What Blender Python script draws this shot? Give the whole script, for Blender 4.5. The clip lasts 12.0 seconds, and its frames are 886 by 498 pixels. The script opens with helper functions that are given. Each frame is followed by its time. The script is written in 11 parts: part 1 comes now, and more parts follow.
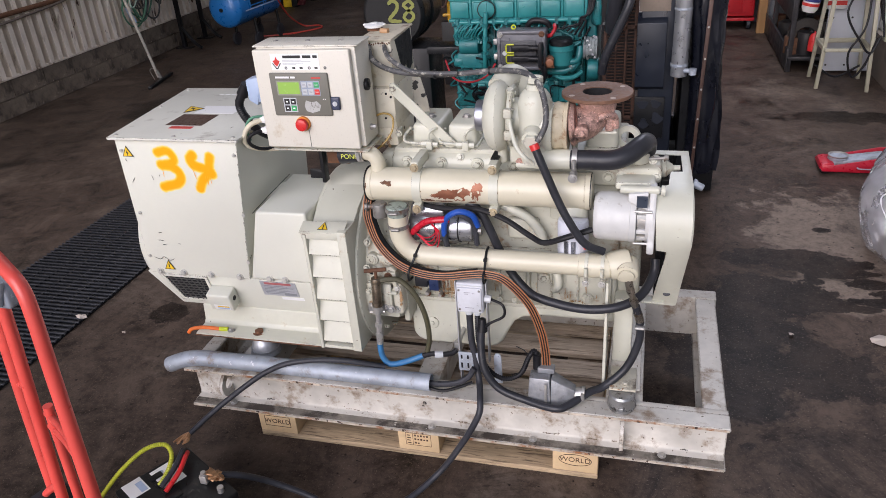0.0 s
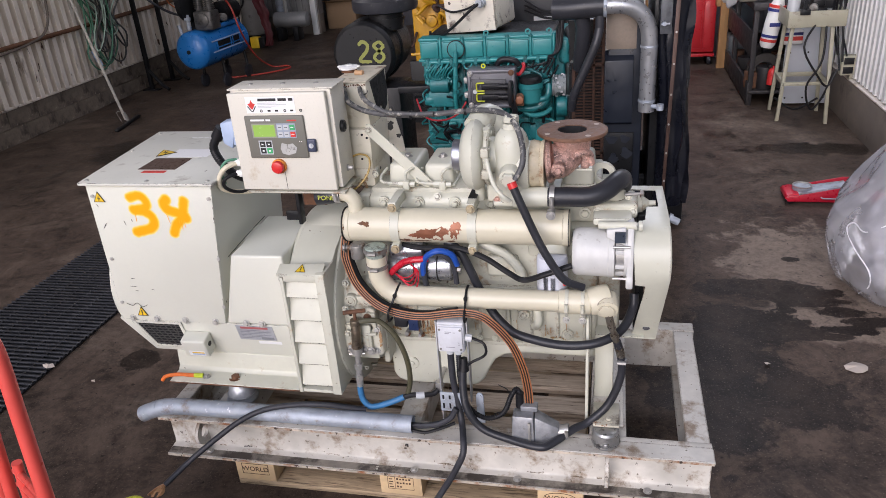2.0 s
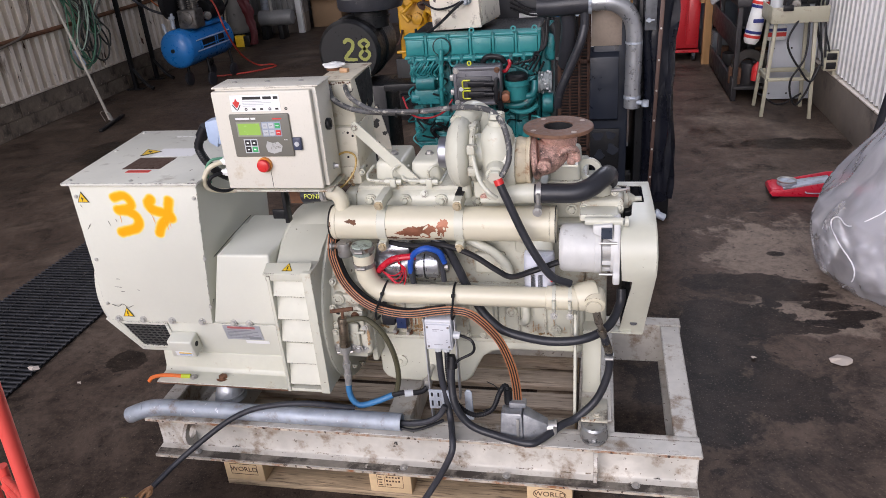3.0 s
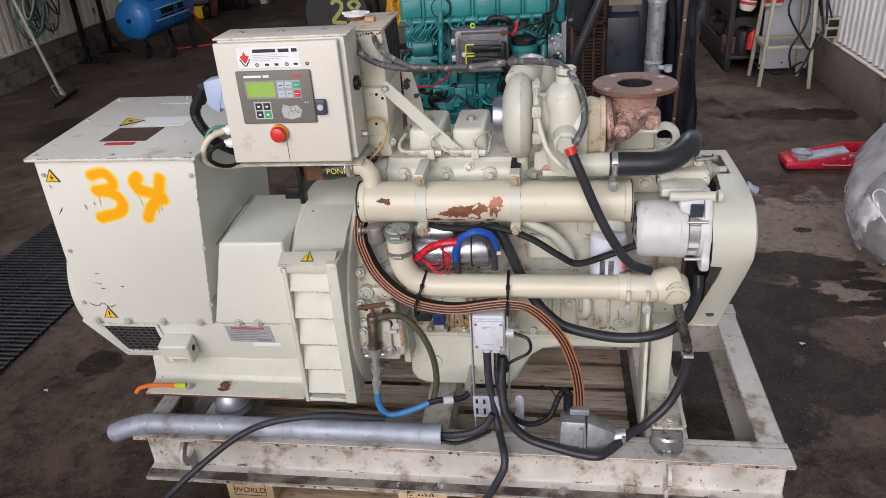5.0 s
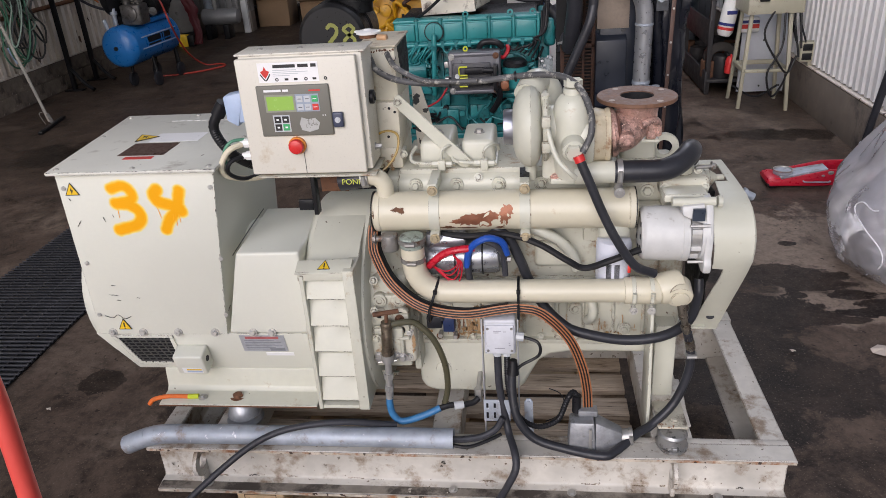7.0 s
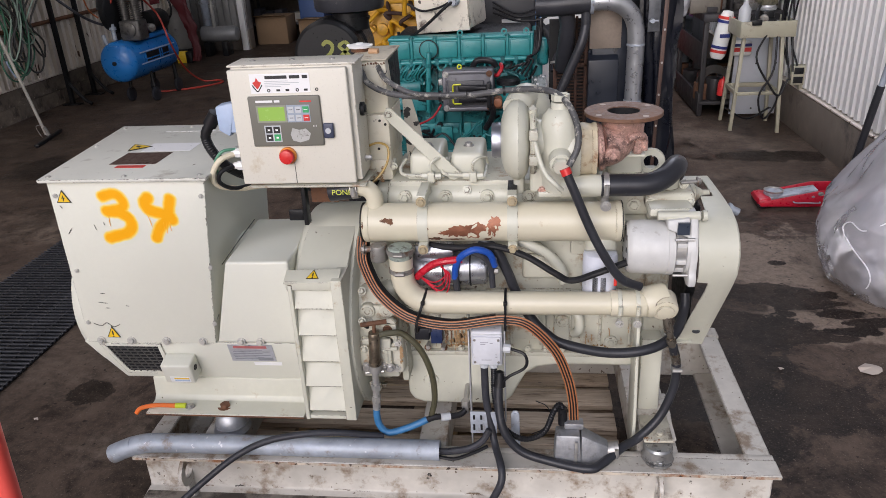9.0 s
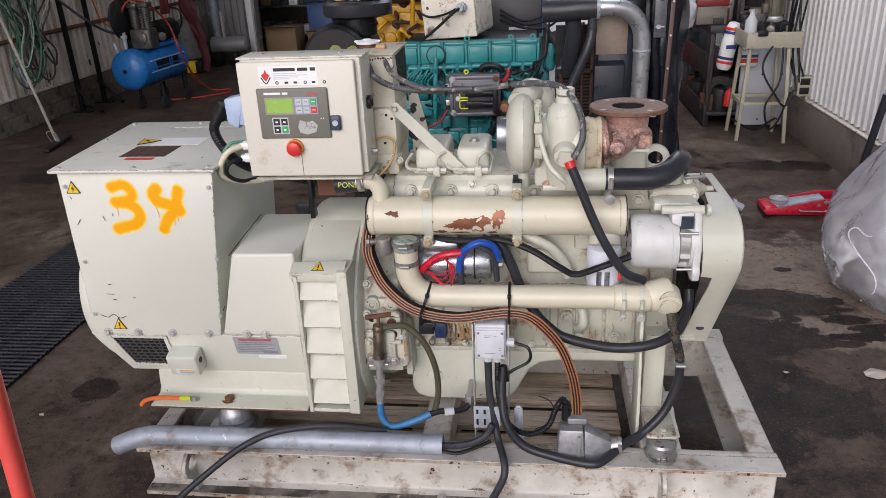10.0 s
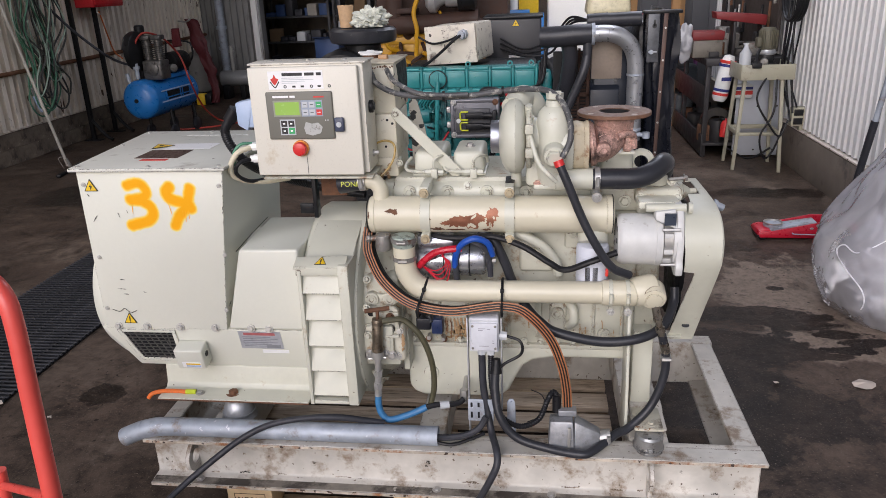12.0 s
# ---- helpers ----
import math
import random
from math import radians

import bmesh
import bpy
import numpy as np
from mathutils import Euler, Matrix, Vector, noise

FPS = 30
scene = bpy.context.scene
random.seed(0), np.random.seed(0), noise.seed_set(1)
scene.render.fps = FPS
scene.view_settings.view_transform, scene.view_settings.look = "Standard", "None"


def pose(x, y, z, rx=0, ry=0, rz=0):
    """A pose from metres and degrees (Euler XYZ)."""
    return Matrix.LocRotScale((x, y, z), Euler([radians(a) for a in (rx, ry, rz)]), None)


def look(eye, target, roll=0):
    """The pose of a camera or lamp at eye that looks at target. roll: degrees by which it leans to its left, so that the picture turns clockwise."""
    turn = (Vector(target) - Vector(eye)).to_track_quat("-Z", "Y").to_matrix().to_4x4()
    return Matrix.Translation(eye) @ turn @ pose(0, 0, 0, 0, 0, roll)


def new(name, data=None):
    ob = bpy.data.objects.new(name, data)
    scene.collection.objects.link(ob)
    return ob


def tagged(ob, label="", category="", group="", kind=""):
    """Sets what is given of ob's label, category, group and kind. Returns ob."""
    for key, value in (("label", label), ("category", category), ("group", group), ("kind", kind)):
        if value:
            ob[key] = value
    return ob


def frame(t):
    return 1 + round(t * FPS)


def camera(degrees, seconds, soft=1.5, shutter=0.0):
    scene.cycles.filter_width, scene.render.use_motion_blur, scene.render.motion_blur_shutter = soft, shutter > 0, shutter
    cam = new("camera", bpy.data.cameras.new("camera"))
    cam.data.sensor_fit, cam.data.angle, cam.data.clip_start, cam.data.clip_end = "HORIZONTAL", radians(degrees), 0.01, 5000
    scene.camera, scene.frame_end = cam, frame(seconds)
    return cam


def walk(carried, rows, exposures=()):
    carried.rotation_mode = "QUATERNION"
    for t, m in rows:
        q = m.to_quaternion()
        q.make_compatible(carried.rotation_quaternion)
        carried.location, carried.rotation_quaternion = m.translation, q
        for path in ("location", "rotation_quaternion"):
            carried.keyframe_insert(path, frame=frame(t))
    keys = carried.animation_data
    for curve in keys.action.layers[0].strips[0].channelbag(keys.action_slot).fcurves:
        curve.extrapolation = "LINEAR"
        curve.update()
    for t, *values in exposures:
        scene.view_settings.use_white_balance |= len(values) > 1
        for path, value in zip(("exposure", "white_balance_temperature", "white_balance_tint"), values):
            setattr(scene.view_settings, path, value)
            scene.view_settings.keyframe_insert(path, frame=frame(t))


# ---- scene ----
cam = camera(61.7, 12.0, soft=0.15)
PATH = [
    (0, (0.616, -2.252, 1.819), (0.107, -0.559, 0.884), -4.5),
    (0.5, (0.626, -2.261, 1.83), (0.126, -0.555, 0.914), -4.7),
    (1, (0.625, -2.256, 1.831), (0.154, -0.526, 0.945), -4.5),
    (1.5, (0.609, -2.251, 1.829), (0.158, -0.505, 0.965), -4.5),
    (2, (0.589, -2.245, 1.827), (0.153, -0.49, 0.971), -4.6),
    (2.5, (0.587, -2.239, 1.826), (0.164, -0.481, 0.971), -4.7),
    (3, (0.591, -2.244, 1.825), (0.187, -0.486, 0.962), -4.7),
    (4.8, (0.32, -2.009, 1.706), (0.017, -0.261, 0.784), -4.2),
    (5, (0.3, -1.979, 1.704), (0.007, -0.228, 0.783), -4.1),
    (5.5, (0.253, -2.007, 1.701), (-0.018, -0.246, 0.794), -3.9),
    (6, (0.219, -2.048, 1.707), (-0.034, -0.273, 0.821), -3.8),
    (6.5, (0.215, -2.063, 1.701), (-0.022, -0.277, 0.831), -3.7),
    (7, (0.228, -2.069, 1.693), (-0.01, -0.279, 0.835), -3.9),
    (7.5, (0.236, -2.078, 1.684), (0.0, -0.28, 0.841), -3.7),
    (9.5, (0.251, -2.1, 1.675), (0.021, -0.28, 0.878), -2.8),
    (10, (0.254, -2.122, 1.634), (0.011, -0.294, 0.859), -2.7),
    (10.5, (0.271, -2.164, 1.588), (0.015, -0.324, 0.847), -2.7),
    (11, (0.284, -2.209, 1.572), (0.021, -0.358, 0.863), -2.7),
    (11.5, (0.286, -2.243, 1.569), (0.024, -0.384, 0.881), -2.6),
    (12, (0.287, -2.253, 1.568), (0.033, -0.389, 0.889), -2.3),
]
walk(cam, [(t, look(eye, target, roll)) for t, eye, target, roll in PATH], exposures=[(0, 0.26, 6380, 13), (3.2, 0.26, 6380, 13), (5, 0.08, 6480, 11), (12, 0.08, 6480, 11)])

# ---- light ----
world = bpy.data.worlds.new("world")
scene.world = world
world.use_nodes = True
wn = world.node_tree.nodes
sky = wn.new("ShaderNodeTexSky")
sky.sky_type = "NISHITA"
sky.sun_disc = False
sky.sun_elevation, sky.sun_rotation = radians(24), radians(194)
sky.air_density, sky.dust_density = 1.0, 2.5
world.node_tree.links.new(sky.outputs[0], wn["Background"].inputs[0])
wn["Background"].inputs[1].default_value = 0.075
sun = new("sun", bpy.data.lights.new("sun", "SUN"))
sun.data.energy, sun.data.angle, sun.data.color = 2.5, radians(54), (0.955, 0.95, 1.085)
sun.matrix_world = look((-2.0, -8.0, 3.6), (0, 0, 0))
# Added fill lamps under invented roof openings; they brighten the walls and back.
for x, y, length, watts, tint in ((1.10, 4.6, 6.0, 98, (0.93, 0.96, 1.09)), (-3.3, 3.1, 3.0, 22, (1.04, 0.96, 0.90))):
    fill_lamp = new("roof_light_daylight", bpy.data.lights.new("roof_light_daylight", "AREA"))
    fill_lamp.data.shape = "RECTANGLE"
    fill_lamp.data.size, fill_lamp.data.size_y = 1.2, length
    fill_lamp.data.energy, fill_lamp.data.color = watts, tint
    fill_lamp.matrix_world = pose(x, y, 4.19)


# ---- building blocks ----
APART = {"strap_bolt": "strap_bolt", "through_bolt": "through_bolt", "brace_bolt": "brace_bolt", "black_leads": "black_lead", "leads": "lead", "lid_screw": "lid_screw", "slots": "slot", "scratches": "scratch", "paint_drips": "paint_drip", "rust_runs": "rust_run", "box_gland": "gland", "panel_screws": "panel_screw", "guard_opening": "guard_opening", "vent_slots": "vent_slot", "status_lights": "status_light", "neck_bolts": "neck_bolt", "unit_lugs": "unit_lug", "bolt": "bolt", "cell_strip": "cell_plug", "label_print": "print_mark", "strands": "strand", "bare_copper_end": "strand", "red_wires": "red_wire", "dark_lead": "dark_lead", "hose_tie": "hose_tie", "pipe_clamp": "pipe_clamp", "outlet": "outlet", "label_icons": "label_icon", "label_lines": "label_line", "plate_lines": "plate_line", "stamp_bars": "stamp_bar", "sleeve": "sleeve", "front_panel": "front_panel", "filter_pipe": "filter_pipe", "base": "base_beam", "red_lead": "red_lead", "oil_stain": "oil_stain", "cylinder": "cooling_fin", "drain_cock": "drain_cock", "maker_name": "name_bar", "support": "support"}


def part(name, bm, material, parent=None, label="", smooth=35):
    """One mesh object; a list is joined, or laid out piece by piece where the pieces lie apart."""
    if isinstance(bm, list) and len(bm) > 1 and name in APART and parent is not None:
        return [part(APART[name], piece, material, parent, label, smooth) for piece in bm][0]
    if isinstance(bm, (list, tuple)):
        bm = join(bm)
    me = bpy.data.meshes.new(name)
    bm.to_mesh(me)
    bm.free()
    me.materials.append(material)
    me.polygons.foreach_set("use_smooth", [True] * len(me.polygons))
    me.set_sharp_from_angle(angle=radians(smooth))
    ob = new(name, me)
    if parent is not None:
        ob.parent = parent
        ob.matrix_parent_inverse = base_of(parent).inverted()
    if label:
        ob["label"] = label
    return ob


BASES = {}


def base_of(ob):
    return BASES.get(ob.name, Matrix())


def thing(name, at, label, category, group="", kind=""):
    """An Empty at a thing's base, to hold its parts."""
    ob = new(name)
    ob.empty_display_size = 0.05
    ob.matrix_world = Matrix.Translation(at)
    BASES[ob.name] = Matrix.Translation(at)
    return tagged(ob, label, category, group, kind)


def solo(name, bm, material, label, category, group="", kind="", smooth=35):
    """A thing that is one mesh."""
    return tagged(part(name, bm, material, None, "", smooth), label, category, group, kind)


def join(bms):
    out = bms[0]
    for b in bms[1:]:
        me = bpy.data.meshes.new("tmp")
        b.to_mesh(me)
        b.free()
        out.from_mesh(me)
        bpy.data.meshes.remove(me)
    return out


def moved(bm, m):
    bmesh.ops.transform(bm, matrix=m, verts=bm.verts)
    return bm


def bevelled(bm, b, seg=2, angle=30):
    if b > 0:
        edges = [e for e in bm.edges if len(e.link_faces) == 2 and e.calc_face_angle(0) > radians(angle)]
        bmesh.ops.bevel(bm, geom=edges, offset=b, offset_type="OFFSET", segments=seg, profile=0.5, affect="EDGES", clamp_overlap=True)
    return bm


def box(x0, x1, y0, y1, z0, z1, b=0.002, seg=2):
    bm = bmesh.new()
    bmesh.ops.create_cube(bm, size=1)
    m = Matrix.Translation(((x0 + x1) / 2, (y0 + y1) / 2, (z0 + z1) / 2)) @ Matrix.Diagonal((x1 - x0, y1 - y0, z1 - z0, 1))
    bmesh.ops.transform(bm, matrix=m, verts=bm.verts)
    return bevelled(bm, b, seg)


def prism(pts, axis, a0, a1, b=0.002, seg=2):
    """A polygon pushed along an axis: pts are (x, z) for "y", (y, z) for "x", (x, y) for "z"."""
    bm = bmesh.new()
    put = {"y": lambda p, a: (p[0], a, p[1]), "x": lambda p, a: (a, p[0], p[1]), "z": lambda p, a: (p[0], p[1], a)}[axis]
    lo = [bm.verts.new(put(p, a0)) for p in pts]
    hi = [bm.verts.new(put(p, a1)) for p in pts]
    n = len(pts)
    bm.faces.new(lo)
    bm.faces.new(hi[::-1])
    for i in range(n):
        bm.faces.new((lo[i], hi[i], hi[(i + 1) % n], lo[(i + 1) % n]))
    bmesh.ops.recalc_face_normals(bm, faces=bm.faces)
    return bevelled(bm, b, seg)


def hull8(low, high, b=0.002, seg=2):
    """A six-sided block from four corners below and four above, in the same order."""
    bm = bmesh.new()
    lo, hi = [bm.verts.new(p) for p in low], [bm.verts.new(p) for p in high]
    bm.faces.new(lo)
    bm.faces.new(hi[::-1])
    for i in range(4):
        bm.faces.new((lo[i], hi[i], hi[(i + 1) % 4], lo[(i + 1) % 4]))
    bmesh.ops.recalc_face_normals(bm, faces=bm.faces)
    return bevelled(bm, b, seg)


def lathe(p0, way, profile, n=32):
    """A turned shape: profile of (distance along the axis, radius); radius 0 closes an end."""
    bm = bmesh.new()
    way = Vector(way).normalized()
    turn = way.to_track_quat("Z", "Y").to_matrix()
    rings = []
    for d, r in profile:
        if r <= 1e-6:
            rings.append([bm.verts.new(Vector(p0) + way * d)])
        else:
            rings.append([bm.verts.new(Vector(p0) + turn @ Vector((r * math.cos(2 * math.pi * k / n), r * math.sin(2 * math.pi * k / n), d))) for k in range(n)])
    for a, c in zip(rings, rings[1:]):
        for k in range(n):
            q = (k + 1) % n
            if len(a) == 1 and len(c) > 1:
                bm.faces.new((a[0], c[k], c[q]))
            elif len(c) == 1 and len(a) > 1:
                bm.faces.new((a[k], a[q], c[0]))
            elif len(a) > 1:
                bm.faces.new((a[k], a[q], c[q], c[k]))
    bmesh.ops.recalc_face_normals(bm, faces=bm.faces)
    return bm


def cyl(p0, p1, r, r1=None, n=24, b=0.0):
    p0, p1 = Vector(p0), Vector(p1)
    d = (p1 - p0).length
    r1 = r if r1 is None else r1
    if b > 0:
        return lathe(p0, p1 - p0, [(0, 0), (0, r - b), (b * 0.3, r - b * 0.3), (b, r), (d - b, r1), (d - b * 0.3, r1 - b * 0.3), (d, r1 - b), (d, 0)], n)
    return lathe(p0, p1 - p0, [(0, 0), (0, r), (d, r1), (d, 0)], n)


def ring(p0, way, r_in, r_out, d, n=32):
    return lathe(p0, way, [(0, r_in), (0, r_out), (d, r_out), (d, r_in), (0, r_in)], n)


def curve_points(pts, step=6, closed=False):
    """A smooth line through the points."""
    pts = [Vector(p) for p in pts]
    if len(pts) < 3:
        return [pts[0].lerp(pts[-1], i / step) for i in range(step + 1)]
    out = []
    n = len(pts)
    for i in range(n if closed else n - 1):
        p1, p2 = pts[i], pts[(i + 1) % n]
        p0 = pts[(i - 1) % n] if closed or i > 0 else p1 * 2 - p2
        p3 = pts[(i + 2) % n] if closed or i + 2 < n else p2 * 2 - p1
        for k in range(step):
            t = k / step
            out.append(0.5 * (2 * p1 + (p2 - p0) * t + (2 * p0 - 5 * p1 + 4 * p2 - p3) * t * t + (3 * p1 - p0 - 3 * p2 + p3) * t ** 3))
    if not closed:
        out.append(pts[-1])
    return out


def tube(pts, r, n=10, step=6, ribs=0.0, straight=False, offset=None, bore=0.0):
    """A hose or pipe along a line. r: a radius, or one for each end. ribs: the depth of rings round it."""
    line = [Vector(p) for p in pts] if straight else curve_points(pts, step)
    if ribs:
        fine = []
        for a, c in zip(line, line[1:]):
            k = max(1, round((c - a).length / 0.0035))
            fine += [a.lerp(c, i / k) for i in range(k)]
        line = fine + [line[-1]]
    bm = bmesh.new()
    up, rings, m = None, [], len(line)
    for i, p in enumerate(line):
        way = (line[min(i + 1, m - 1)] - line[max(i - 1, 0)]).normalized()
        if up is None:
            up = way.orthogonal().normalized()
        up = (up - way * up.dot(way)).normalized()
        side = way.cross(up)
        rr = r if not isinstance(r, tuple) else r[0] + (r[1] - r[0]) * i / (m - 1)
        if ribs and i % 2:
            rr -= ribs
        rings.append([bm.verts.new(p + rr * (math.cos(2 * math.pi * k / n) * up + math.sin(2 * math.pi * k / n) * side)) for k in range(n)])
    for a, c in zip(rings, rings[1:]):
        for k in range(n):
            bm.faces.new((a[k], a[(k + 1) % n], c[(k + 1) % n], c[k]))
    if bore:
        for cap in (rings[0], rings[-1]):
            mid = sum((v.co for v in cap), Vector()) / n
            inner = [bm.verts.new(mid + (v.co - mid) * (1 - bore)) for v in cap]
            for k in range(n):
                bm.faces.new((cap[k], cap[(k + 1) % n], inner[(k + 1) % n], inner[k]))
            nxt = rings[1] if cap is rings[0] else rings[-2]
            mid2 = sum((v.co for v in nxt), Vector()) / n
            deep = [bm.verts.new(v.co + (mid2 - mid).normalized() * 0.08) for v in inner]
            for k in range(n):
                bm.faces.new((inner[k], inner[(k + 1) % n], deep[(k + 1) % n], deep[k]))
            bm.faces.new(deep)
    else:
        bm.faces.new(rings[0])
        bm.faces.new(rings[-1])
    bmesh.ops.recalc_face_normals(bm, faces=bm.faces)
    return bm


def bolt(p, way, r=0.008, h=0.007, washer=True):
    """A hexagon head on a washer."""
    p, way = Vector(p), Vector(way).normalized()
    head = lathe(p, way, [(0, 0), (0, r), (h * 0.8, r), (h, r * 0.8), (h, 0)], 6)
    if washer:
        head = join([head, cyl(p - way * 0.001, p + way * 0.002, r * 1.45, n=14)])
    return head


def clamp_ring(p, way, r, w=0.012):
    """A hose clamp: a band with its screw housing."""
    way = Vector(way).normalized()
    p = Vector(p) - way * w / 2
    side = way.cross(Vector((0, 0, 1))).normalized() if abs(way.z) < 0.9 else Vector((0, -1, 0))
    if side.y > 0:
        side = -side
    a = p + way * w / 2 + side * (r + 0.004)
    along = way.cross(side)
    return join([ring(p, way, r * 0.96, r + 0.0018, w, 28), cyl(a - along * 0.012, a + along * 0.012, 0.0055, n=10)])


def text_mesh(body, size, m, depth=0.0004, bold=0.0):
    cu = bpy.data.curves.new("text", "FONT")
    cu.body, cu.size, cu.extrude, cu.offset = body, size, depth, bold
    cu.align_x, cu.align_y = "CENTER", "CENTER"
    ob = bpy.data.objects.new("text", cu)
    me = bpy.data.meshes.new_from_object(ob)
    bm = bmesh.new()
    bm.from_mesh(me)
    bpy.data.objects.remove(ob)
    bpy.data.meshes.remove(me)
    return moved(bm, m)


FRONT = Matrix.Rotation(radians(90), 4, "X")


# ---- materials ----
def surface(name, colour, rough=0.5, metal=0.0, grain=60.0, vary=0.15, large=2.2, blotch=0.2, stain=None, stain_size=5.0, stain_from=0.58, chips=None, chip_size=30.0, chip_from=0.7, bump=0.15, rough_vary=0.15, stretch=(1, 1, 1), spec=0.5, island=0.0, coat=0.0, edge=None, edge_from=0.5):
    """A worn surface: fine grain, large blotches, stains and chips, with relief."""
    m = bpy.data.materials.new(name)
    m.use_nodes = True
    nt = m.node_tree
    N, L = nt.nodes, nt.links
    bs = N["Principled BSDF"]
    tc, mp = N.new("ShaderNodeTexCoord"), N.new("ShaderNodeMapping")
    mp.inputs["Scale"].default_value = stretch
    L.new(tc.outputs["Object"], mp.inputs[0])

    def noise_tex(scale, detail=5, rough_=0.6):
        t = N.new("ShaderNodeTexNoise")
        t.inputs["Scale"].default_value, t.inputs["Detail"].default_value, t.inputs["Roughness"].default_value = scale, detail, rough_
        L.new(mp.outputs[0], t.inputs["Vector"])
        return t.outputs["Fac"]

    def ramp(fac, a, b):
        r = N.new("ShaderNodeMapRange")
        r.inputs[1].default_value, r.inputs[2].default_value = a, b
        L.new(fac, r.inputs[0])
        return r.outputs[0]

    def mix(fac, a, b):
        x = N.new("ShaderNodeMix")
        x.data_type = "RGBA"
        for sock, v in ((x.inputs[0], fac), (x.inputs[6], a), (x.inputs[7], b)):
            if isinstance(v, (int, float)):
                sock.default_value = v
            elif isinstance(v, (tuple, list)):
                sock.default_value = (*v[:3], 1)
            else:
                L.new(v, sock)
        return x.outputs[2]

    fine, broad = noise_tex(grain), noise_tex(large, 4)
    dark = tuple(c * (1 - vary) for c in colour)
    light = tuple(min(1, c * (1 + vary)) for c in colour)
    col = mix(ramp(fine, 0.3, 0.7), dark, light)
    col = mix(ramp(broad, 0.35, 0.7), col, tuple(c * (1 - blotch) for c in colour))
    if island:
        g = N.new("ShaderNodeNewGeometry")
        o = N.new("ShaderNodeObjectInfo")
        add = N.new("ShaderNodeMath")
        add.operation = "ADD"
        L.new(g.outputs["Random Per Island"], add.inputs[0])
        L.new(o.outputs["Random"], add.inputs[1])
        hsv = N.new("ShaderNodeHueSaturation")
        L.new(col, hsv.inputs["Color"])
        L.new(ramp(add.outputs[0], 0.0, 2.0), hsv.inputs["Value"])
        hsv.inputs["Value"].default_value = 1
        r = [n for n in N if n.bl_idname == "ShaderNodeMapRange"][-1]
        r.inputs[3].default_value, r.inputs[4].default_value = 1 - island, 1 + island
        col = hsv.outputs[0]
    if stain:
        col = mix(ramp(noise_tex(stain_size, 8, 0.7), stain_from, stain_from + 0.12), col, stain)
    if chips:
        col = mix(ramp(noise_tex(chip_size, 3, 0.5), chip_from, chip_from + 0.02), col, chips)
    if edge:
        bv, geo, dot = N.new("ShaderNodeBevel"), N.new("ShaderNodeNewGeometry"), N.new("ShaderNodeVectorMath")
        bv.samples = 4
        bv.inputs["Radius"].default_value = 0.0035
        dot.operation = "DOT_PRODUCT"
        L.new(bv.outputs[0], dot.inputs[0])
        L.new(geo.outputs["Normal"], dot.inputs[1])
        wear = N.new("ShaderNodeMath")
        wear.operation = "MULTIPLY"
        L.new(ramp(dot.outputs["Value"], 0.985, 0.90), wear.inputs[0])
        L.new(ramp(noise_tex(38, 5, 0.65), edge_from, edge_from + 0.08), wear.inputs[1])
        col = mix(wear.outputs[0], col, edge)
    L.new(col, bs.inputs["Base Color"])
    bs.inputs["Metallic"].default_value = metal
    rr = N.new("ShaderNodeMapRange")
    rr.inputs[1].default_value, rr.inputs[2].default_value = 0.3, 0.7
    rr.inputs[3].default_value, rr.inputs[4].default_value = max(0.03, rough - rough_vary), min(1, rough + rough_vary)
    L.new(broad if rough_vary > 0.2 else fine, rr.inputs[0])
    L.new(rr.outputs[0], bs.inputs["Roughness"])
    bs.inputs["Specular IOR Level"].default_value = spec
    bs.inputs["Coat Weight"].default_value = coat
    if bump:
        bp = N.new("ShaderNodeBump")
        bp.inputs["Strength"].default_value, bp.inputs["Distance"].default_value = bump, 0.004
        L.new(fine, bp.inputs["Height"])
        L.new(bp.outputs[0], bs.inputs["Normal"])
    return m


CREAM = (0.565, 0.562, 0.472)
cream = surface("cream paint", CREAM, 0.36, grain=45, vary=0.035, blotch=0.08, large=6, stain=(0.36, 0.26, 0.14), stain_size=16, stain_from=0.62, chips=(0.10, 0.075, 0.05), chip_size=75, chip_from=0.735, bump=0.05, rough_vary=0.05, edge=(0.11, 0.08, 0.055), edge_from=0.50)
cream_warm = surface("warm cream paint", (0.605, 0.565, 0.435), 0.34, grain=45, vary=0.03, blotch=0.07, large=6, stain=(0.42, 0.32, 0.19), stain_size=14, stain_from=0.64, chips=(0.12, 0.09, 0.06), chip_size=75, chip_from=0.75, bump=0.04, rough_vary=0.05, edge=(0.12, 0.08, 0.05), edge_from=0.50)
grime_cream = surface("oily cream paint", (0.50, 0.47, 0.38), 0.5, grain=40, vary=0.15, blotch=0.3, large=8, stain=(0.10, 0.08, 0.06), stain_size=14, stain_from=0.52, chips=(0.2, 0.1, 0.05), chip_size=40, chip_from=0.68, bump=0.15)
grime_cream_light = surface("stained casting paint", (0.58, 0.555, 0.46), 0.42, grain=45, vary=0.05, blotch=0.14, large=8, stain=(0.36, 0.24, 0.12), stain_size=16, stain_from=0.58, chips=(0.12, 0.09, 0.06), chip_size=50, chip_from=0.70, bump=0.10, edge=(0.14, 0.09, 0.05), edge_from=0.46)
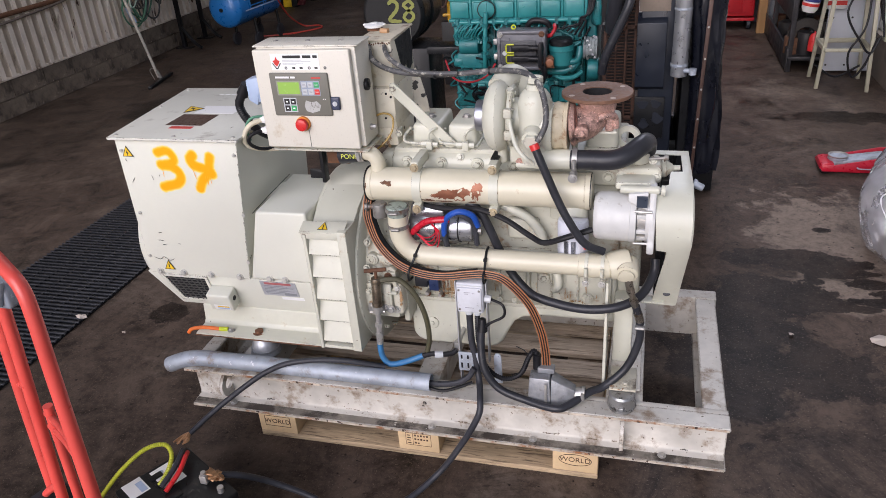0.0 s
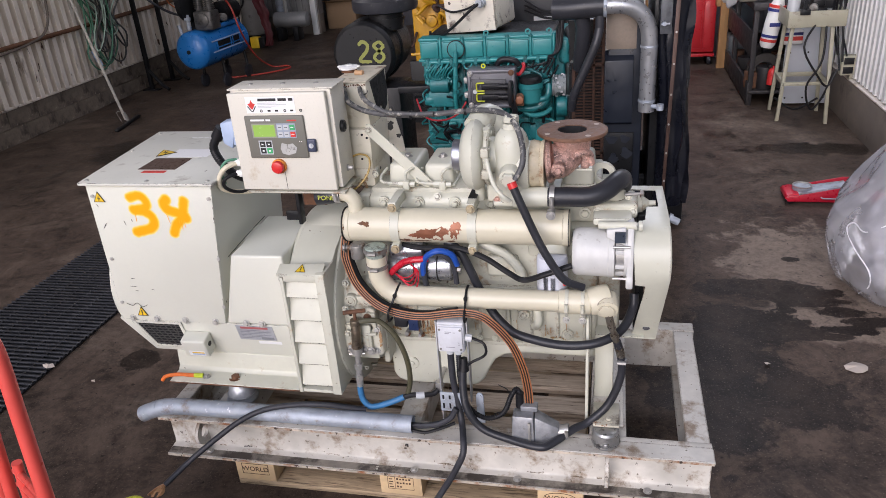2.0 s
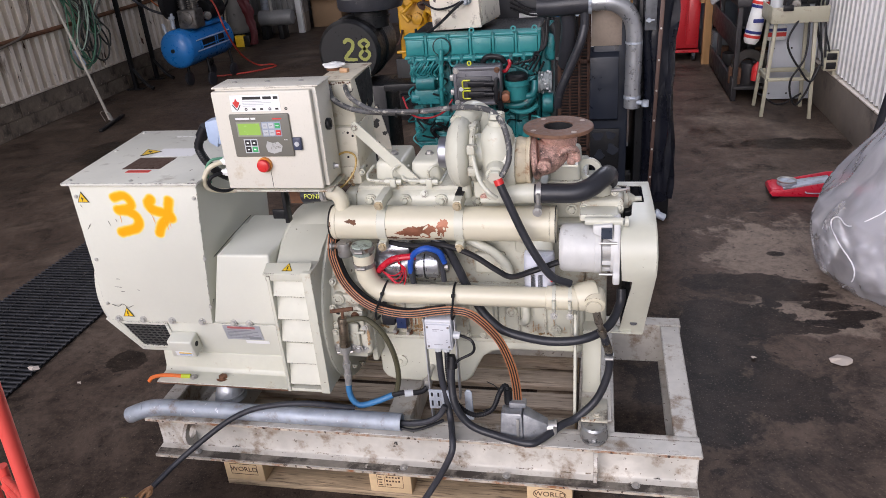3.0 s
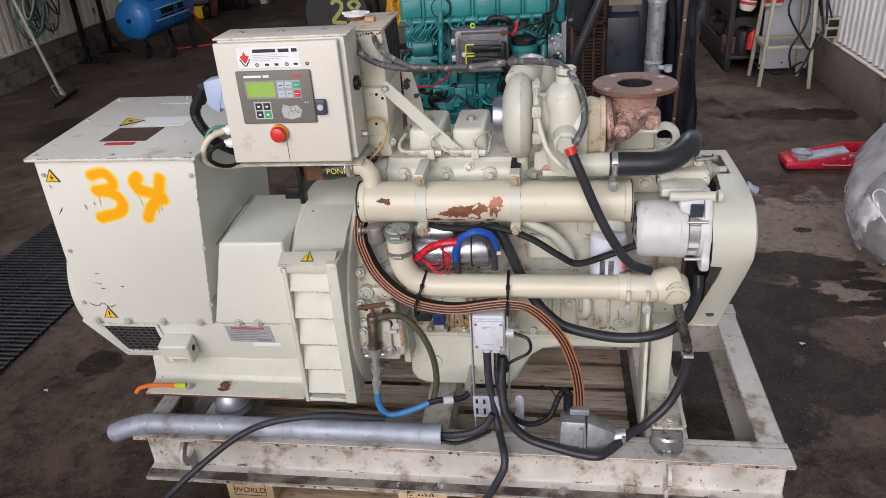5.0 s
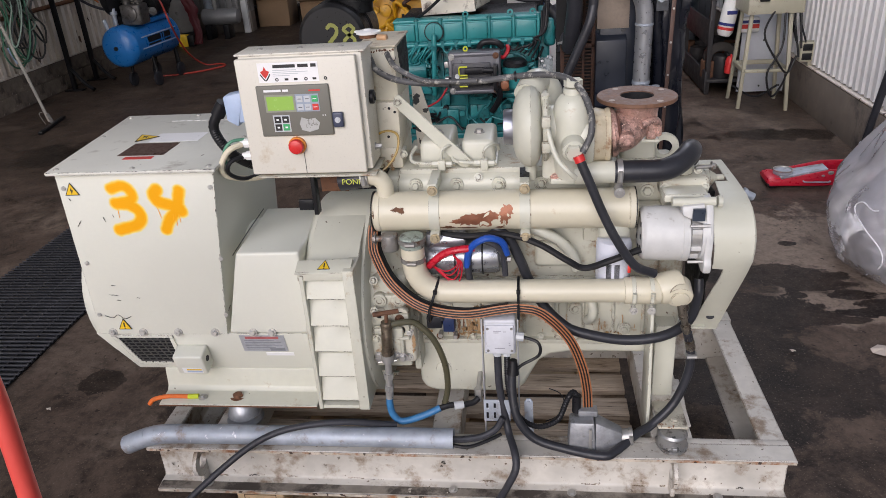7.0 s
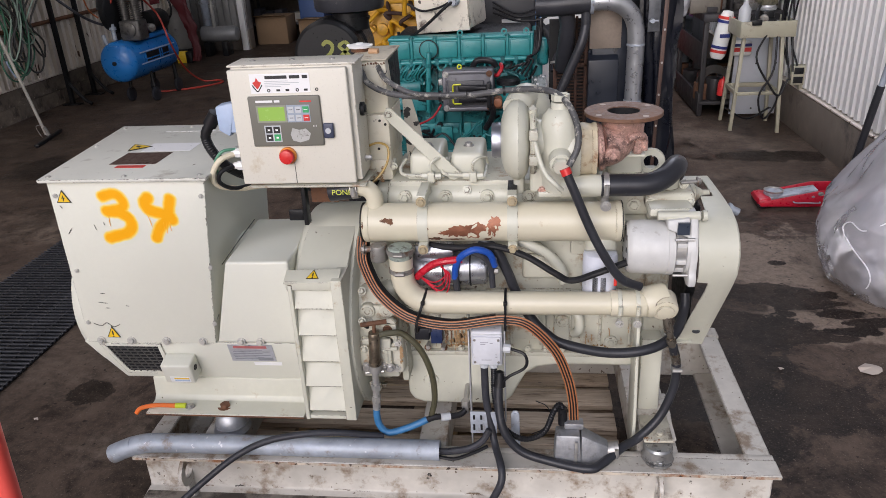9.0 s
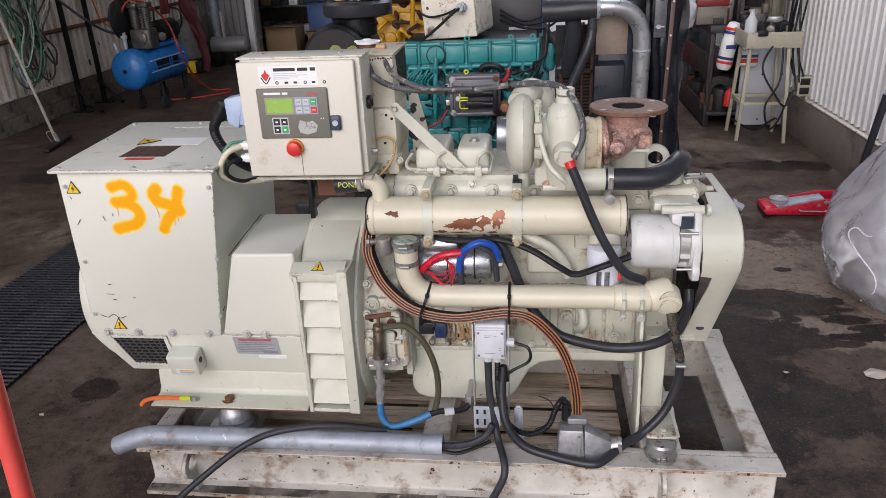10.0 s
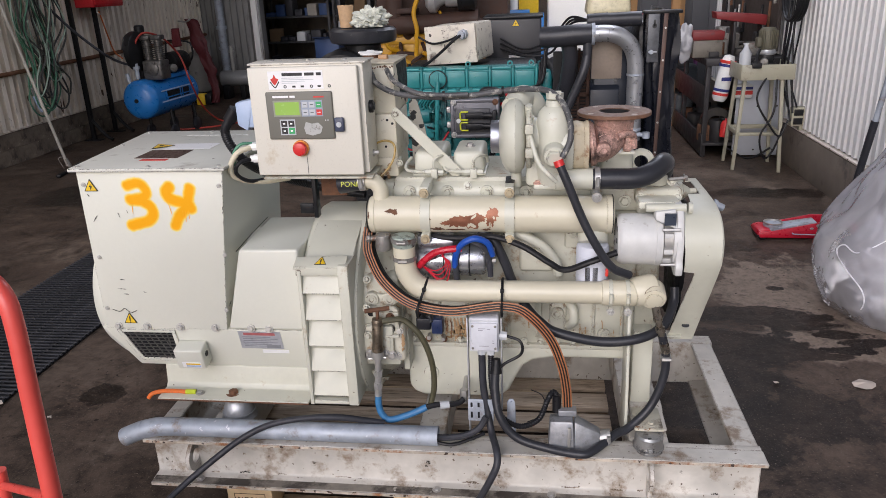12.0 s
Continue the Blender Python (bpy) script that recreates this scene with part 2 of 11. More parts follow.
lid_paint = surface("scuffed lid paint", (0.635, 0.632, 0.565), 0.38, grain=60, vary=0.03, blotch=0.10, large=5, stain=(0.38, 0.36, 0.31), stain_size=11, stain_from=0.585, chips=(0.14, 0.12, 0.10), chip_size=60, chip_from=0.74, bump=0.01, rough_vary=0.06, edge=(0.07, 0.055, 0.045), edge_from=0.45)
cream_box = surface("cream sheet paint", (0.655, 0.655, 0.572), 0.33, grain=120, vary=0.015, blotch=0.05, large=3, stain=(0.48, 0.44, 0.36), stain_size=14, stain_from=0.69, chips=(0.14, 0.12, 0.10), chip_size=75, chip_from=0.765, bump=0.006, rough_vary=0.03, edge=(0.07, 0.055, 0.045), edge_from=0.45)
cream_worn = surface("cream worn paint", (0.515, 0.508, 0.42), 0.45, grain=30, vary=0.07, blotch=0.2, large=7, stain=(0.25, 0.15, 0.075), stain_size=13, stain_from=0.55, chips=(0.12, 0.085, 0.06), chip_size=60, chip_from=0.70, bump=0.15, edge=(0.10, 0.06, 0.035), edge_from=0.47)
cream_cab = surface("cabinet paint", (0.66, 0.632, 0.55), 0.38, grain=200, vary=0.02, blotch=0.06, stain=(0.50, 0.42, 0.30), stain_size=9, stain_from=0.62, chips=(0.34, 0.31, 0.26), chip_size=14, chip_from=0.72, bump=0.03, edge=(0.16, 0.12, 0.08), edge_from=0.50)
skid_paint = surface("dirty skid paint", (0.60, 0.57, 0.515), 0.5, grain=18, vary=0.13, blotch=0.35, large=5, stain=(0.23, 0.175, 0.125), stain_size=9, stain_from=0.515, chips=(0.13, 0.10, 0.075), chip_size=70, chip_from=0.685, bump=0.15, edge=(0.09, 0.055, 0.035), edge_from=0.44)
skid_edge = surface("rusty worn edge", (0.50, 0.44, 0.36), 0.7, grain=40, vary=0.3, blotch=0.4, large=12, stain=(0.26, 0.11, 0.045), stain_size=16, stain_from=0.50, chips=(0.05, 0.03, 0.02), chip_size=60, chip_from=0.62, bump=0.3)
rubber = surface("black rubber", (0.030, 0.031, 0.037), 0.36, grain=140, vary=0.12, blotch=0.3, large=9, stain=(0.075, 0.074, 0.075), stain_size=34, stain_from=0.60, bump=0.04, rough_vary=0.08, spec=0.35)
cable_black = surface("black cable", (0.013, 0.013, 0.015), 0.4, grain=90, vary=0.2, blotch=0.2, bump=0.05, spec=0.28)
cable_grey = surface("dusty dark grey cable", (0.043, 0.044, 0.052), 0.42, grain=60, vary=0.25, blotch=0.35, large=8, bump=0.1, spec=0.28)
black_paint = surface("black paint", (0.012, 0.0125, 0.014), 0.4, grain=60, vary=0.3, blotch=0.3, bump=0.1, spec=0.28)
steel = surface("bare steel", (0.46, 0.45, 0.43), 0.40, 0.6, grain=70, vary=0.15, blotch=0.25, stain=(0.20, 0.13, 0.08), stain_size=14, stain_from=0.64, bump=0.1)
galv = surface("galvanised steel", (0.40, 0.44, 0.50), 0.58, 0.35, grain=28, vary=0.16, blotch=0.3, large=9, stain=(0.24, 0.215, 0.19), stain_size=18, stain_from=0.565, chips=(0.55, 0.57, 0.60), chip_size=55, chip_from=0.68, bump=0.12)
alu = surface("cast aluminium", (0.52, 0.53, 0.55), 0.45, 0.6, grain=120, vary=0.12, blotch=0.2, stain=(0.2, 0.2, 0.2), stain_size=20, stain_from=0.65, bump=0.15)
rust = surface("rust", (0.16, 0.075, 0.04), 0.85, 0.1, grain=70, vary=0.35, blotch=0.35, large=9, stain=(0.07, 0.035, 0.02), stain_size=25, stain_from=0.55, bump=0.4)
copper_rust = surface("heat-scaled copper rust", (0.66, 0.41, 0.34), 0.38, 0.3, grain=200, vary=0.4, blotch=0.45, large=16, stain=(0.075, 0.05, 0.045), stain_size=11, stain_from=0.52, chips=(0.80, 0.58, 0.50), chip_size=130, chip_from=0.65, bump=0.35)
frayed = surface("frayed dull copper", (0.36, 0.20, 0.10), 0.45, 0.5, grain=80, vary=0.4, bump=0.2)
flange_rust = surface("smooth brown rust", (0.20, 0.105, 0.065), 0.55, 0.2, grain=90, vary=0.25, blotch=0.3, large=12, stain=(0.10, 0.05, 0.035), stain_size=20, stain_from=0.58, bump=0.15)
bore_black = surface("bore_black", (0.008, 0.008, 0.009), 0.9, bump=0)
wood = surface("pallet wood", (0.47, 0.35, 0.22), 0.7, grain=14, vary=0.34, blotch=0.35, stain=(0.13, 0.09, 0.055), stain_size=9, stain_from=0.52, stretch=(1, 12, 12), bump=0.25, island=0.18)
wood_dark = surface("oily pallet boards", (0.50, 0.40, 0.30), 0.7, grain=12, vary=0.38, blotch=0.35, stain=(0.14, 0.095, 0.06), stain_size=5, stain_from=0.53, chips=(0.06, 0.04, 0.03), chip_size=20, chip_from=0.69, stretch=(1, 12, 12), bump=0.3, island=0.3)
wood_block = surface("pallet block wood", (0.62, 0.45, 0.26), 0.7, grain=40, vary=0.12, blotch=0.15, stain=(0.3, 0.2, 0.1), stain_size=9, stain_from=0.62, bump=0.25, island=0.1)
ink = surface("branded ink", (0.08, 0.04, 0.02), 0.8, bump=0)


def floor_material():
    """Oily workshop concrete: dusty pale wear, dark soaked stains, fine grit."""
    m = bpy.data.materials.new("oil-stained concrete")
    m.use_nodes = True
    N, L = m.node_tree.nodes, m.node_tree.links
    bs = N["Principled BSDF"]
    tc = N.new("ShaderNodeTexCoord")

    def noise_tex(scale, detail=6, rough=0.62, warp=0.0):
        t = N.new("ShaderNodeTexNoise")
        t.inputs["Scale"].default_value, t.inputs["Detail"].default_value, t.inputs["Roughness"].default_value, t.inputs["Distortion"].default_value = scale, detail, rough, warp
        L.new(tc.outputs["Object"], t.inputs["Vector"])
        return t.outputs["Fac"]

    def ramp(fac, a, b, lo=0.0, hi=1.0):
        r = N.new("ShaderNodeMapRange")
        r.interpolation_type = "SMOOTHSTEP"
        for k, v in zip((1, 2, 3, 4), (a, b, lo, hi)):
            r.inputs[k].default_value = v
        L.new(fac, r.inputs[0])
        return r.outputs[0]

    def math_node(op, a, b):
        x = N.new("ShaderNodeMath")
        x.operation, x.use_clamp = op, True
        for k, v in ((0, a), (1, b)):
            if isinstance(v, (int, float)):
                x.inputs[k].default_value = v
            else:
                L.new(v, x.inputs[k])
        return x.outputs[0]

    def mix(fac, a, b):
        x = N.new("ShaderNodeMix")
        x.data_type = "RGBA"
        L.new(fac, x.inputs[0])
        for k, v in ((6, a), (7, b)):
            if isinstance(v, tuple):
                x.inputs[k].default_value = (*v, 1)
            else:
                L.new(v, x.inputs[k])
        return x.outputs[2]

    warp = N.new("ShaderNodeTexNoise")
    warp.inputs["Scale"].default_value, warp.inputs["Detail"].default_value, warp.inputs["Roughness"].default_value = 6.0, 9, 0.66
    L.new(tc.outputs["Object"], warp.inputs["Vector"])

    def blot(x, y, rx, ry, ragged=1.35, soft=0.0):
        """A ragged oval patch on the floor."""
        off, div, ln = N.new("ShaderNodeVectorMath"), N.new("ShaderNodeVectorMath"), N.new("ShaderNodeVectorMath")
        off.inputs[1].default_value = (x, y, 0)
        off.operation, div.operation, ln.operation = "SUBTRACT", "DIVIDE", "LENGTH"
        div.inputs[1].default_value = (rx, ry, 1)
        L.new(tc.outputs["Object"], off.inputs[0])
        L.new(off.outputs[0], div.inputs[0])
        L.new(div.outputs[0], ln.inputs[0])
        add = N.new("ShaderNodeMath")
        add.operation = "MULTIPLY_ADD"
        L.new(warp.outputs["Fac"], add.inputs[0])
        add.inputs[1].default_value = 2 * ragged
        L.new(ln.outputs["Value"], add.inputs[2])
        return ramp(add.outputs[0], 0.93 - soft + ragged, 1.08 + soft + ragged, 1.0, 0.0)

    grit, fine, broad = noise_tex(120, 3), noise_tex(26, 9, 0.78), noise_tex(0.85, 9, 0.68, 0.5)
    mid = noise_tex(4.2, 12, 0.8, 0.5)
    col = mix(ramp(fine, 0.3, 0.72), (0.030, 0.0213, 0.0168), (0.096, 0.069, 0.054))
    col = mix(ramp(mid, 0.45, 0.68, 0.0, 0.85), col, (0.118, 0.086, 0.066))
    col = mix(ramp(mid, 0.35, 0.48, 0.9, 0.0), col, (0.0125, 0.0088, 0.0068))
    dust = math_node("MAXIMUM", ramp(broad, 0.51, 0.70, 0.0, 0.75), blot(1.57, 1.45, 0.36, 0.45, 1.5, 0.12))
    dust = math_node("MAXIMUM", dust, blot(1.72, 1.0, 0.42, 0.22, 1.5, 0.12))
    dust = math_node("MAXIMUM", dust, blot(1.52, 0.86, 0.34, 0.16, 1.3, 0.12))
    dust = math_node("MAXIMUM", dust, blot(1.50, 1.32, 0.30, 0.14, 1.3, 0.12))
    dust = math_node("MULTIPLY", dust, ramp(fine, 0.32, 0.62, 0.35, 1.0))
    col = mix(dust, col, (0.225, 0.178, 0.142))
    soak = ramp(noise_tex(2.2, 10, 0.78, 0.6), 0.50, 0.66)
    for x, y, rx, ry in ((1.34, 1.14, 0.34, 0.11), (1.20, 0.80, 0.28, 0.16), (1.50, 1.13, 0.20, 0.06), (1.613, 1.05, 0.10, 0.022), (1.55, 0.737, 0.07, 0.03), (1.43, 0.72, 0.06, 0.028), (1.40, 0.95, 0.045, 0.03), (1.62, 0.945, 0.13, 0.05), (1.70, 0.875, 0.12, 0.045), (1.62, 0.80, 0.12, 0.04), (1.48, 1.02, 0.12, 0.04), (1.51, 1.48, 0.05, 0.03), (2.05, 3.30, 0.5, 0.13), (1.02, 0.40, 0.25, 0.5), (1.35, 0.25, 0.2, 0.16), (-1.5, 0.25, 0.1, 0.08), (-3.3, 3.3, 0.6, 0.35)):
        soak = math_node("MAXIMUM", soak, blot(x, y, rx, ry))
    soak = math_node("MULTIPLY", soak, ramp(fine, 0.2, 0.5, 0.7, 1.0))
    col = mix(soak, col, mix(ramp(mid, 0.40, 0.62), (0.0100, 0.0070, 0.0055), (0.034, 0.0238, 0.0185)))
    col = mix(ramp(grit, 0.60, 0.68, 0.0, 0.8), col, (0.15, 0.12, 0.095))
    col = mix(ramp(noise_tex(62, 2, 0.5), 0.735, 0.77, 0.0, 0.9), col, (0.21, 0.17, 0.135))
    col = mix(ramp(noise_tex(38, 3, 0.5, 0.3), 0.29, 0.33, 0.8, 0.0), col, (0.007, 0.0055, 0.0045))
    L.new(col, bs.inputs["Base Color"])
    L.new(math_node("ADD", ramp(soak, 0.0, 1.0, 0.52, 0.36), ramp(fine, 0.3, 0.7, -0.08, 0.1)), bs.inputs["Roughness"])
    bp = N.new("ShaderNodeBump")
    bp.inputs["Strength"].default_value, bp.inputs["Distance"].default_value = 0.35, 0.005
    L.new(fine, bp.inputs["Height"])
    L.new(bp.outputs[0], bs.inputs["Normal"])
    bs.inputs["Specular IOR Level"].default_value = 0.14
    return m


floor_mat = floor_material()
concrete = surface("rough concrete", (0.20, 0.165, 0.135), 0.85, grain=14, vary=0.25, large=1.6, blotch=0.35, stain=(0.06, 0.052, 0.045), stain_size=2.4, stain_from=0.56, bump=0.5)
clad_left = surface("grimy corrugated sheet", (0.80, 0.72, 0.63), 0.5, 0.0, grain=20, vary=0.15, large=1.6, blotch=0.25, stain=(0.20, 0.145, 0.10), stain_size=8, stain_from=0.575, chips=(0.10, 0.06, 0.04), chip_size=18, chip_from=0.69, stretch=(1, 1, 0.3), bump=0.12)
# Grey base lowered so the weaker light at the back sits in the colour.
clad_back_dim = surface("grey corrugated sheet lowered for dim light", (0.24, 0.235, 0.23), 0.5, 0.1, grain=14, vary=0.15, large=1.2, blotch=0.25, stain=(0.08, 0.065, 0.055), stain_size=4, stain_from=0.56, stretch=(1, 1, 0.3), bump=0.12)
clad_right = surface("white corrugated sheet", (0.84, 0.835, 0.825), 0.45, 0.1, grain=10, vary=0.05, large=1.5, blotch=0.1, stain=(0.4, 0.38, 0.35), stain_size=3, stain_from=0.66, stretch=(1, 1, 0.35), bump=0.05)
roof_mat = surface("dark roof", (0.22, 0.21, 0.2), 0.8, bump=0.1)
outside = surface("gravel yard", (0.22, 0.21, 0.2), 0.9, grain=30, vary=0.3, large=0.3, bump=0.4)
white_plastic = surface("white plastic", (0.78, 0.78, 0.76), 0.4, grain=60, vary=0.04, blotch=0.06, bump=0.02)
grey_plastic = surface("light grey plastic", (0.52, 0.54, 0.56), 0.42, grain=60, vary=0.05, blotch=0.12, stain=(0.3, 0.29, 0.27), stain_size=12, stain_from=0.64, bump=0.03)
plug_blue = surface("pale blue plastic", (0.42, 0.52, 0.70), 0.4, bump=0.02)
olive = surface("olive panel foil", (0.155, 0.15, 0.125), 0.5, grain=200, vary=0.03, blotch=0.03, bump=0)
lcd = surface("green display", (0.30, 0.50, 0.10), 0.2, grain=20, vary=0.02, blotch=0.02, bump=0)
red_plastic = surface("red plastic", (0.62, 0.03, 0.03), 0.35, grain=40, vary=0.06, blotch=0.1, bump=0)
red_paint = surface("red paint", (0.54, 0.02, 0.028), 0.38, grain=40, vary=0.08, blotch=0.18, stain=(0.25, 0.03, 0.02), stain_size=9, stain_from=0.66, bump=0.05)
coral_paint = surface("faded red paint", (0.78, 0.095, 0.075), 0.4, grain=40, vary=0.05, blotch=0.14, stain=(0.4, 0.05, 0.03), stain_size=12, stain_from=0.68, bump=0.05)
yellow_sign = surface("yellow sign foil", (0.80, 0.52, 0.02), 0.4, bump=0)
spray = surface("orange-yellow spray paint", (0.93, 0.425, 0.0015), 0.5, grain=90, vary=0.08, blotch=0.12, large=12, bump=0.05)
black_ink = surface("black print", (0.02, 0.02, 0.02), 0.5, bump=0)
green_key = surface("green key", (0.05, 0.40, 0.14), 0.5, bump=0)
white_foil = surface("white foil", (0.80, 0.80, 0.80), 0.4, grain=90, vary=0.02, blotch=0.04, bump=0)
red_foil = surface("red print", (0.65, 0.04, 0.03), 0.5, bump=0)
plate_metal = surface("plate metal", (0.46, 0.47, 0.50), 0.4, 0.3, bump=0.02)
brown_plate = surface("brown plate", (0.10, 0.05, 0.035), 0.35, 0.4, bump=0.02)


worn_steel = surface("dull clamp steel", (0.30, 0.29, 0.27), 0.5, 0.5, grain=70, vary=0.3, blotch=0.3, stain=(0.14, 0.08, 0.05), stain_size=30, stain_from=0.52, bump=0.1)
rust_run = surface("rust run", (0.36, 0.23, 0.12), 0.7, grain=60, vary=0.3, blotch=0.3, bump=0.1)
bolt_paint = surface("painted zinc bolt", (0.55, 0.54, 0.50), 0.35, 0.35, grain=90, vary=0.1, bump=0.05)
grime = surface("grimy flange paint", (0.28, 0.25, 0.21), 0.55, grain=20, vary=0.3, blotch=0.5, large=6, stain=(0.045, 0.036, 0.03), stain_size=8, stain_from=0.44, chips=(0.5, 0.48, 0.42), chip_size=26, chip_from=0.68, bump=0.25)


def speckled(name, colour, cover, scale):
    """Thin paint mist: opaque only where a fine noise is high."""
    m = bpy.data.materials.new(name)
    m.use_nodes = True
    nt = m.node_tree
    bs = nt.nodes["Principled BSDF"]
    bs.inputs["Base Color"].default_value = (*colour, 1)
    bs.inputs["Roughness"].default_value = 0.6
    nz, mr, tc = nt.nodes.new("ShaderNodeTexNoise"), nt.nodes.new("ShaderNodeMapRange"), nt.nodes.new("ShaderNodeTexCoord")
    nz.inputs["Scale"].default_value, nz.inputs["Detail"].default_value = scale, 4
    mr.inputs[1].default_value, mr.inputs[2].default_value = 1 - cover - 0.1, 1 - cover + 0.1
    mr.inputs[4].default_value = 0.75
    nt.links.new(tc.outputs["Object"], nz.inputs["Vector"])
    nt.links.new(nz.outputs["Fac"], mr.inputs[0])
    nt.links.new(mr.outputs[0], bs.inputs["Alpha"])
    return m


spray_mist = speckled("orange-yellow sprayed paint", (0.93, 0.425, 0.0015), 0.5, 420)
nt_ = spray_mist.node_tree
mask_ = nt_.nodes.new("ShaderNodeVertexColor")
mask_.layer_name = "mist"
add_ = nt_.nodes.new("ShaderNodeMath")
add_.operation = "MULTIPLY_ADD"
add_.inputs[1].default_value = 0.12
fade_ = nt_.nodes.new("ShaderNodeMapRange")
fade_.inputs[1].default_value, fade_.inputs[2].default_value = 0.30, 0.56
full_ = nt_.nodes.new("ShaderNodeMapRange")
full_.inputs[1].default_value, full_.inputs[2].default_value = 0.42, 0.78
deep_ = nt_.nodes.new("ShaderNodeMix")
deep_.data_type = "RGBA"
noise_ = [n for n in nt_.nodes if n.bl_idname == "ShaderNodeTexNoise"][0]
nt_.links.new(noise_.outputs["Fac"], add_.inputs[0])
nt_.links.new(mask_.outputs[0], add_.inputs[2])
nt_.links.new(add_.outputs[0], fade_.inputs[0])
bsdf_ = nt_.nodes["Principled BSDF"]
for link_ in list(bsdf_.inputs["Alpha"].links):
    nt_.links.remove(link_)
bsdf_.inputs["Alpha"].default_value, bsdf_.inputs["Roughness"].default_value = 1.0, 0.5
bsdf_.inputs["Specular IOR Level"].default_value = 0.25
coat_ = nt_.nodes.new("ShaderNodeMix")
coat_.data_type = "RGBA"
coat_.inputs[6].default_value, coat_.inputs[7].default_value = (0.70, 0.655, 0.42, 1), (0.88, 0.66, 0.12, 1)
deep_.inputs[7].default_value = (0.84, 0.375, 0.001, 1)
nt_.links.new(add_.outputs[0], full_.inputs[0])
nt_.links.new(full_.outputs[0], deep_.inputs[0])
nt_.links.new(coat_.outputs[2], deep_.inputs[6])
nt_.links.new(fade_.outputs[0], coat_.inputs[0])
nt_.links.new(deep_.outputs[2], bsdf_.inputs["Base Color"])

# ---- the hall ----
def corrugated(p0, p1, z0, z1, depth, pitch, inward, groove=0.26, slope=0.09):
    """A sheet of rounded ribs between two plan points, with thickness behind it."""
    bm = bmesh.new()
    a, c = Vector((*p0, 0)), Vector((*p1, 0))
    way, n = (c - a).normalized(), Vector((*inward, 0))
    count = int((c - a).length / pitch)
    g = groove
    prof = [(0.0, 0.0), (g, 0.0), (g + slope * 0.9, 0.93), (g + slope, 1.0), (1 - slope, 1.0), (1 - slope * 0.9, 0.93)]
    cols = []
    for i in range(count):
        for u, h in prof:
            q = a + way * ((i + u) * pitch) + n * (h * depth)
            cols.append((bm.verts.new((q.x, q.y, z0)), bm.verts.new((q.x, q.y, z1))))
    for (a0, a1), (b0, b1) in zip(cols, cols[1:]):
        bm.faces.new((a0, b0, b1, a1))
    return bm


XL, XR, YB, YF = -4.9, 2.5, 9.2, -1.1
ground = tagged(part("ground", box(-400, 400, -400, 400, -0.5, -0.05, 0), outside), "grey gravel yard outside the workshop", "ground", kind="structure")
floor_bm = bmesh.new()
bmesh.ops.create_grid(floor_bm, x_segments=90, y_segments=150, size=0.5)
for v in floor_bm.verts:
    v.co.x, v.co.y = -2.0 + v.co.x * 9.0, 4.4 + v.co.y * 16
    v.co.z = 0.0
floor = tagged(part("floor", floor_bm, floor_mat), "dark oil-stained concrete workshop floor", "floor", kind="structure")
KERB = 0.32
wall_left = thing("wall_left", (XL, 3, 0), "grimy corrugated metal wall on a concrete kerb", "wall", kind="structure")
mortar = surface("grimy mortar", (0.135, 0.108, 0.085), 0.9, grain=20, vary=0.3, blotch=0.4, bump=0.4)
block_mat = surface("grimy concrete block", (0.185, 0.148, 0.115), 0.9, grain=24, vary=0.4, large=3, blotch=0.4, stain=(0.055, 0.044, 0.035), stain_size=5, stain_from=0.52, chips=(0.30, 0.25, 0.20), chip_size=30, chip_from=0.69, bump=0.7, island=0.12)
kerb_left = part("kerb", prism([(XL - 0.2, -0.02), (XL - 0.007, -0.02), (XL - 0.007, KERB), (XL - 0.2, KERB)], "y", YF, YB, 0.004), mortar, wall_left, "grimy mortar bed of the kerb")
part("cladding", corrugated((XL - 0.06, YF), (XL - 0.06, YB), KERB + 0.02, 4.2, 0.095, 0.122, (1, 0), 0.36, 0.09), clad_left, wall_left)
part("backing", box(XL - 0.2, XL - 0.07, YF, YB, KERB + 0.02, 4.2, 0), clad_left, wall_left)
part("drip_rail", box(XL - 0.05, XL + 0.015, YF, YB, KERB + 0.001, KERB + 0.025, 0.004), clad_left, wall_left, "pale metal drip rail")
part("pipe_rail", tube([(XL + 0.05, YF, 0.80), (XL + 0.05, 3.4, 0.86), (XL + 0.05, YB, 0.93)], 0.022, 10), rust, wall_left, "rusty pipe rail along the wall")
wall_right = thing("wall_right", (XR, 3, 0), "white corrugated metal wall on a concrete kerb", "wall", kind="structure")
part("kerb", prism([(XR - 0.136, -0.02), (XR + 0.15, -0.02), (XR + 0.15, KERB), (XR - 0.136, KERB)], "y", YF, YB, 0.012), concrete, wall_right, "rough grey concrete kerb")
part("cladding", corrugated((XR - 0.07, YB), (XR - 0.07, YF), KERB + 0.03, 4.2, 0.050, 0.1, (-1, 0), 0.26, 0.12), clad_right, wall_right)
part("backing", box(XR - 0.06, XR + 0.15, YF, YB, KERB, 4.2, 0), clad_right, wall_right)
part("drip_rail", box(XR - 0.139, XR - 0.06, YF, YB, KERB + 0.002, KERB + 0.016, 0.004), clad_left, wall_right, "worn metal drip rail")
wall_back = thing("wall_back", (-4.4, YB, 0), "grey corrugated back wall, colour lowered for dim light, with a wide opening", "wall", kind="structure")
part("cladding", corrugated((XL, YB), (-4.08, YB), 0.3, 4.2, 0.03, 0.1, (0, -1)), clad_back_dim, wall_back)
part("kerb", box(XL, -3.95, YB + 0.005, YB + 0.2, 0, 0.3, 0.01), concrete, wall_back)
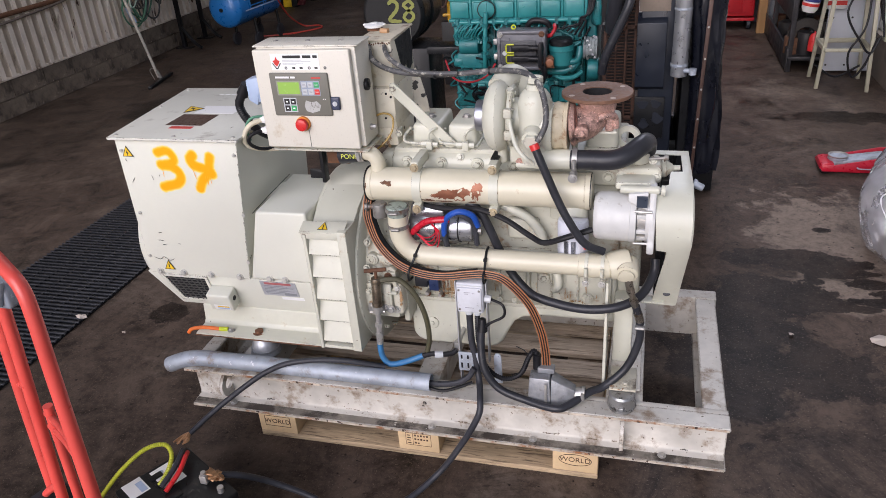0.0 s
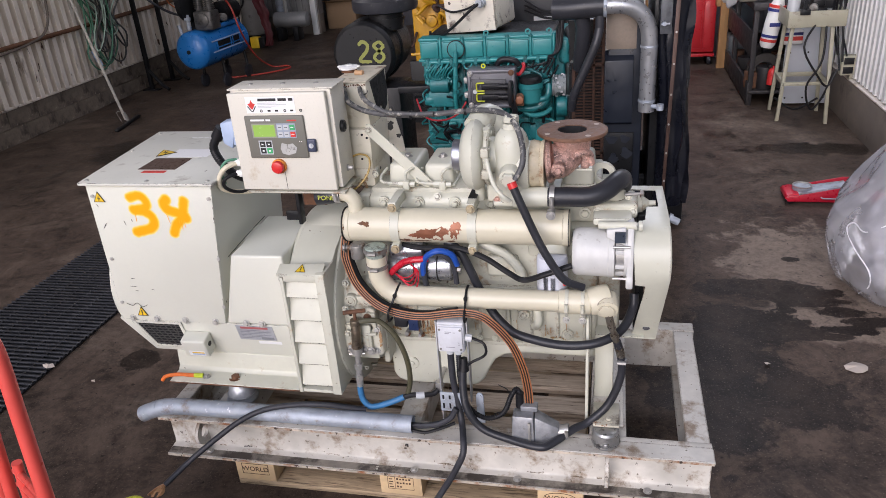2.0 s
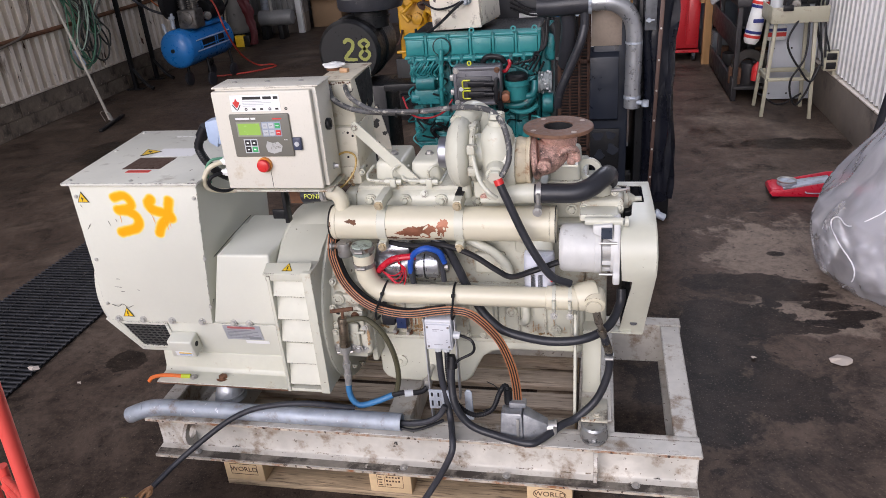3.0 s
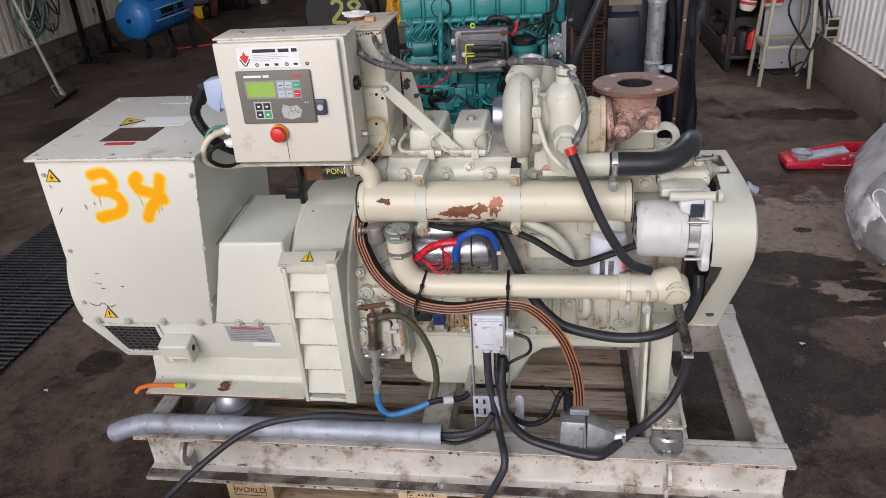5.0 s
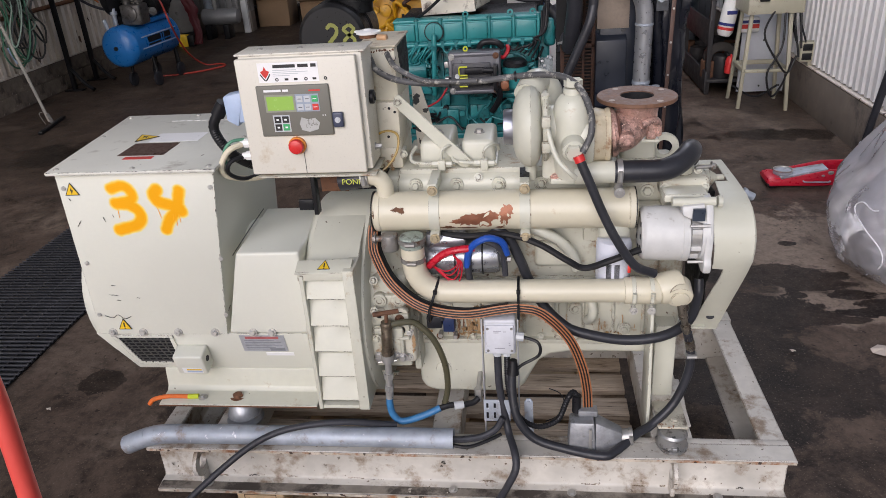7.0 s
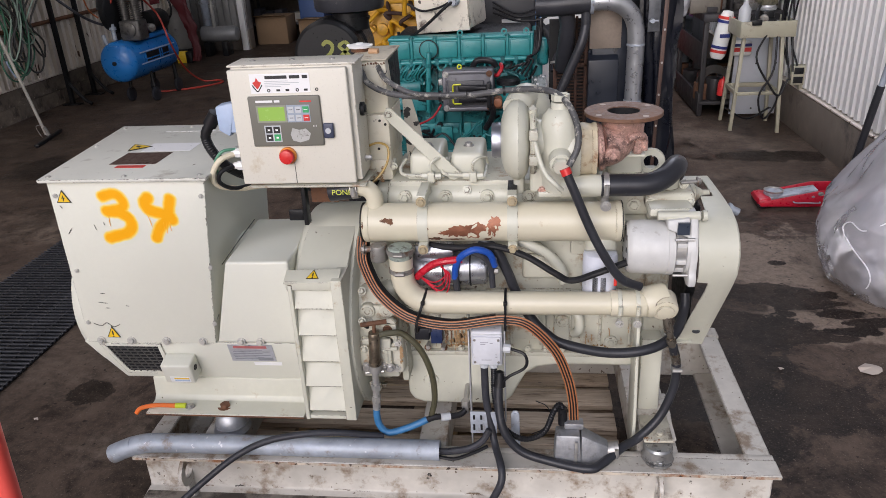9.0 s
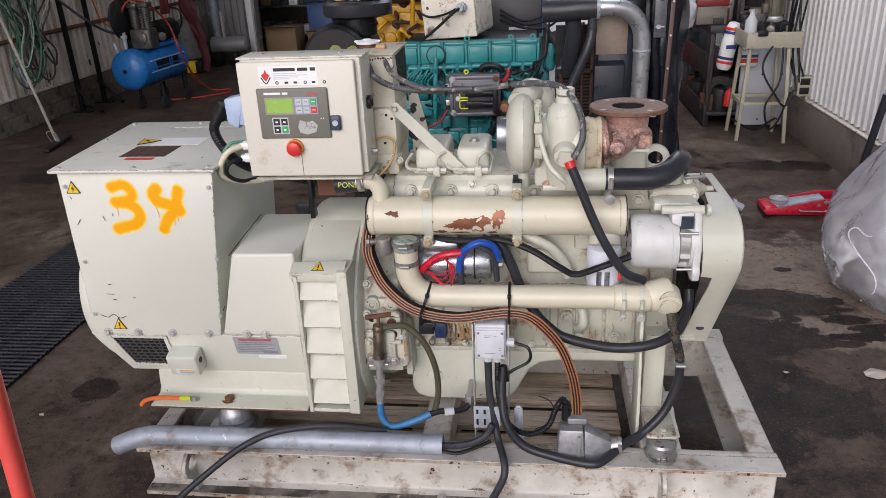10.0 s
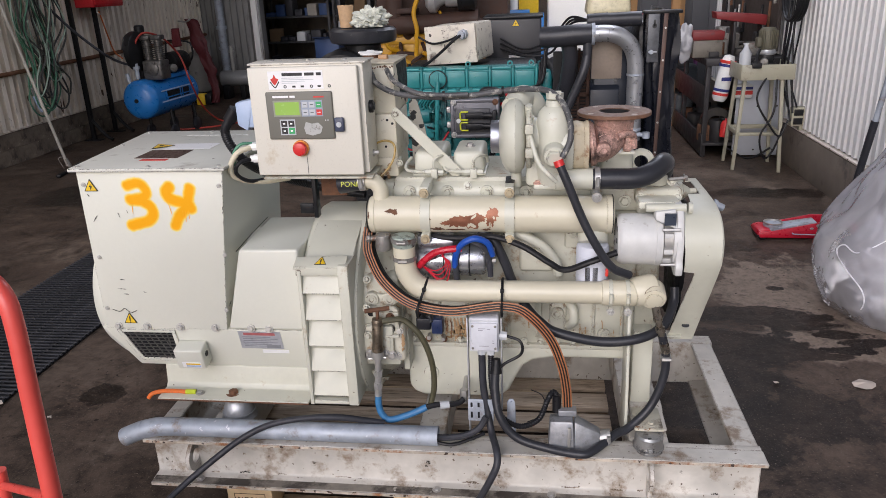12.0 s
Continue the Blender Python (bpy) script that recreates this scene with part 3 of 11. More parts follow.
part("backing", box(XL, -3.95, YB + 0.01, YB + 0.2, 0.3, 4.2, 0), clad_back_dim, wall_back)
part("jamb", box(-4.07, -3.98, YB - 0.05, YB + 0.2, 0, 2.6, 0.004), clad_right, wall_back, "white metal door jamb")
part("lintel", box(-3.95, 2.65, YB, YB + 0.2, 2.6, 4.2, 0), clad_back_dim, wall_back)
store = thing("wall_store", (-1, 12.5, 0), "dark walls of the store room", "wall", kind="structure")
part("rear", box(-5.2, 2.65, 12.5, 12.7, 0, 4.2, 0), concrete, store)
part("side_left", box(-5.2, -5.0, YB + 0.2, 12.5, 0, 4.2, 0), concrete, store)
part("side_right", box(2.5, 2.65, YB, 12.5, 0, 4.2, 0), concrete, store)
# Roof is out of view; its two openings are added for the fill lamps.
ceiling = tagged(part("ceiling", [box(XL - 0.3, -3.9, YF, 12.7, 4.2, 4.35, 0), box(-2.7, 0.3, YF, 12.7, 4.2, 4.35, 0), box(-3.9, -2.7, YF, 1.6, 4.2, 4.35, 0), box(-3.9, -2.7, 7.6, 12.7, 4.2, 4.35, 0), box(1.5, XR + 0.3, YF, 12.7, 4.2, 4.35, 0), box(0.3, 1.5, YF, 1.6, 4.2, 4.35, 0), box(0.3, 1.5, 7.6, 12.7, 4.2, 4.35, 0)], roof_mat), "dark sheet-metal workshop roof, unseen, with two added openings for fill lamps", "ceiling", kind="structure")


# ---- pallet ----
def make_pallet():
    x0, x1, y0, y1 = -0.669, 0.531, -0.44, 0.36
    p = thing("pallet", (-0.07, -0.04, 0), "wooden block pallet with branded blocks under the skid", "pallet")
    for y, w in ((y0, 0.1), ((y0 + y1) / 2 - 0.0725, 0.145), (y1 - 0.1, 0.1)):
        part("bottom_board", box(x0, x1, y, y + w, 0.001, 0.022, 0.002), wood, p)
        for x in (x0, (x0 + x1) / 2 - 0.0725, x1 - 0.145):
            part("block", box(x, x + 0.145, y, y + w, 0.0225, 0.1215, 0.003), wood_block, p)
    for x in (x0, (x0 + x1) / 2 - 0.0725, x1 - 0.145):
        part("stringer_board", box(x, x + 0.145, y0, y1, 0.122, 0.1435, 0.002), wood_dark, p)
    for ya, yb in ((0.272, 0.36), (0.138, 0.232), (0.004, 0.098), (-0.130, -0.036), (-0.264, -0.170), (-0.44, -0.305)):
        part("top_board", box(x0, x1, ya, yb, 0.148, 0.1672, 0.002), wood_dark, p)
    blocks = [o for o in p.children if o.name.startswith("block")]
    for x, word in ((x0 + 0.0725, "WORLD"), (x1 - 0.0725, "WORLD")):
        part("stamp", text_mesh(word, 0.027, Matrix.Translation((x, y0 - 0.0006, 0.072)) @ FRONT, 0.0004), ink, p, "burnt-in word")
    part("stamp_ring", tube([(x1 - 0.0725 + 0.052 * math.cos(a), y0 - 0.0004, 0.072 + 0.023 * math.sin(a)) for a in [2 * math.pi * k / 28 for k in range(29)]], 0.0012, 5, 2), ink, p)
    cx = x0 + 0.0725
    part("stamp_frame", [box(cx - 0.050, cx + 0.050, y0 - 0.0008, y0 + 0.001, z, z + 0.0018, 0) for z in (0.050, 0.094)] + [box(cx + q, cx + q + 0.0018, y0 - 0.0008, y0 + 0.001, 0.050, 0.0955, 0) for q in (-0.050, 0.0482)], ink, p)
    cx = (x0 + x1) / 2
    part("stamp_frame", [box(cx - 0.045, cx + 0.045, y0 - 0.0008, y0 + 0.001, z, z + 0.0012, 0) for z in (0.046, 0.098)] + [box(cx + q, cx + q + 0.0012, y0 - 0.0008, y0 + 0.001, 0.046, 0.099, 0) for q in (-0.045, -0.020, 0.0438)], ink, p)
    bars = [box(cx - 0.040, cx - 0.026 - 0.003 * (k % 2), y0 - 0.0008, y0 + 0.001, 0.053 + k * 0.011, 0.0565 + k * 0.011, 0) for k in range(4)]
    for row, count in ((0.086, 5), (0.070, 5), (0.054, 2)):
        bars += [box(cx - 0.014 + 0.0105 * k, cx - 0.0075 + 0.0105 * k, y0 - 0.0008, y0 + 0.001, row, row + 0.007 - 0.002 * (k % 2), 0) for k in range(count)]
    part("stamp_bars", bars, ink, p)


make_pallet()

# ---- skid ----
TOP = 0.33
SX0, SX1, SY0, SY1 = -0.87, 0.90, -0.50, 0.25


def channel(a0, a1, y_open, y_web, z0, z1, t=0.010, along="x", b=0.003):
    """A rolled channel whose flanges reach from the web to y_open."""
    w = 0.008 if y_web > y_open else -0.008
    pts = [(y_open, z0), (y_web + w, z0), (y_web + w, z1), (y_open, z1), (y_open, z1 - t), (y_web - w * 0.3, z1 - t * 1.5), (y_web, z1 - t * 2.2), (y_web, z0 + t * 2.2), (y_web - w * 0.3, z0 + t * 1.5), (y_open, z0 + t)]
    if along == "x":
        return prism(pts, "x", a0, a1, b, 1)
    return prism(pts, "y", a0, a1, b, 1)


def stroke(pts, w, y, seed, jag=0.0016, fringe=0.0):
    """A brush-like flat stroke in the x-z plane with a ragged edge; fringe adds a misty border."""
    rnd = random.Random(seed)
    line = curve_points([(p[0], 0, p[1]) for p in pts], 10)
    bm = bmesh.new()
    mist = bm.loops.layers.float_color.new("mist") if fringe else None
    n = len(line)
    across = (-1 - fringe / w, -1, 0, 1, 1 + fringe / w) if fringe else (-1, 1)
    rows = []
    for i, p in enumerate(line):
        way = (line[min(i + 1, n - 1)] - line[max(i - 1, 0)]).normalized()
        side = Vector((-way.z, 0, way.x))
        e = min(i, n - 1 - i)
        k = math.sqrt(1 - (1 - min(1, (e + 0.6) / 4)) ** 2)
        row = []
        for a in across:
            q = p + side * (w * a * k + rnd.uniform(-jag, jag) * (a != 0))
            row.append(bm.verts.new((q.x, y, q.z)))
        rows.append(row)
    for i, (r0, r1) in enumerate(zip(rows, rows[1:])):
        for j in range(len(across) - 1):
            f = bm.faces.new((r0[j], r0[j + 1], r1[j + 1], r1[j]))
            if fringe:
                for lp in f.loops:
                    at_end = lp.vert in rows[0] or lp.vert in rows[-1]
                    rim = lp.vert in (r0[0], r1[0], r0[-1], r1[-1])
                    v = 0.0 if rim or at_end else 1.0
                    lp[mist] = (v, v, v, 1)
    bmesh.ops.recalc_face_normals(bm, faces=bm.faces)
    if bm.faces and sum(f.normal.y for f in bm.faces) > 0:
        bmesh.ops.reverse_faces(bm, faces=bm.faces)
    return bm


def make_skid():
    s = thing("skid_frame", (0, -0.12, 0.168), "dirty cream-painted steel channel skid on the pallet", "skid")
    oil = surface("black oily grime", (0.03, 0.024, 0.02), 0.4, grain=40, vary=0.4, blotch=0.4, stain=(0.13, 0.10, 0.07), stain_size=26, stain_from=0.54, bump=0.15)
    ro = random.Random(64)
    smear = surface("brown grime smear", (0.17, 0.125, 0.085), 0.6, grain=60, vary=0.5, blotch=0.4, large=30, stain=(0.42, 0.37, 0.30), stain_size=60, stain_from=0.50, bump=0.1)
    for k in range(26):
        xa = SX0 + 0.03 + ro.random() * 1.70
        length, low = (ro.uniform(0.015, 0.06), True) if k % 2 else (ro.uniform(0.002, 0.010), False)
        z = 0.1845 + ro.uniform(0, 0.004) if low else ro.uniform(0.21, 0.305)
        lean = ro.uniform(-0.002, 0.004) if low else ro.uniform(-0.012, 0.012)
        part("oil_stain", stroke([(xa, z), (xa + length * 0.5, z + lean), (xa + length, z + ro.uniform(-0.002, 0.002))], ro.uniform(0.0008, 0.0026) if low else ro.uniform(0.0006, 0.0020), -0.4576 - 0.00004 * k, 400 + k, 0.0022), oil if k % 3 == 0 else smear, s, "oil grime")
    part("front_rail", channel(SX0, SX1, SY0 - 0.012, -0.455, 0.168, TOP), skid_paint, s)
    part("flange_top", box(SX0 + 0.004, SX1 - 0.004, SY0 - 0.0095, -0.458, 0.1792, 0.181, 0), grime, s, "oil-stained flange face")
    part("rear_rail", channel(SX0, SX1, SY1, 0.20, 0.168, TOP), skid_paint, s)
    part("end_rail", channel(-0.43, 0.19, 0.826, 0.886, 0.169, TOP - 0.001, along="y"), skid_paint, s)
    part("end_rail", channel(-0.43, 0.19, -0.808, -0.857, 0.169, TOP - 0.001, along="y"), skid_paint, s)
    part("worn_edge", box(SX0 + 0.003, SX1 - 0.003, SY0 - 0.0135, SY0 - 0.0125, TOP - 0.0095, TOP - 0.0015, 0), skid_edge, s, "rusty worn flange edge")
    part("worn_edge", box(SX0 + 0.003, SX1 - 0.003, SY0 - 0.0135, SY0 - 0.0125, 0.1695, 0.1785, 0), skid_edge, s, "rusty worn flange edge")
    part("rail_inner_flange", box(SX0 + 0.002, SX1 - 0.002, -0.447, -0.425, TOP - 0.011, TOP - 0.0005, 0.002), skid_paint, s)
    for x0, x1 in ((0.545, 0.655), (-0.06, 0.02), (-0.70, -0.60)):
        part("cross_member", box(x0, x1, -0.446, 0.191, TOP - 0.1, TOP - 0.002, 0.004), skid_paint, s)
    for x in (-0.735, 0.60):
        lug = ring((x - 0.006, -0.475, 0.256), (1, 0, 0), 0.022, 0.045, 0.012, 28)
        part("lifting_lug", [lug, box(x - 0.006, x + 0.006, -0.49, -0.452, 0.18, 0.225, 0.002)], skid_paint, s)
    for x in (-0.72, 0.0, 0.33, 0.72):
        part("flange_bolt", bolt((x, -0.487, 0.1812), (0, 0, 1), 0.009, 0.006), steel, s)
    return s


make_skid()


# ---- generator end ----
def triangle_sign(x, y, z, size, parent, kind="bolt", m=None):
    """A yellow warning triangle with a black rim and mark, on a face that looks to -y (or as m turns it)."""
    m = m or Matrix.Translation((x, y, z))
    h = size * 0.88
    tri = lambda k: [(-size / 2 * k, -h / 3 * k), (size / 2 * k, -h / 3 * k), (0, 2 * h / 3 * k)]
    rim = part("sign_rim", moved(prism(tri(1.0), "y", -0.0012, 0.0, 0), m), black_ink, parent)
    part("sign_face", moved(prism(tri(0.82), "y", -0.0018, -0.0011, 0), m), yellow_sign, parent, "yellow warning triangle")
    k = size / 0.045
    if kind == "bolt":
        mark = [prism([(0.002 * k, 0.011 * k), (-0.005 * k, 0.0), (0.0, 0.001 * k), (-0.002 * k, -0.010 * k), (0.006 * k, 0.003 * k), (0.001 * k, 0.003 * k)], "y", -0.0024, -0.0017, 0)]
    else:
        mark = [box(-0.002 * k, 0.002 * k, -0.0024, -0.0017, -0.004 * k, 0.012 * k, 0), box(-0.002 * k, 0.002 * k, -0.0024, -0.0017, -0.011 * k, -0.007 * k, 0)]
    part("sign_mark", [moved(b, m) for b in mark], black_ink, parent)


def mist_patch(strokes, y, step=0.0016, soft=0.0145):
    """Sprayed strokes as one flat skin whose paint thins out with the distance from each stroke's line."""
    lines = [([p for p in curve_points([(a, 0, c) for a, c in pts], 8)], w) for pts, w in strokes]
    xs = [p.x for ln, w in lines for p in ln]
    zs = [p.z for ln, w in lines for p in ln]
    x0, x1, z0, z1 = min(xs) - 0.03, max(xs) + 0.03, min(zs) - 0.03, max(zs) + 0.03
    nx, nz = int((x1 - x0) / step), int((z1 - z0) / step)
    value = {}
    for i in range(nx + 1):
        for k in range(nz + 1):
            x, z = x0 + i * step, z0 + k * step
            wob = 0.0016 * noise.noise(Vector((x * 70, z * 70, 4)))
            near = max((w + soft / 2 + wob - min(math.hypot(p.x - x, p.z - z) for p in ln)) / soft for ln, w in lines)
            value[i, k] = max(0.0, min(1.0, near))
    bm = bmesh.new()
    mist = bm.loops.layers.float_color.new("mist")
    verts = {}
    for i in range(nx):
        for k in range(nz):
            ring_ = ((i, k), (i + 1, k), (i + 1, k + 1), (i, k + 1))
            if max(value[c] for c in ring_) <= 0.30:
                continue
            for c in ring_:
                if c not in verts:
                    verts[c] = bm.verts.new((x0 + c[0] * step, y, z0 + c[1] * step))
            f = bm.faces.new([verts[c] for c in ring_])
            for lp, c in zip(f.loops, ring_):
                lp[mist] = (value[c], value[c], value[c], 1)
    return bm


def grid_fit(places):
    """Places on the terminal box front, from fractions of its width and height."""
    return [(-0.98 + 0.43 * u, 0.64 + 0.475 * v) for u, v in places]


def make_generator():
    g = thing("generator", (-0.65, -0.15, 0.33), "cream-painted generator with a large terminal box, on the skid", "generator")
    # terminal box
    body = part("terminal_box", hull8([(-0.985, -0.395, 0.635), (-0.61, -0.395, 0.635), (-0.61, 0.11, 0.635), (-1.0, 0.11, 0.635)],
                                      [(-0.982, -0.395, 1.112), (-0.556, -0.395, 1.112), (-0.575, 0.115, 1.112), (-1.03, 0.115, 1.112)], 0.004), cream_box, g)
    lid = part("lid", hull8([(-0.998, -0.408, 1.1125), (-0.545, -0.408, 1.1125), (-0.565, 0.13, 1.1125), (-1.042, 0.13, 1.1125)],
                            [(-0.998, -0.408, 1.122), (-0.545, -0.408, 1.122), (-0.565, 0.13, 1.122), (-1.042, 0.13, 1.122)], 0.003), lid_paint, g, "lid with worn edges")
    for x, y in ((-0.978, -0.385), (-0.77, -0.388), (-0.57, -0.385), (-1.005, -0.10), (-1.02, 0.10), (-0.8, 0.105), (-0.59, 0.10), (-0.565, -0.14)):
        part("screw", bolt((x, y, 1.122), (0, 0, 1), 0.0046, 0.004), bolt_paint, lid)
    part("plate", box(-0.865, -0.735, -0.285, -0.178, 1.1222, 1.1232, 0), brown_plate, lid, "brown plate")
    part("red_strip", box(-0.835, -0.755, -0.316, -0.296, 1.1222, 1.1230, 0), red_foil, lid)
    part("paper_label", box(-0.835, -0.69, -0.165, -0.085, 1.1222, 1.1228, 0), white_foil, lid, "pale paper label")
    triangle_sign(0, 0, 0, 0.07, lid, "bolt", Matrix.Translation((-0.862, -0.125, 1.1232)) @ Matrix.Rotation(radians(-90), 4, "X") @ Matrix.Rotation(radians(-40), 4, "Y"))
    for k in range(9):
        part("stamped_mark", box(-0.86 + k * 0.024, -0.843 + k * 0.024, 0.045, 0.052, 1.1222, 1.1228, 0), white_plastic, lid)
    rc = random.Random(77)
    for k in range(30):
        xa = -0.995 + rc.random() ** (0.8 if k % 2 else 1.3) * 0.445
        part("edge_chip", stroke([(xa, rc.choice((1.1215, 1.1212, 1.1205))), (xa + rc.uniform(0.001, 0.006), 1.1212)], rc.uniform(0.0003, 0.0009), -0.4086, 900 + k, 0.0008), black_paint, lid, "chipped dark edge")
    for k in range(16):
        zc = 0.66 + 0.44 * rc.random()
        xc = -0.61 + 0.054 * (zc - 0.635) / 0.477 - 0.0022
        part("edge_chip", stroke([(xc, zc), (xc + 0.0006, zc + rc.uniform(0.003, 0.010))], rc.uniform(0.0003, 0.0007), -0.3957, 960 + k, 0.0006), black_paint, body, "chipped dark edge")
    # bolts round the front
    for x, z in ((-0.965, 1.075), (-0.572, 1.07), (-0.962, 0.86), (-0.583, 0.87), (-0.97, 0.70), (-0.602, 0.70)):
        part("front_screw", bolt((x, -0.396, z), (0, -1, 0), 0.0042, 0.0035), bolt_paint, body)
    triangle_sign(-0.944, -0.3965, 1.068, 0.040, body)
    triangle_sign(-0.904, -0.3965, 0.665, 0.040, body, "mark")
    # sprayed number
    strokes = (([(-0.838, 1.071), (-0.813, 1.078), (-0.794, 1.073), (-0.785, 1.057), (-0.787, 1.044), (-0.806, 1.036), (-0.834, 1.032)], 0.0085), ([(-0.834, 1.031), (-0.801, 1.026), (-0.779, 1.01), (-0.775, 0.989), (-0.789, 0.971), (-0.817, 0.963), (-0.843, 0.956)], 0.0100),
               ([(-0.716, 1.066), (-0.727, 1.052), (-0.718, 1.034), (-0.694, 1.025), (-0.665, 1.014)], 0.0105), ([(-0.657, 1.062), (-0.667, 1.03), (-0.678, 1.007), (-0.699, 0.983), (-0.714, 0.956)], 0.0095), ([(-0.685, 1.022), (-0.672, 1.018), (-0.662, 1.006)], 0.0105))
    part("sprayed_number", mist_patch([(q, w + 0.0050) for q, w in strokes], -0.3953, soft=0.019), spray_mist, body, "sprayed orange-yellow number 34")
    drips = [[(-0.832, 1.022), (-0.834, 0.99)], [(-0.732, 1.03), (-0.724, 1.015), (-0.719, 0.986)], [(-0.686, 1.0), (-0.688, 0.978)], [(-0.679, 1.0), (-0.681, 0.966)], [(-0.670, 1.0), (-0.670, 0.975)]]
    part("paint_drips", [stroke(q, 0.0010, -0.3961, 20 + i, 0.0003) for i, q in enumerate(drips)], spray, body)
    scr = [[(0.055, 0.69), (0.09, 0.73)], [(0.235, 0.745), (0.245, 0.715)], [(0.30, 0.76), (0.305, 0.74)], [(0.06, 0.12), (0.11, 0.105), (0.15, 0.125), (0.19, 0.10), (0.24, 0.115)],
           [(0.13, 0.26), (0.19, 0.255)], [(0.17, 0.225), (0.2, 0.222)], [(0.31, 0.24), (0.33, 0.236)], [(0.05, 0.86), (0.06, 0.84)], [(0.9, 0.15), (0.92, 0.19)], [(0.16, 0.32), (0.19, 0.318)]]
    part("scratches", [stroke(grid_fit(s), 0.0009, -0.3964, 40 + i, 0.0006) for i, s in enumerate(scr)], black_paint, body)
    # drum behind and below the box
    prof = [(0, 0), (0, 0.17), (0.012, 0.215), (0.05, 0.24), (0.42, 0.24), (0.44, 0.17), (0.66, 0.17), (0.66, 0)]
    part("stator_drum", lathe((-1.048, -0.14, 0.69), (1, 0, 0), prof, 48), cream_box, g)
    low = hull8([(-0.925, -0.352, 0.492), (-0.375, -0.352, 0.492), (-0.375, 0.06, 0.492), (-0.925, 0.06, 0.492)],
                [(-1.005, -0.392, 0.637), (-0.375, -0.392, 0.637), (-0.375, 0.11, 0.637), (-1.005, 0.11, 0.637)], 0.006)
    lower = part("lower_housing", low, cream_box, g)
    tilt = math.atan2(0.04, 0.145)
    face = lambda x, z: (x, -0.392 + (0.637 - z) * 0.04 / 0.145, z)
    for x in (-0.945, -0.855, -0.752, -0.645, -0.536, -0.482):
        part("housing_bolt", bolt((x, -0.396, 0.643), (0, -1, 0.1), 0.0085, 0.008), bolt_paint, lower)
    vent_steel = surface("dull vent steel", (0.16, 0.155, 0.145), 0.5, 0.4, grain=60, vary=0.3, bump=0.1)
    # grille: a frame and bars over a dark recess, leaning with the housing
    R = Matrix.Translation(face(-0.852, 0.572)) @ Matrix.Rotation(tilt, 4, "X")
    slant = lambda z: -0.088 + (0.052 - z) * 0.36
    part("vent_recess", moved(prism([(slant(0.052), 0.052), (0.066, 0.052), (0.066, -0.052), (slant(-0.052), -0.052)], "y", -0.002, 0.0, 0), R), black_paint, lower, "dark vent opening")
    part("vent_frame", [moved(b_, R) for b_ in (prism([(slant(0.052) - 0.014, 0.062), (0.078, 0.062), (0.078, 0.051), (slant(0.051), 0.051)], "y", -0.004, 0.001, 0.001, 1), prism([(slant(-0.051), -0.051), (0.078, -0.051), (0.078, -0.062), (slant(-0.062) - 0.012, -0.062)], "y", -0.004, 0.001, 0.001, 1), prism([(slant(0.06) - 0.014, 0.06), (slant(0.06), 0.06), (slant(-0.06), -0.06), (slant(-0.06) - 0.014, -0.06)], "y", -0.0045, 0.001, 0.001, 1), box(0.066, 0.078, -0.0042, 0.001, -0.06, 0.06, 0.001))], cream_box, lower)
    for k in range(8):
        z = -0.044 + k * 0.0125
        part("vent_bar", moved(box(slant(z), 0.066, -0.0042, -0.0015, z - 0.0011, z + 0.0011, 0), R), vent_steel, lower)
    for k in range(7):
        x0 = -0.074 + k * 0.0205
        part("vent_bar", moved(hull8([(x0 + 0.034, -0.005, -0.052), (x0 + 0.0365, -0.005, -0.052), (x0 + 0.0365, -0.001, -0.052), (x0 + 0.034, -0.001, -0.052)], [(x0, -0.005, 0.052), (x0 + 0.0025, -0.005, 0.052), (x0 + 0.0025, -0.001, 0.052), (x0, -0.001, 0.052)], 0), R) if x0 + 0.034 < 0.064 else moved(box(x0, x0 + 0.0025, -0.005, -0.001, -0.052 + max(0, x0 + 0.034 - 0.064) * 3, 0.052, 0), R), vent_steel, lower)
    B = Matrix.Translation(face(-0.725, 0.565)) @ Matrix.Rotation(tilt, 4, "X")
    small = part("outlet_box", moved(box(-0.048, 0.04, -0.05, 0.0, -0.042, 0.03, 0.006, 3), B), cream_box, lower, "small cream outlet box")
    part("outlet_label", moved(box(-0.03, 0.028, -0.0508, -0.0495, -0.034, -0.014, 0), B), white_foil, small)
    part("outlet_stripe", moved(box(-0.018, 0.026, -0.0514, -0.0505, -0.031, -0.025, 0), B), plug_blue, small)
    part("outlet_stripe", moved(box(-0.018, 0.026, -0.0514, -0.0505, -0.023, -0.018, 0), B), yellow_sign, small)
    part("outlet_hole", moved(cyl((0.0395, -0.025, 0.0), (0.0412, -0.025, 0.0), 0.009, n=16), B), black_paint, small)
    P = Matrix.Translation(face(-0.515, 0.597)) @ Matrix.Rotation(tilt, 4, "X")
    plate = part("rating_plate", moved(box(-0.066, 0.062, -0.002, 0.0, -0.03, 0.035, 0), P), plate_metal, lower, "grey metal rating plate")
    part("maker_mark", moved(box(-0.05, 0.045, -0.0028, -0.0019, 0.022, 0.031, 0), P), surface("faded red print", (0.45, 0.13, 0.13), 0.5, bump=0), plate)
    part("plate_lines", [moved(box(-0.055, 0.03 + 0.02 * (k % 2), -0.0026, -0.0019, 0.014 - k * 0.007, 0.0162 - k * 0.007, 0), P) for k in range(6)] + [moved(box(0.012, 0.055, -0.0027, -0.0019, -0.026, -0.015, 0), P)], surface("faded grey print", (0.24, 0.25, 0.27), 0.5, bump=0), plate)
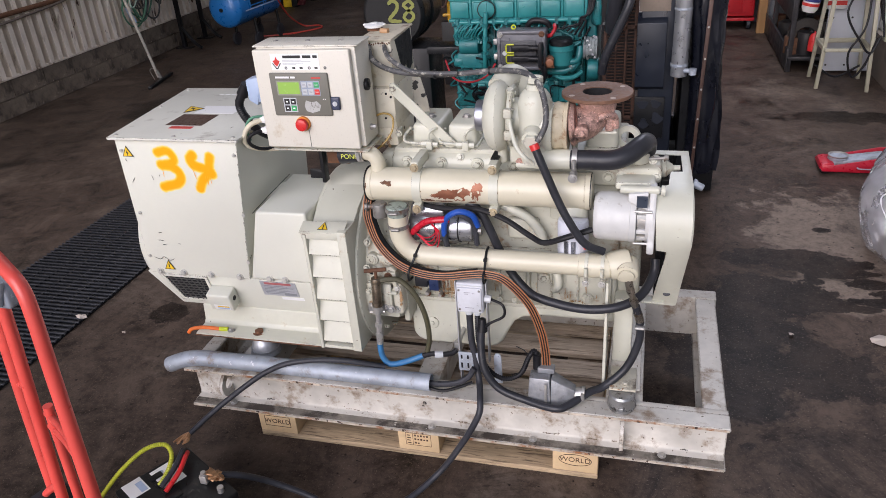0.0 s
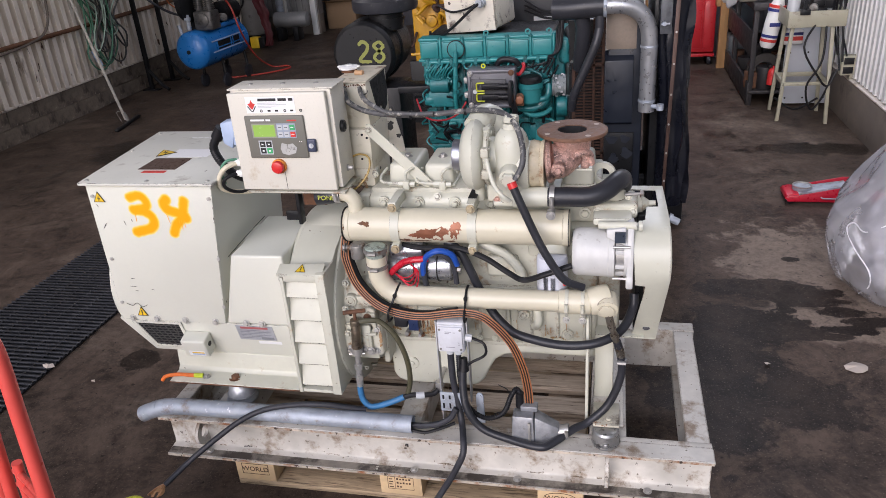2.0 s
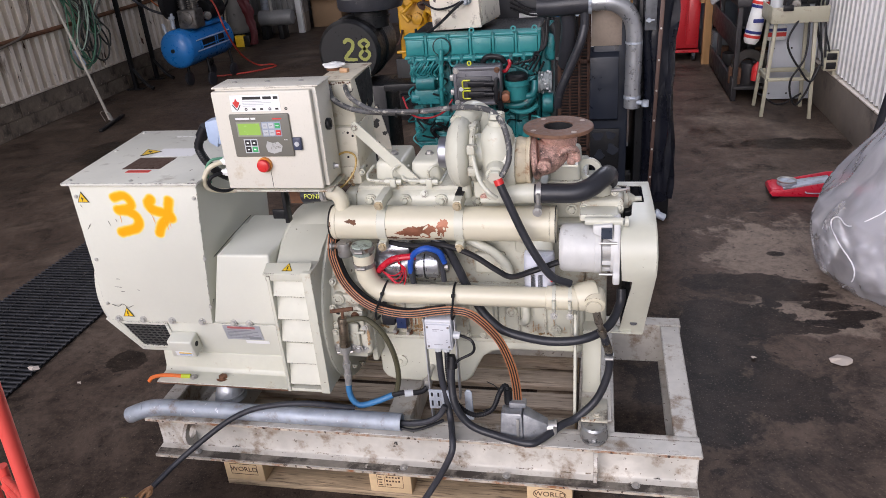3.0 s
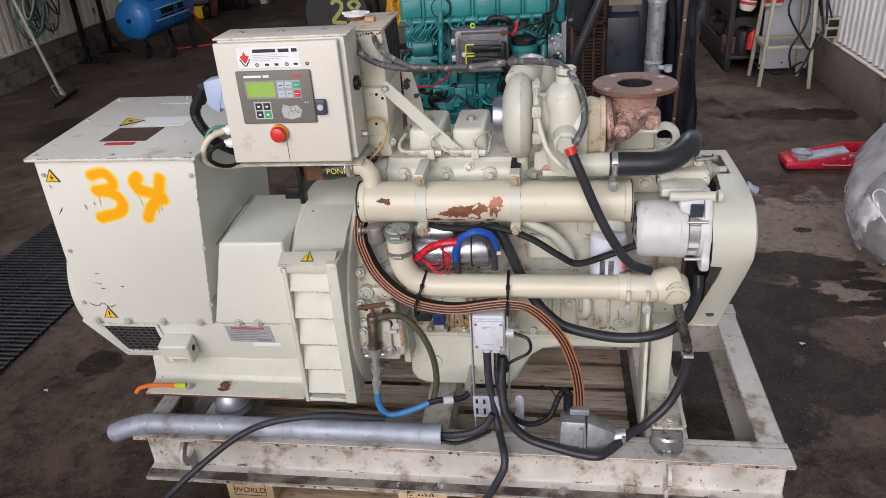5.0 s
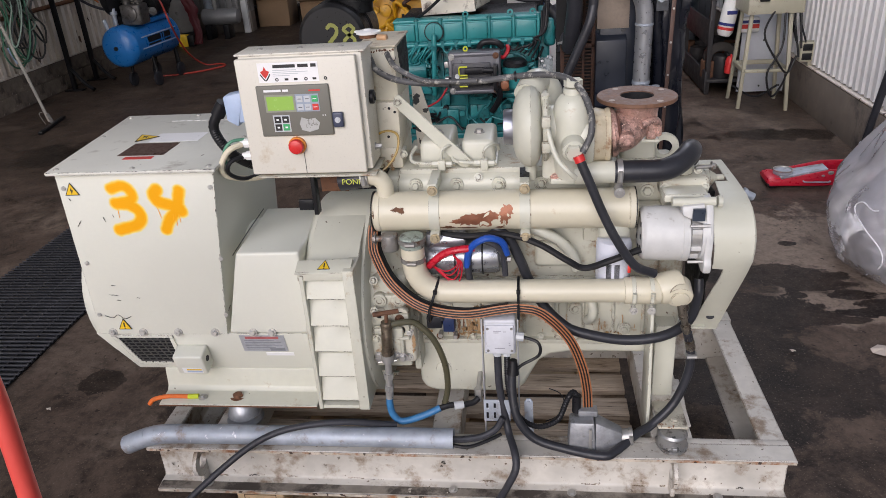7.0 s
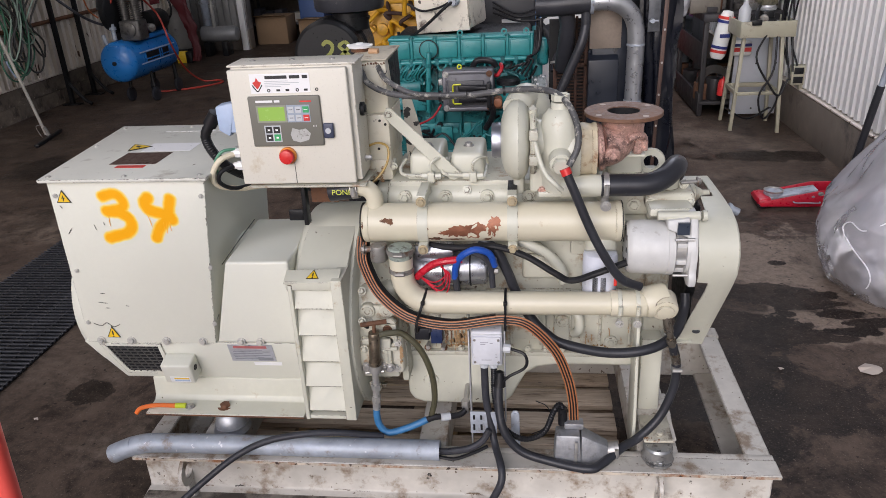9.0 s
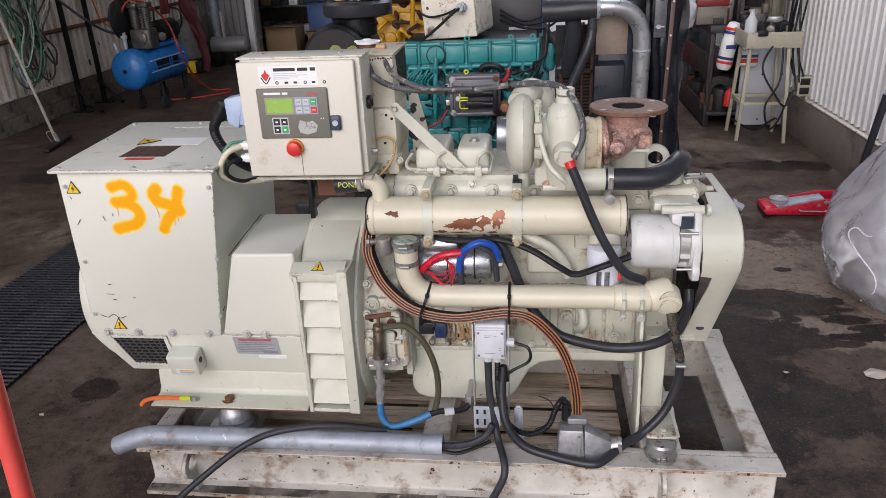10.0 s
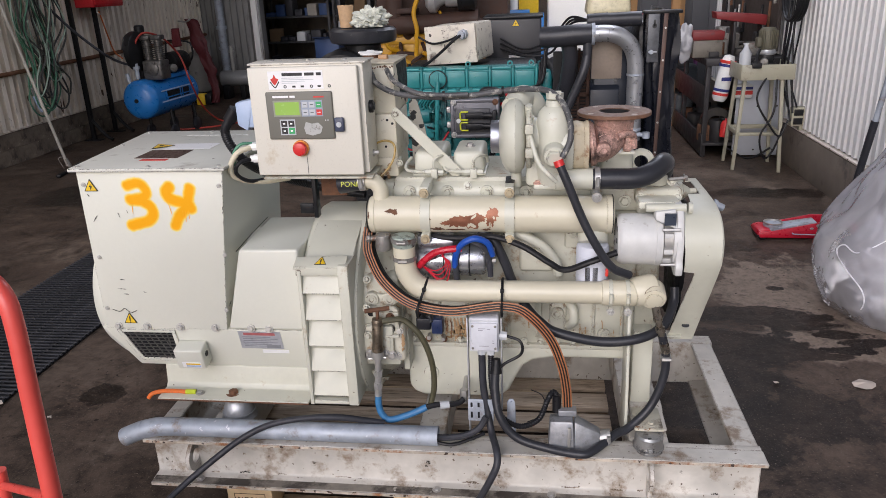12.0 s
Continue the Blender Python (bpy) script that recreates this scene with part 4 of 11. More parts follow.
    part("conformity_label", moved(box(-0.005, 0.075, -0.0012, 0.0, -0.048, -0.036, 0), P), white_foil, lower)
    # side cover towards the adapter
    part("side_cover", [hull8([(-0.605, -0.394, 0.638), (-0.376, -0.394, 0.638), (-0.376, 0.09, 0.638), (-0.605, 0.09, 0.638)],
                              [(-0.543, -0.394, 0.884), (-0.372, -0.394, 0.886), (-0.372, -0.08, 0.884), (-0.560, -0.08, 0.882)], 0.008, 3)], cream_box, g)
    part("cover_seam", tube([(-0.548, -0.398, 0.880), (-0.547, -0.398, 0.882), (-0.556, -0.25, 0.885), (-0.566, -0.09, 0.884)], 0.0013, 6, straight=True), black_paint, g)
    # fan shroud with the louvre
    sh = part("fan_shroud", lathe((-0.372, -0.15, 0.645), (1, 0, 0), [(0, 0.0), (0, 0.278), (0.008, 0.290), (0.02, 0.297), (0.165, 0.297), (0.172, 0.285), (0.172, 0.0)], 72), cream, g)
    part("shroud_cheek", prism([(-0.15, 0.93), (-0.25, 0.925), (-0.34, 0.895), (-0.412, 0.855), (-0.416, 0.82), (-0.416, 0.455), (-0.40, 0.435), (-0.15, 0.435)], "x", -0.35, -0.2155, 0.004), cream, g)
    lv = part("louvre_frame", [box(-0.357, -0.346, -0.466, -0.40, 0.440, 0.852, 0.002), box(-0.352, -0.244, -0.462, -0.41, 0.440, 0.452, 0.002), box(-0.243, -0.214, -0.470, -0.30, 0.442, 0.868, 0.003),
                               box(-0.362, -0.2435, -0.463, -0.41, 0.836, 0.862, 0.003)], cream, g, "cream louvre frame")
    part("louvre_top", hull8([(-0.366, -0.465, 0.855), (-0.222, -0.465, 0.860), (-0.222, -0.425, 0.878), (-0.366, -0.425, 0.874)], [(-0.366, -0.465, 0.858), (-0.222, -0.465, 0.863), (-0.222, -0.425, 0.881), (-0.366, -0.425, 0.877)], 0.001), cream, lv)
    for k in range(5):
        z = 0.79 - k * 0.079
        slat = prism([(-0.440, z + 0.072), (-0.436, z + 0.074), (-0.457, z - 0.006), (-0.463, z - 0.006), (-0.461, z + 0.0)], "x", -0.3455, -0.2435, 0.0006, 1)
        part("slat", slat, cream, lv)
        rs = random.Random(500 + k)
        for q in range(16):
            xs = -0.343 + q * 0.0061 + rs.uniform(-0.002, 0.002)
            part("slat_chip", stroke([(xs, z - 0.0052), (xs + rs.uniform(0.0012, 0.004), z - 0.0054)], rs.uniform(0.0005, 0.0014), -0.4638, 520 + 20 * k + q, 0.0005), black_paint, lv, "chipped dark paint")
    triangle_sign(0, 0, 0, 0.034, lv, "mark", Matrix.Translation((-0.292, -0.4455, 0.8698)) @ Matrix.Rotation(radians(-64), 4, "X"))
    # foot
    ft = part("foot", [prism([(-0.335, 0.50), (-0.355, 0.495), (-0.362, 0.44), (-0.372, 0.427), (-0.432, 0.424), (-0.432, 0.416), (-0.36, 0.416), (-0.335, 0.43)], "x", -0.845, -0.376, 0.003), box(-0.83, -0.38, -0.34, 0.05, 0.42, 0.50, 0.004)], cream, g)
    part("foot_edge", box(-0.845, -0.376, -0.4335, -0.4315, 0.4165, 0.4205, 0), rust, ft)
    part("mount_bolt", [bolt((-0.62, -0.395, 0.4235), (0, 0, 1), 0.015, 0.012)], rust, ft, "rusty mount bolt")
    part("earth_patch", box(-0.705, -0.672, -0.415, -0.392, 0.4235, 0.4248, 0), green_key, ft)
    part("earth_cable", tube([(-0.875, -0.43, 0.42), (-0.86, -0.425, 0.434), (-0.82, -0.415, 0.438), (-0.76, -0.405, 0.431)], 0.0065, 10), surface("orange cable", (0.75, 0.16, 0.02), 0.5, bump=0.03), g, "orange earth cable")
    part("earth_sleeve", tube([(-0.765, -0.4055, 0.4315), (-0.735, -0.402, 0.43)], 0.0075, 10), surface("yellow-green sleeve", (0.55, 0.65, 0.02), 0.5, bump=0.02), g)
    part("earth_lug", [cyl((-0.722, -0.402, 0.4245), (-0.722, -0.402, 0.4285), 0.013, n=16), bolt((-0.722, -0.402, 0.4285), (0, 0, 1), 0.008, 0.006), box(-0.738, -0.722, -0.408, -0.396, 0.426, 0.430, 0.001)], steel, g)
    part("rubber_mount", [lathe((-0.62, -0.375, 0.3305), (0, 0, 1), [(0, 0), (0, 0.052), (0.006, 0.054), (0.010, 0.050), (0.022, 0.047), (0.044, 0.042), (0.062, 0.034), (0.070, 0.024), (0.083, 0.022), (0.083, 0)], 32), ring((-0.62, -0.375, 0.352), (0, 0, 1), 0.044, 0.0495, 0.004, 32)], alu, g, "grey cast mount")
    return g


make_generator()


# ---- control cabinet ----
def make_cabinet():
    c = thing("control_cabinet", (-0.32, -0.31, 1.08), "cream control cabinet with a display panel and stop button", "control cabinet")
    X0, X1, Z0, Z1, YF_ = -0.463, -0.172, 1.091, 1.376, -0.352
    body = part("body", [box(X0 + 0.003, X1 + 0.012, YF_, -0.245, Z0 + 0.002, Z1 + 0.006, 0.004), box(X0 - 0.004, X1 + 0.02, YF_ - 0.004, -0.25, Z1 + 0.004, Z1 + 0.009, 0.002)], cream_cab, c)
    for k in range(3):
        part("lid_screw", bolt((-0.42 + k * 0.1, -0.30, Z1 + 0.009), (0, 0, 1), 0.005, 0.003), steel, body)
    door = part("door", box(X0, X1, -0.3715, YF_ - 0.0015, Z0, Z1, 0.004, 3), cream_cab, c)
    fy = -0.3722
    lbl = part("door_label", box(-0.408, -0.262, fy, fy + 0.001, 1.320, 1.366, 0), white_foil, door, "white foil label")
    part("maker_name", [box(-0.318 + a, -0.318 + b, fy - 0.0006, fy - 0.0001, 1.3537, 1.3613, 0) for a, b in ((-0.052, 0.002), (0.008, 0.033), (0.039, 0.052))], black_ink, lbl)
    part("label_lines", [box(-0.372, -0.372 + w, fy - 0.0005, fy, 1.3475 - k * 0.0042, 1.349 - k * 0.0042, 0) for k, w in enumerate((0.058, 0.085, 0.062, 0.04))], grey_plastic, lbl)
    part("emblem", [prism([(-0.402, 1.346), (-0.395, 1.349), (-0.391, 1.358), (-0.387, 1.349), (-0.38, 1.346), (-0.385, 1.337), (-0.391, 1.330), (-0.397, 1.337)], "y", fy - 0.0006, fy, 0)], red_foil, lbl, "red leaf-like emblem")
    part("emblem_hull", tube([(-0.403, fy, 1.340), (-0.397, fy, 1.331), (-0.391, fy, 1.3245), (-0.385, fy, 1.331), (-0.379, fy, 1.340)], 0.0014, 6, 3), black_ink, lbl)
    part("label_icons", [ring((-0.364 + k * 0.0235, fy + 0.0003, 1.3265), (0, -1, 0), 0.002, 0.0042, 0.0008, 12) for k in (0, 3, 5)] + [box(-0.345 + k * 0.0225, -0.336 + k * 0.0225, fy - 0.0005, fy, 1.324, 1.329, 0) for k in (0, 1, 3)], black_ink, lbl)
    # controller
    ctl = part("controller", box(-0.419, -0.241, fy - 0.006, fy + 0.002, 1.190, 1.314, 0.004, 3), olive, door, "olive controller front")
    cy = fy - 0.0066
    part("display", box(-0.396, -0.330, cy, cy + 0.001, 1.254, 1.288, 0.0005, 1), lcd, ctl, "green display")
    part("display_frame", [box(-0.400, -0.326, cy + 0.0002, cy + 0.0012, 1.250, 1.292, 0)], surface("pale olive print", (0.30, 0.31, 0.24), 0.5, bump=0), ctl)
    part("button_field", box(-0.325, -0.268, cy + 0.0001, cy + 0.001, 1.250, 1.292, 0), surface("blue-grey print", (0.33, 0.38, 0.46), 0.5, bump=0), ctl)
    for r in range(2):
        for k in range(3):
            mt = grey_plastic if k < 2 else (green_key if r == 0 else red_foil)
            part("key", box(-0.322 + k * 0.0185, -0.307 + k * 0.0185, cy - 0.001, cy + 0.0005, 1.273 - r * 0.02, 1.288 - r * 0.02, 0.0006, 1), mt, ctl)
            part("key_mark", box(-0.319 + k * 0.0185, -0.310 + k * 0.0185, cy - 0.0014, cy - 0.0009, 1.280 - r * 0.02, 1.2815 - r * 0.02, 0), black_ink if k < 2 else white_foil, ctl)
    for r in range(2):
        for k in range(2):
            mt = green_key if (r, k) == (1, 1) else black_ink
            part("key", box(-0.383 + k * 0.0195, -0.367 + k * 0.0195, cy - 0.001, cy + 0.0005, 1.224 - r * 0.019, 1.240 - r * 0.019, 0.0006, 1), mt, ctl)
            part("key_mark", box(-0.378 + k * 0.0195, -0.372 + k * 0.0195, cy - 0.0014, cy - 0.0009, 1.230 - r * 0.019, 1.234 - r * 0.019, 0), white_foil, ctl)
    part("key_frame", [box(-0.386, -0.345, cy - 0.0001, cy + 0.0004, 1.202, 1.243, 0)], grey_plastic, ctl)
    part("maker_name", [box(-0.369 + a, -0.369 + b, cy - 0.0005, cy, 1.2990, 1.3043, 0) for a, b in ((-0.030, 0.012), (0.016, 0.030))], white_foil, ctl)
    part("brand_bar", box(-0.29, -0.262, cy - 0.0003, cy + 0.0004, 1.2985, 1.302, 0), red_foil, ctl)
    pale_print = surface("pale grey print", (0.46, 0.46, 0.44), 0.5, bump=0)
    sym = part("engine_symbol", [prism([(-0.318, 1.205), (-0.300, 1.200), (-0.278, 1.206), (-0.272, 1.222), (-0.283, 1.234), (-0.300, 1.231), (-0.316, 1.236), (-0.322, 1.220)], "y", cy - 0.0004, cy + 0.0004, 0)], pale_print, ctl, "pale engine drawing")
    rd = random.Random(5)
    for k in range(22):
        a, r0 = rd.uniform(0, 6.28), rd.uniform(0, 0.014)
        x, z = -0.297 + 1.3 * r0 * math.cos(a), 1.219 + 0.8 * r0 * math.sin(a)
        w, d = (rd.uniform(0.002, 0.007), 0.0008) if k % 2 else (0.0008, rd.uniform(0.002, 0.006))
        part("drawing_line", box(x, x + w, cy - 0.0007 - 0.00001 * k, cy - 0.0003, z, z + d, 0), olive, sym)
    part("status_lights", [cyl((-0.262, cy, 1.240), (-0.262, cy - 0.0006, 1.240), 0.0015, n=8), cyl((-0.256, cy, 1.240), (-0.256, cy - 0.0006, 1.240), 0.0015, n=8)], white_foil, ctl)
    lock = part("door_latch", box(-0.240, -0.214, fy - 0.010, fy + 0.001, 1.209, 1.246, 0.004, 3), surface("dark blue plastic", (0.05, 0.06, 0.10), 0.35, bump=0.02), door, "dark latch")
    part("latch_screw", [cyl((-0.227, fy - 0.009, 1.228), (-0.227, fy - 0.0125, 1.228), 0.007, n=18), box(-0.229, -0.225, fy - 0.0135, fy - 0.0115, 1.222, 1.234, 0)], grey_plastic, lock)
    es = part("emergency_stop", cyl((-0.337, fy + 0.001, 1.166), (-0.337, fy - 0.008, 1.166), 0.0215, n=28), surface("orange ring", (0.75, 0.26, 0.04), 0.4, bump=0), door, "red mushroom emergency stop button")
    part("stop_button", lathe((-0.337, fy - 0.008, 1.166), (0, -1, 0), [(0, 0), (0, 0.012), (0.003, 0.012), (0.004, 0.0185), (0.010, 0.0185), (0.0135, 0.0165), (0.0155, 0.010), (0.016, 0)], 28), red_plastic, es)
    part("paint_crack", box(-0.3245, -0.3235, fy - 0.0003, fy + 0.001, Z0 + 0.003, 1.148, 0), black_ink, door)
    # side key switch, hinge stud, tray and legs
    part("key_switch", [cyl((X1 + 0.01, -0.305, 1.262), (X1 + 0.022, -0.305, 1.262), 0.017, n=24, b=0.002), box(X1 + 0.02, X1 + 0.026, -0.308, -0.302, 1.253, 1.272, 0.001)], black_paint, body, "black key switch")
    part("side_stud", [bolt((X1 + 0.012, -0.30, 1.135), (1, 0, 0), 0.007, 0.016)], steel, body)
    part("tray", box(-0.452, -0.150, -0.372, -0.24, 1.0805, 1.0865, 0.002), cream_worn, c, "chipped support tray")
    part("tray_leg", [box(-0.347, -0.335, -0.29, -0.26, 0.945, 1.0805, 0.002), box(-0.39, -0.35, -0.28, -0.27, 0.955, 0.985, 0.002)], black_paint, c)
    part("rusty_bracket", box(-0.318, -0.245, -0.292, -0.282, 1.012, 1.066, 0.002), rust, c, "rusty bracket plate")
    # plugs and leads on the left side
    part("plug", [hull8([(-0.520, -0.34, 1.222), (-0.492, -0.34, 1.205), (-0.492, -0.29, 1.205), (-0.520, -0.29, 1.222)], [(-0.523, -0.335, 1.282), (-0.467, -0.335, 1.292), (-0.467, -0.29, 1.292), (-0.523, -0.29, 1.282)], 0.006, 2), box(-0.50, -0.463, -0.335, -0.29, 1.215, 1.285, 0.004)], plug_blue, c, "pale blue plug")
    part("plug_sleeve", [cyl((-0.53, -0.315, 1.262), (-0.552, -0.315, 1.232), 0.0175, n=20)], cable_black, c)
    part("corrugated_hose", tube([(-0.549, -0.315, 1.237), (-0.568, -0.315, 1.202), (-0.556, -0.31, 1.156), (-0.525, -0.29, 1.107), (-0.49, -0.2, 1.05), (-0.42, -0.08, 0.99), (-0.34, -0.05, 0.96), (-0.25, -0.06, 0.95)], 0.0135, 12, 8, ribs=0.0012), cable_black, c, "black corrugated hose")
    for z in (1.13, 1.163):
        part("gland", [cyl((-0.463, -0.335, z), (-0.486, -0.335, z), 0.012, n=8), cyl((-0.486, -0.335, z), (-0.496, -0.335, z), 0.009, n=12)], white_plastic, c)
    part("white_lead", tube([(-0.488, -0.335, 1.163), (-0.521, -0.36, 1.152), (-0.545, -0.362, 1.115), (-0.542, -0.345, 1.08), (-0.50, -0.28, 1.05), (-0.44, -0.20, 1.04)], 0.0075, 10), surface("ivory cable", (0.72, 0.66, 0.5), 0.5, bump=0.03), c, "ivory cable")
    part("black_lead", tube([(-0.49, -0.335, 1.13), (-0.521, -0.362, 1.123), (-0.534, -0.355, 1.092), (-0.515, -0.31, 1.06), (-0.47, -0.23, 1.05), (-0.42, -0.18, 1.04)], 0.0055, 10), cable_black, c)
    part("green_lead", tube([(-0.485, -0.33, 1.172), (-0.515, -0.352, 1.172), (-0.538, -0.353, 1.142), (-0.536, -0.345, 1.10)], 0.004, 8), surface("green wire", (0.10, 0.28, 0.18), 0.5, bump=0.02), c)
    return c


make_cabinet()


# ---- diesel engine ----
def make_engine():
    e = thing("diesel_engine", (0.2, -0.15, 0.33), "cream-painted four-cylinder diesel engine with turbocharger, on the skid", "engine")
    # block with ribs, plates and bosses
    blk = part("block", [box(-0.11, 0.56, -0.285, 0.04, 0.555, 0.955, 0.012, 3), box(-0.10, 0.30, -0.297, -0.28, 0.60, 0.70, 0.008), box(-0.06, 0.545, -0.292, -0.28, 0.715, 0.755, 0.006),
                         box(0.235, 0.330, -0.302, -0.28, 0.79, 0.86, 0.016, 3), box(0.36, 0.545, -0.298, -0.28, 0.86, 0.945, 0.008), box(0.32, 0.545, -0.296, -0.28, 0.565, 0.70, 0.008)], cream_worn, e)
    for x in (0.0, 0.08, 0.20, 0.28, 0.36, 0.44, 0.52):
        part("block_rib", box(x, x + 0.009, -0.303, -0.28, 0.585, 0.72, 0.003, 1), cream_worn, blk)
    for x, z in ((0.343, 0.665), (0.385, 0.91), (0.105, 0.735), (0.02, 0.72), (0.475, 0.60)):
        part("boss", [cyl((x, -0.285, z), (x, -0.305, z), 0.018, n=24, b=0.002), bolt((x, -0.305, z), (0, -1, 0), 0.009, 0.007)], cream_worn, blk)
    part("core_plug", [ring((0.343, -0.302, 0.665), (0, -1, 0), 0.010, 0.017, 0.006, 24)], cream_worn, blk)
    for k in range(14):
        part("pan_bolt", bolt((-0.08 + k * 0.047, -0.297, 0.572), (0, -1, 0), 0.0065, 0.006), rust if k in (1, 2, 4) else cream, blk)
    part("fuel_solenoid", [box(-0.062, -0.020, -0.335, -0.285, 0.618, 0.655, 0.004), cyl((-0.05, -0.32, 0.655), (-0.055, -0.325, 0.69), 0.012, n=14), cyl((-0.025, -0.32, 0.66), (-0.02, -0.325, 0.64), 0.010, n=12)], surface("black connector", (0.02, 0.021, 0.026), 0.4, bump=0.03), blk, "black fuel solenoid")
    part("solenoid_plug", [box(-0.018, 0.014, -0.33, -0.29, 0.604, 0.650, 0.003)], surface("navy plastic", (0.02, 0.035, 0.10), 0.4, bump=0.03), blk, "navy plug")
    part("drain_cock", [cyl((-0.028, -0.30, 0.588), (-0.028, -0.325, 0.588), 0.007, n=6), cyl((0.014, -0.30, 0.584), (0.014, -0.325, 0.584), 0.006, n=6), cyl((0.104, -0.30, 0.632), (0.104, -0.318, 0.632), 0.020, n=20, b=0.004)], steel, blk)
    stain = surface("oily brown staining", (0.30, 0.19, 0.08), 0.45, grain=30, vary=0.3, blotch=0.4, large=20, stain=(0.14, 0.07, 0.03), stain_size=30, stain_from=0.5, bump=0.1)
    part("oil_stain", [stroke([(x0, z0), ((x0 + x1) / 2, z0 + 0.004), (x1, z0 - 0.003)], w, -0.3016 - 0.0001 * i, 300 + i, 0.0035) for i, (x0, x1, z0, w) in enumerate(((0.03, 0.11, 0.597, 0.006), (0.055, 0.105, 0.612, 0.005), (0.02, 0.12, 0.582, 0.004), (0.07, 0.10, 0.665, 0.005), (0.42, 0.47, 0.586, 0.002), (-0.09, -0.05, 0.592, 0.004), (0.14, 0.18, 0.725, 0.002)))], stain, blk, "brown oil stains")
    part("drain_elbow", tube([(0.375, -0.30, 0.70), (0.387, -0.315, 0.68), (0.387, -0.315, 0.645), (0.375, -0.30, 0.625)], 0.013, 12), cream, blk)
    rb = random.Random(91)
    for k in range(20):
        x, z = rb.uniform(-0.005, 0.125), rb.uniform(0.625, 0.645)
        part("rust_run", stroke([(x, z), (x + rb.uniform(-0.003, 0.003), z - 0.5 * rb.uniform(0.01, 0.05)), (x + rb.uniform(-0.004, 0.004), z - rb.uniform(0.03, 0.065))], rb.uniform(0.0005, 0.0016), -0.3022 - 0.00005 * k, 800 + k, 0.0014), rust_run if k % 3 else rust, blk)
    for k in range(9):
        x, z = rb.uniform(0.16, 0.52), rb.uniform(0.60, 0.66)
        part("rust_run", stroke([(x, z), (x + 0.002, z - rb.uniform(0.01, 0.03))], rb.uniform(0.0006, 0.0016), -0.3034 - 0.00005 * k, 830 + k, 0.001), rust_run, blk)
    part("rust_runs", [stroke([(x, 0.645), (x + 0.003, 0.615), (x, 0.59 - 0.008 * (i % 2))], w, -0.3015 - 0.00005 * i, 60 + i, 0.0012) for i, (x, w) in enumerate(((0.022, 0.002), (0.034, 0.0012), (0.045, 0.003), (0.055, 0.0015), (0.064, 0.0025), (0.077, 0.0035), (0.09, 0.0015), (0.101, 0.002), (0.318, 0.001), (0.468, 0.0012)))], rust_run, blk, "rust runs")
    part("pan_flange", box(-0.115, 0.575, -0.300, 0.05, 0.548, 0.562, 0.003), cream_worn, blk)
    for x in (-0.174, -0.124):
        part("housing_lug", [cyl((x, -0.37, 0.738), (x, -0.392, 0.738), 0.020, n=24, b=0.003), ring((x, -0.392, 0.738), (0, -1, 0), 0.007, 0.014, 0.002, 20)], cream_worn, e)
    part("lug_web", box(-0.172, -0.126, -0.386, -0.37, 0.724, 0.752, 0.005), cream_worn, e)
    part("pump_bracket", [box(-0.206, -0.122, -0.412, -0.33, 0.566, 0.634, 0.006, 3), box(-0.172, -0.098, -0.402, -0.36, 0.634, 0.704, 0.004), box(-0.206, -0.098, -0.411, -0.36, 0.628, 0.638, 0.003)], cream_worn, e, "stained cream pump bracket")
    for x in (-0.186, -0.138):
        part("bracket_screw", bolt((x, -0.412, 0.582), (0, -1, 0), 0.008, 0.006), steel, e)
    part("bracket_screw", bolt((-0.122, -0.402, 0.690), (0, -1, 0), 0.009, 0.007), rust, e)
    # sump
    prof = [(-0.10, 0.55), (-0.10, 0.41), (-0.085, 0.385), (-0.055, 0.374), (0.155, 0.374), (0.185, 0.382), (0.205, 0.402), (0.225, 0.445), (0.245, 0.482), (0.275, 0.503), (0.33, 0.512), (0.57, 0.512), (0.57, 0.55)]
    part("sump", [prism(prof, "y", -0.288, 0.03, 0.012, 3), cyl((-0.03, -0.286, 0.455), (-0.03, -0.292, 0.455), 0.022, n=24, b=0.002), bolt((-0.03, -0.292, 0.455), (0, -1, 0), 0.008, 0.005, False)], cream, e)
    part("drain_valve", [cyl((0.076, -0.375, 0.45), (0.076, -0.375, 0.425), 0.012, n=6), cyl((0.076, -0.375, 0.425), (0.076, -0.375, 0.408), 0.009, n=12), cyl((0.076, -0.29, 0.44), (0.076, -0.375, 0.44), 0.008, n=12)], steel, e)
    # flywheel housing
    fh = part("flywheel_housing", [lathe((-0.205, -0.15, 0.66), (1, 0, 0), [(0, 0), (0, 0.240), (0.05, 0.242), (0.062, 0.236), (0.09, 0.215), (0.11, 0.19), (0.11, 0)], 64), box(-0.20, -0.10, -0.37, -0.2, 0.62, 0.80, 0.02, 3)], cream_worn, e)
    part("housing_link", [cyl((-0.167, -0.368, 0.735), (-0.167, -0.386, 0.735), 0.018, n=20, b=0.002), cyl((-0.117, -0.368, 0.738), (-0.117, -0.386, 0.738), 0.018, n=20, b=0.002), box(-0.167, -0.117, -0.384, -0.37, 0.726, 0.747, 0.002)], cream_worn, fh)
    part("link_holes", [cyl((-0.167, -0.386, 0.735), (-0.167, -0.387, 0.735), 0.006, n=12), cyl((-0.117, -0.386, 0.738), (-0.117, -0.387, 0.738), 0.006, n=12)], black_paint, fh)
    for a in range(9):
        t = radians(150 + a * 17)
        part("housing_bolt", bolt((-0.185, -0.15 + 0.270 * math.cos(t), 0.66 + 0.270 * math.sin(t)), (0, math.cos(t), math.sin(t)), 0.008, 0.01), cream_worn, fh)
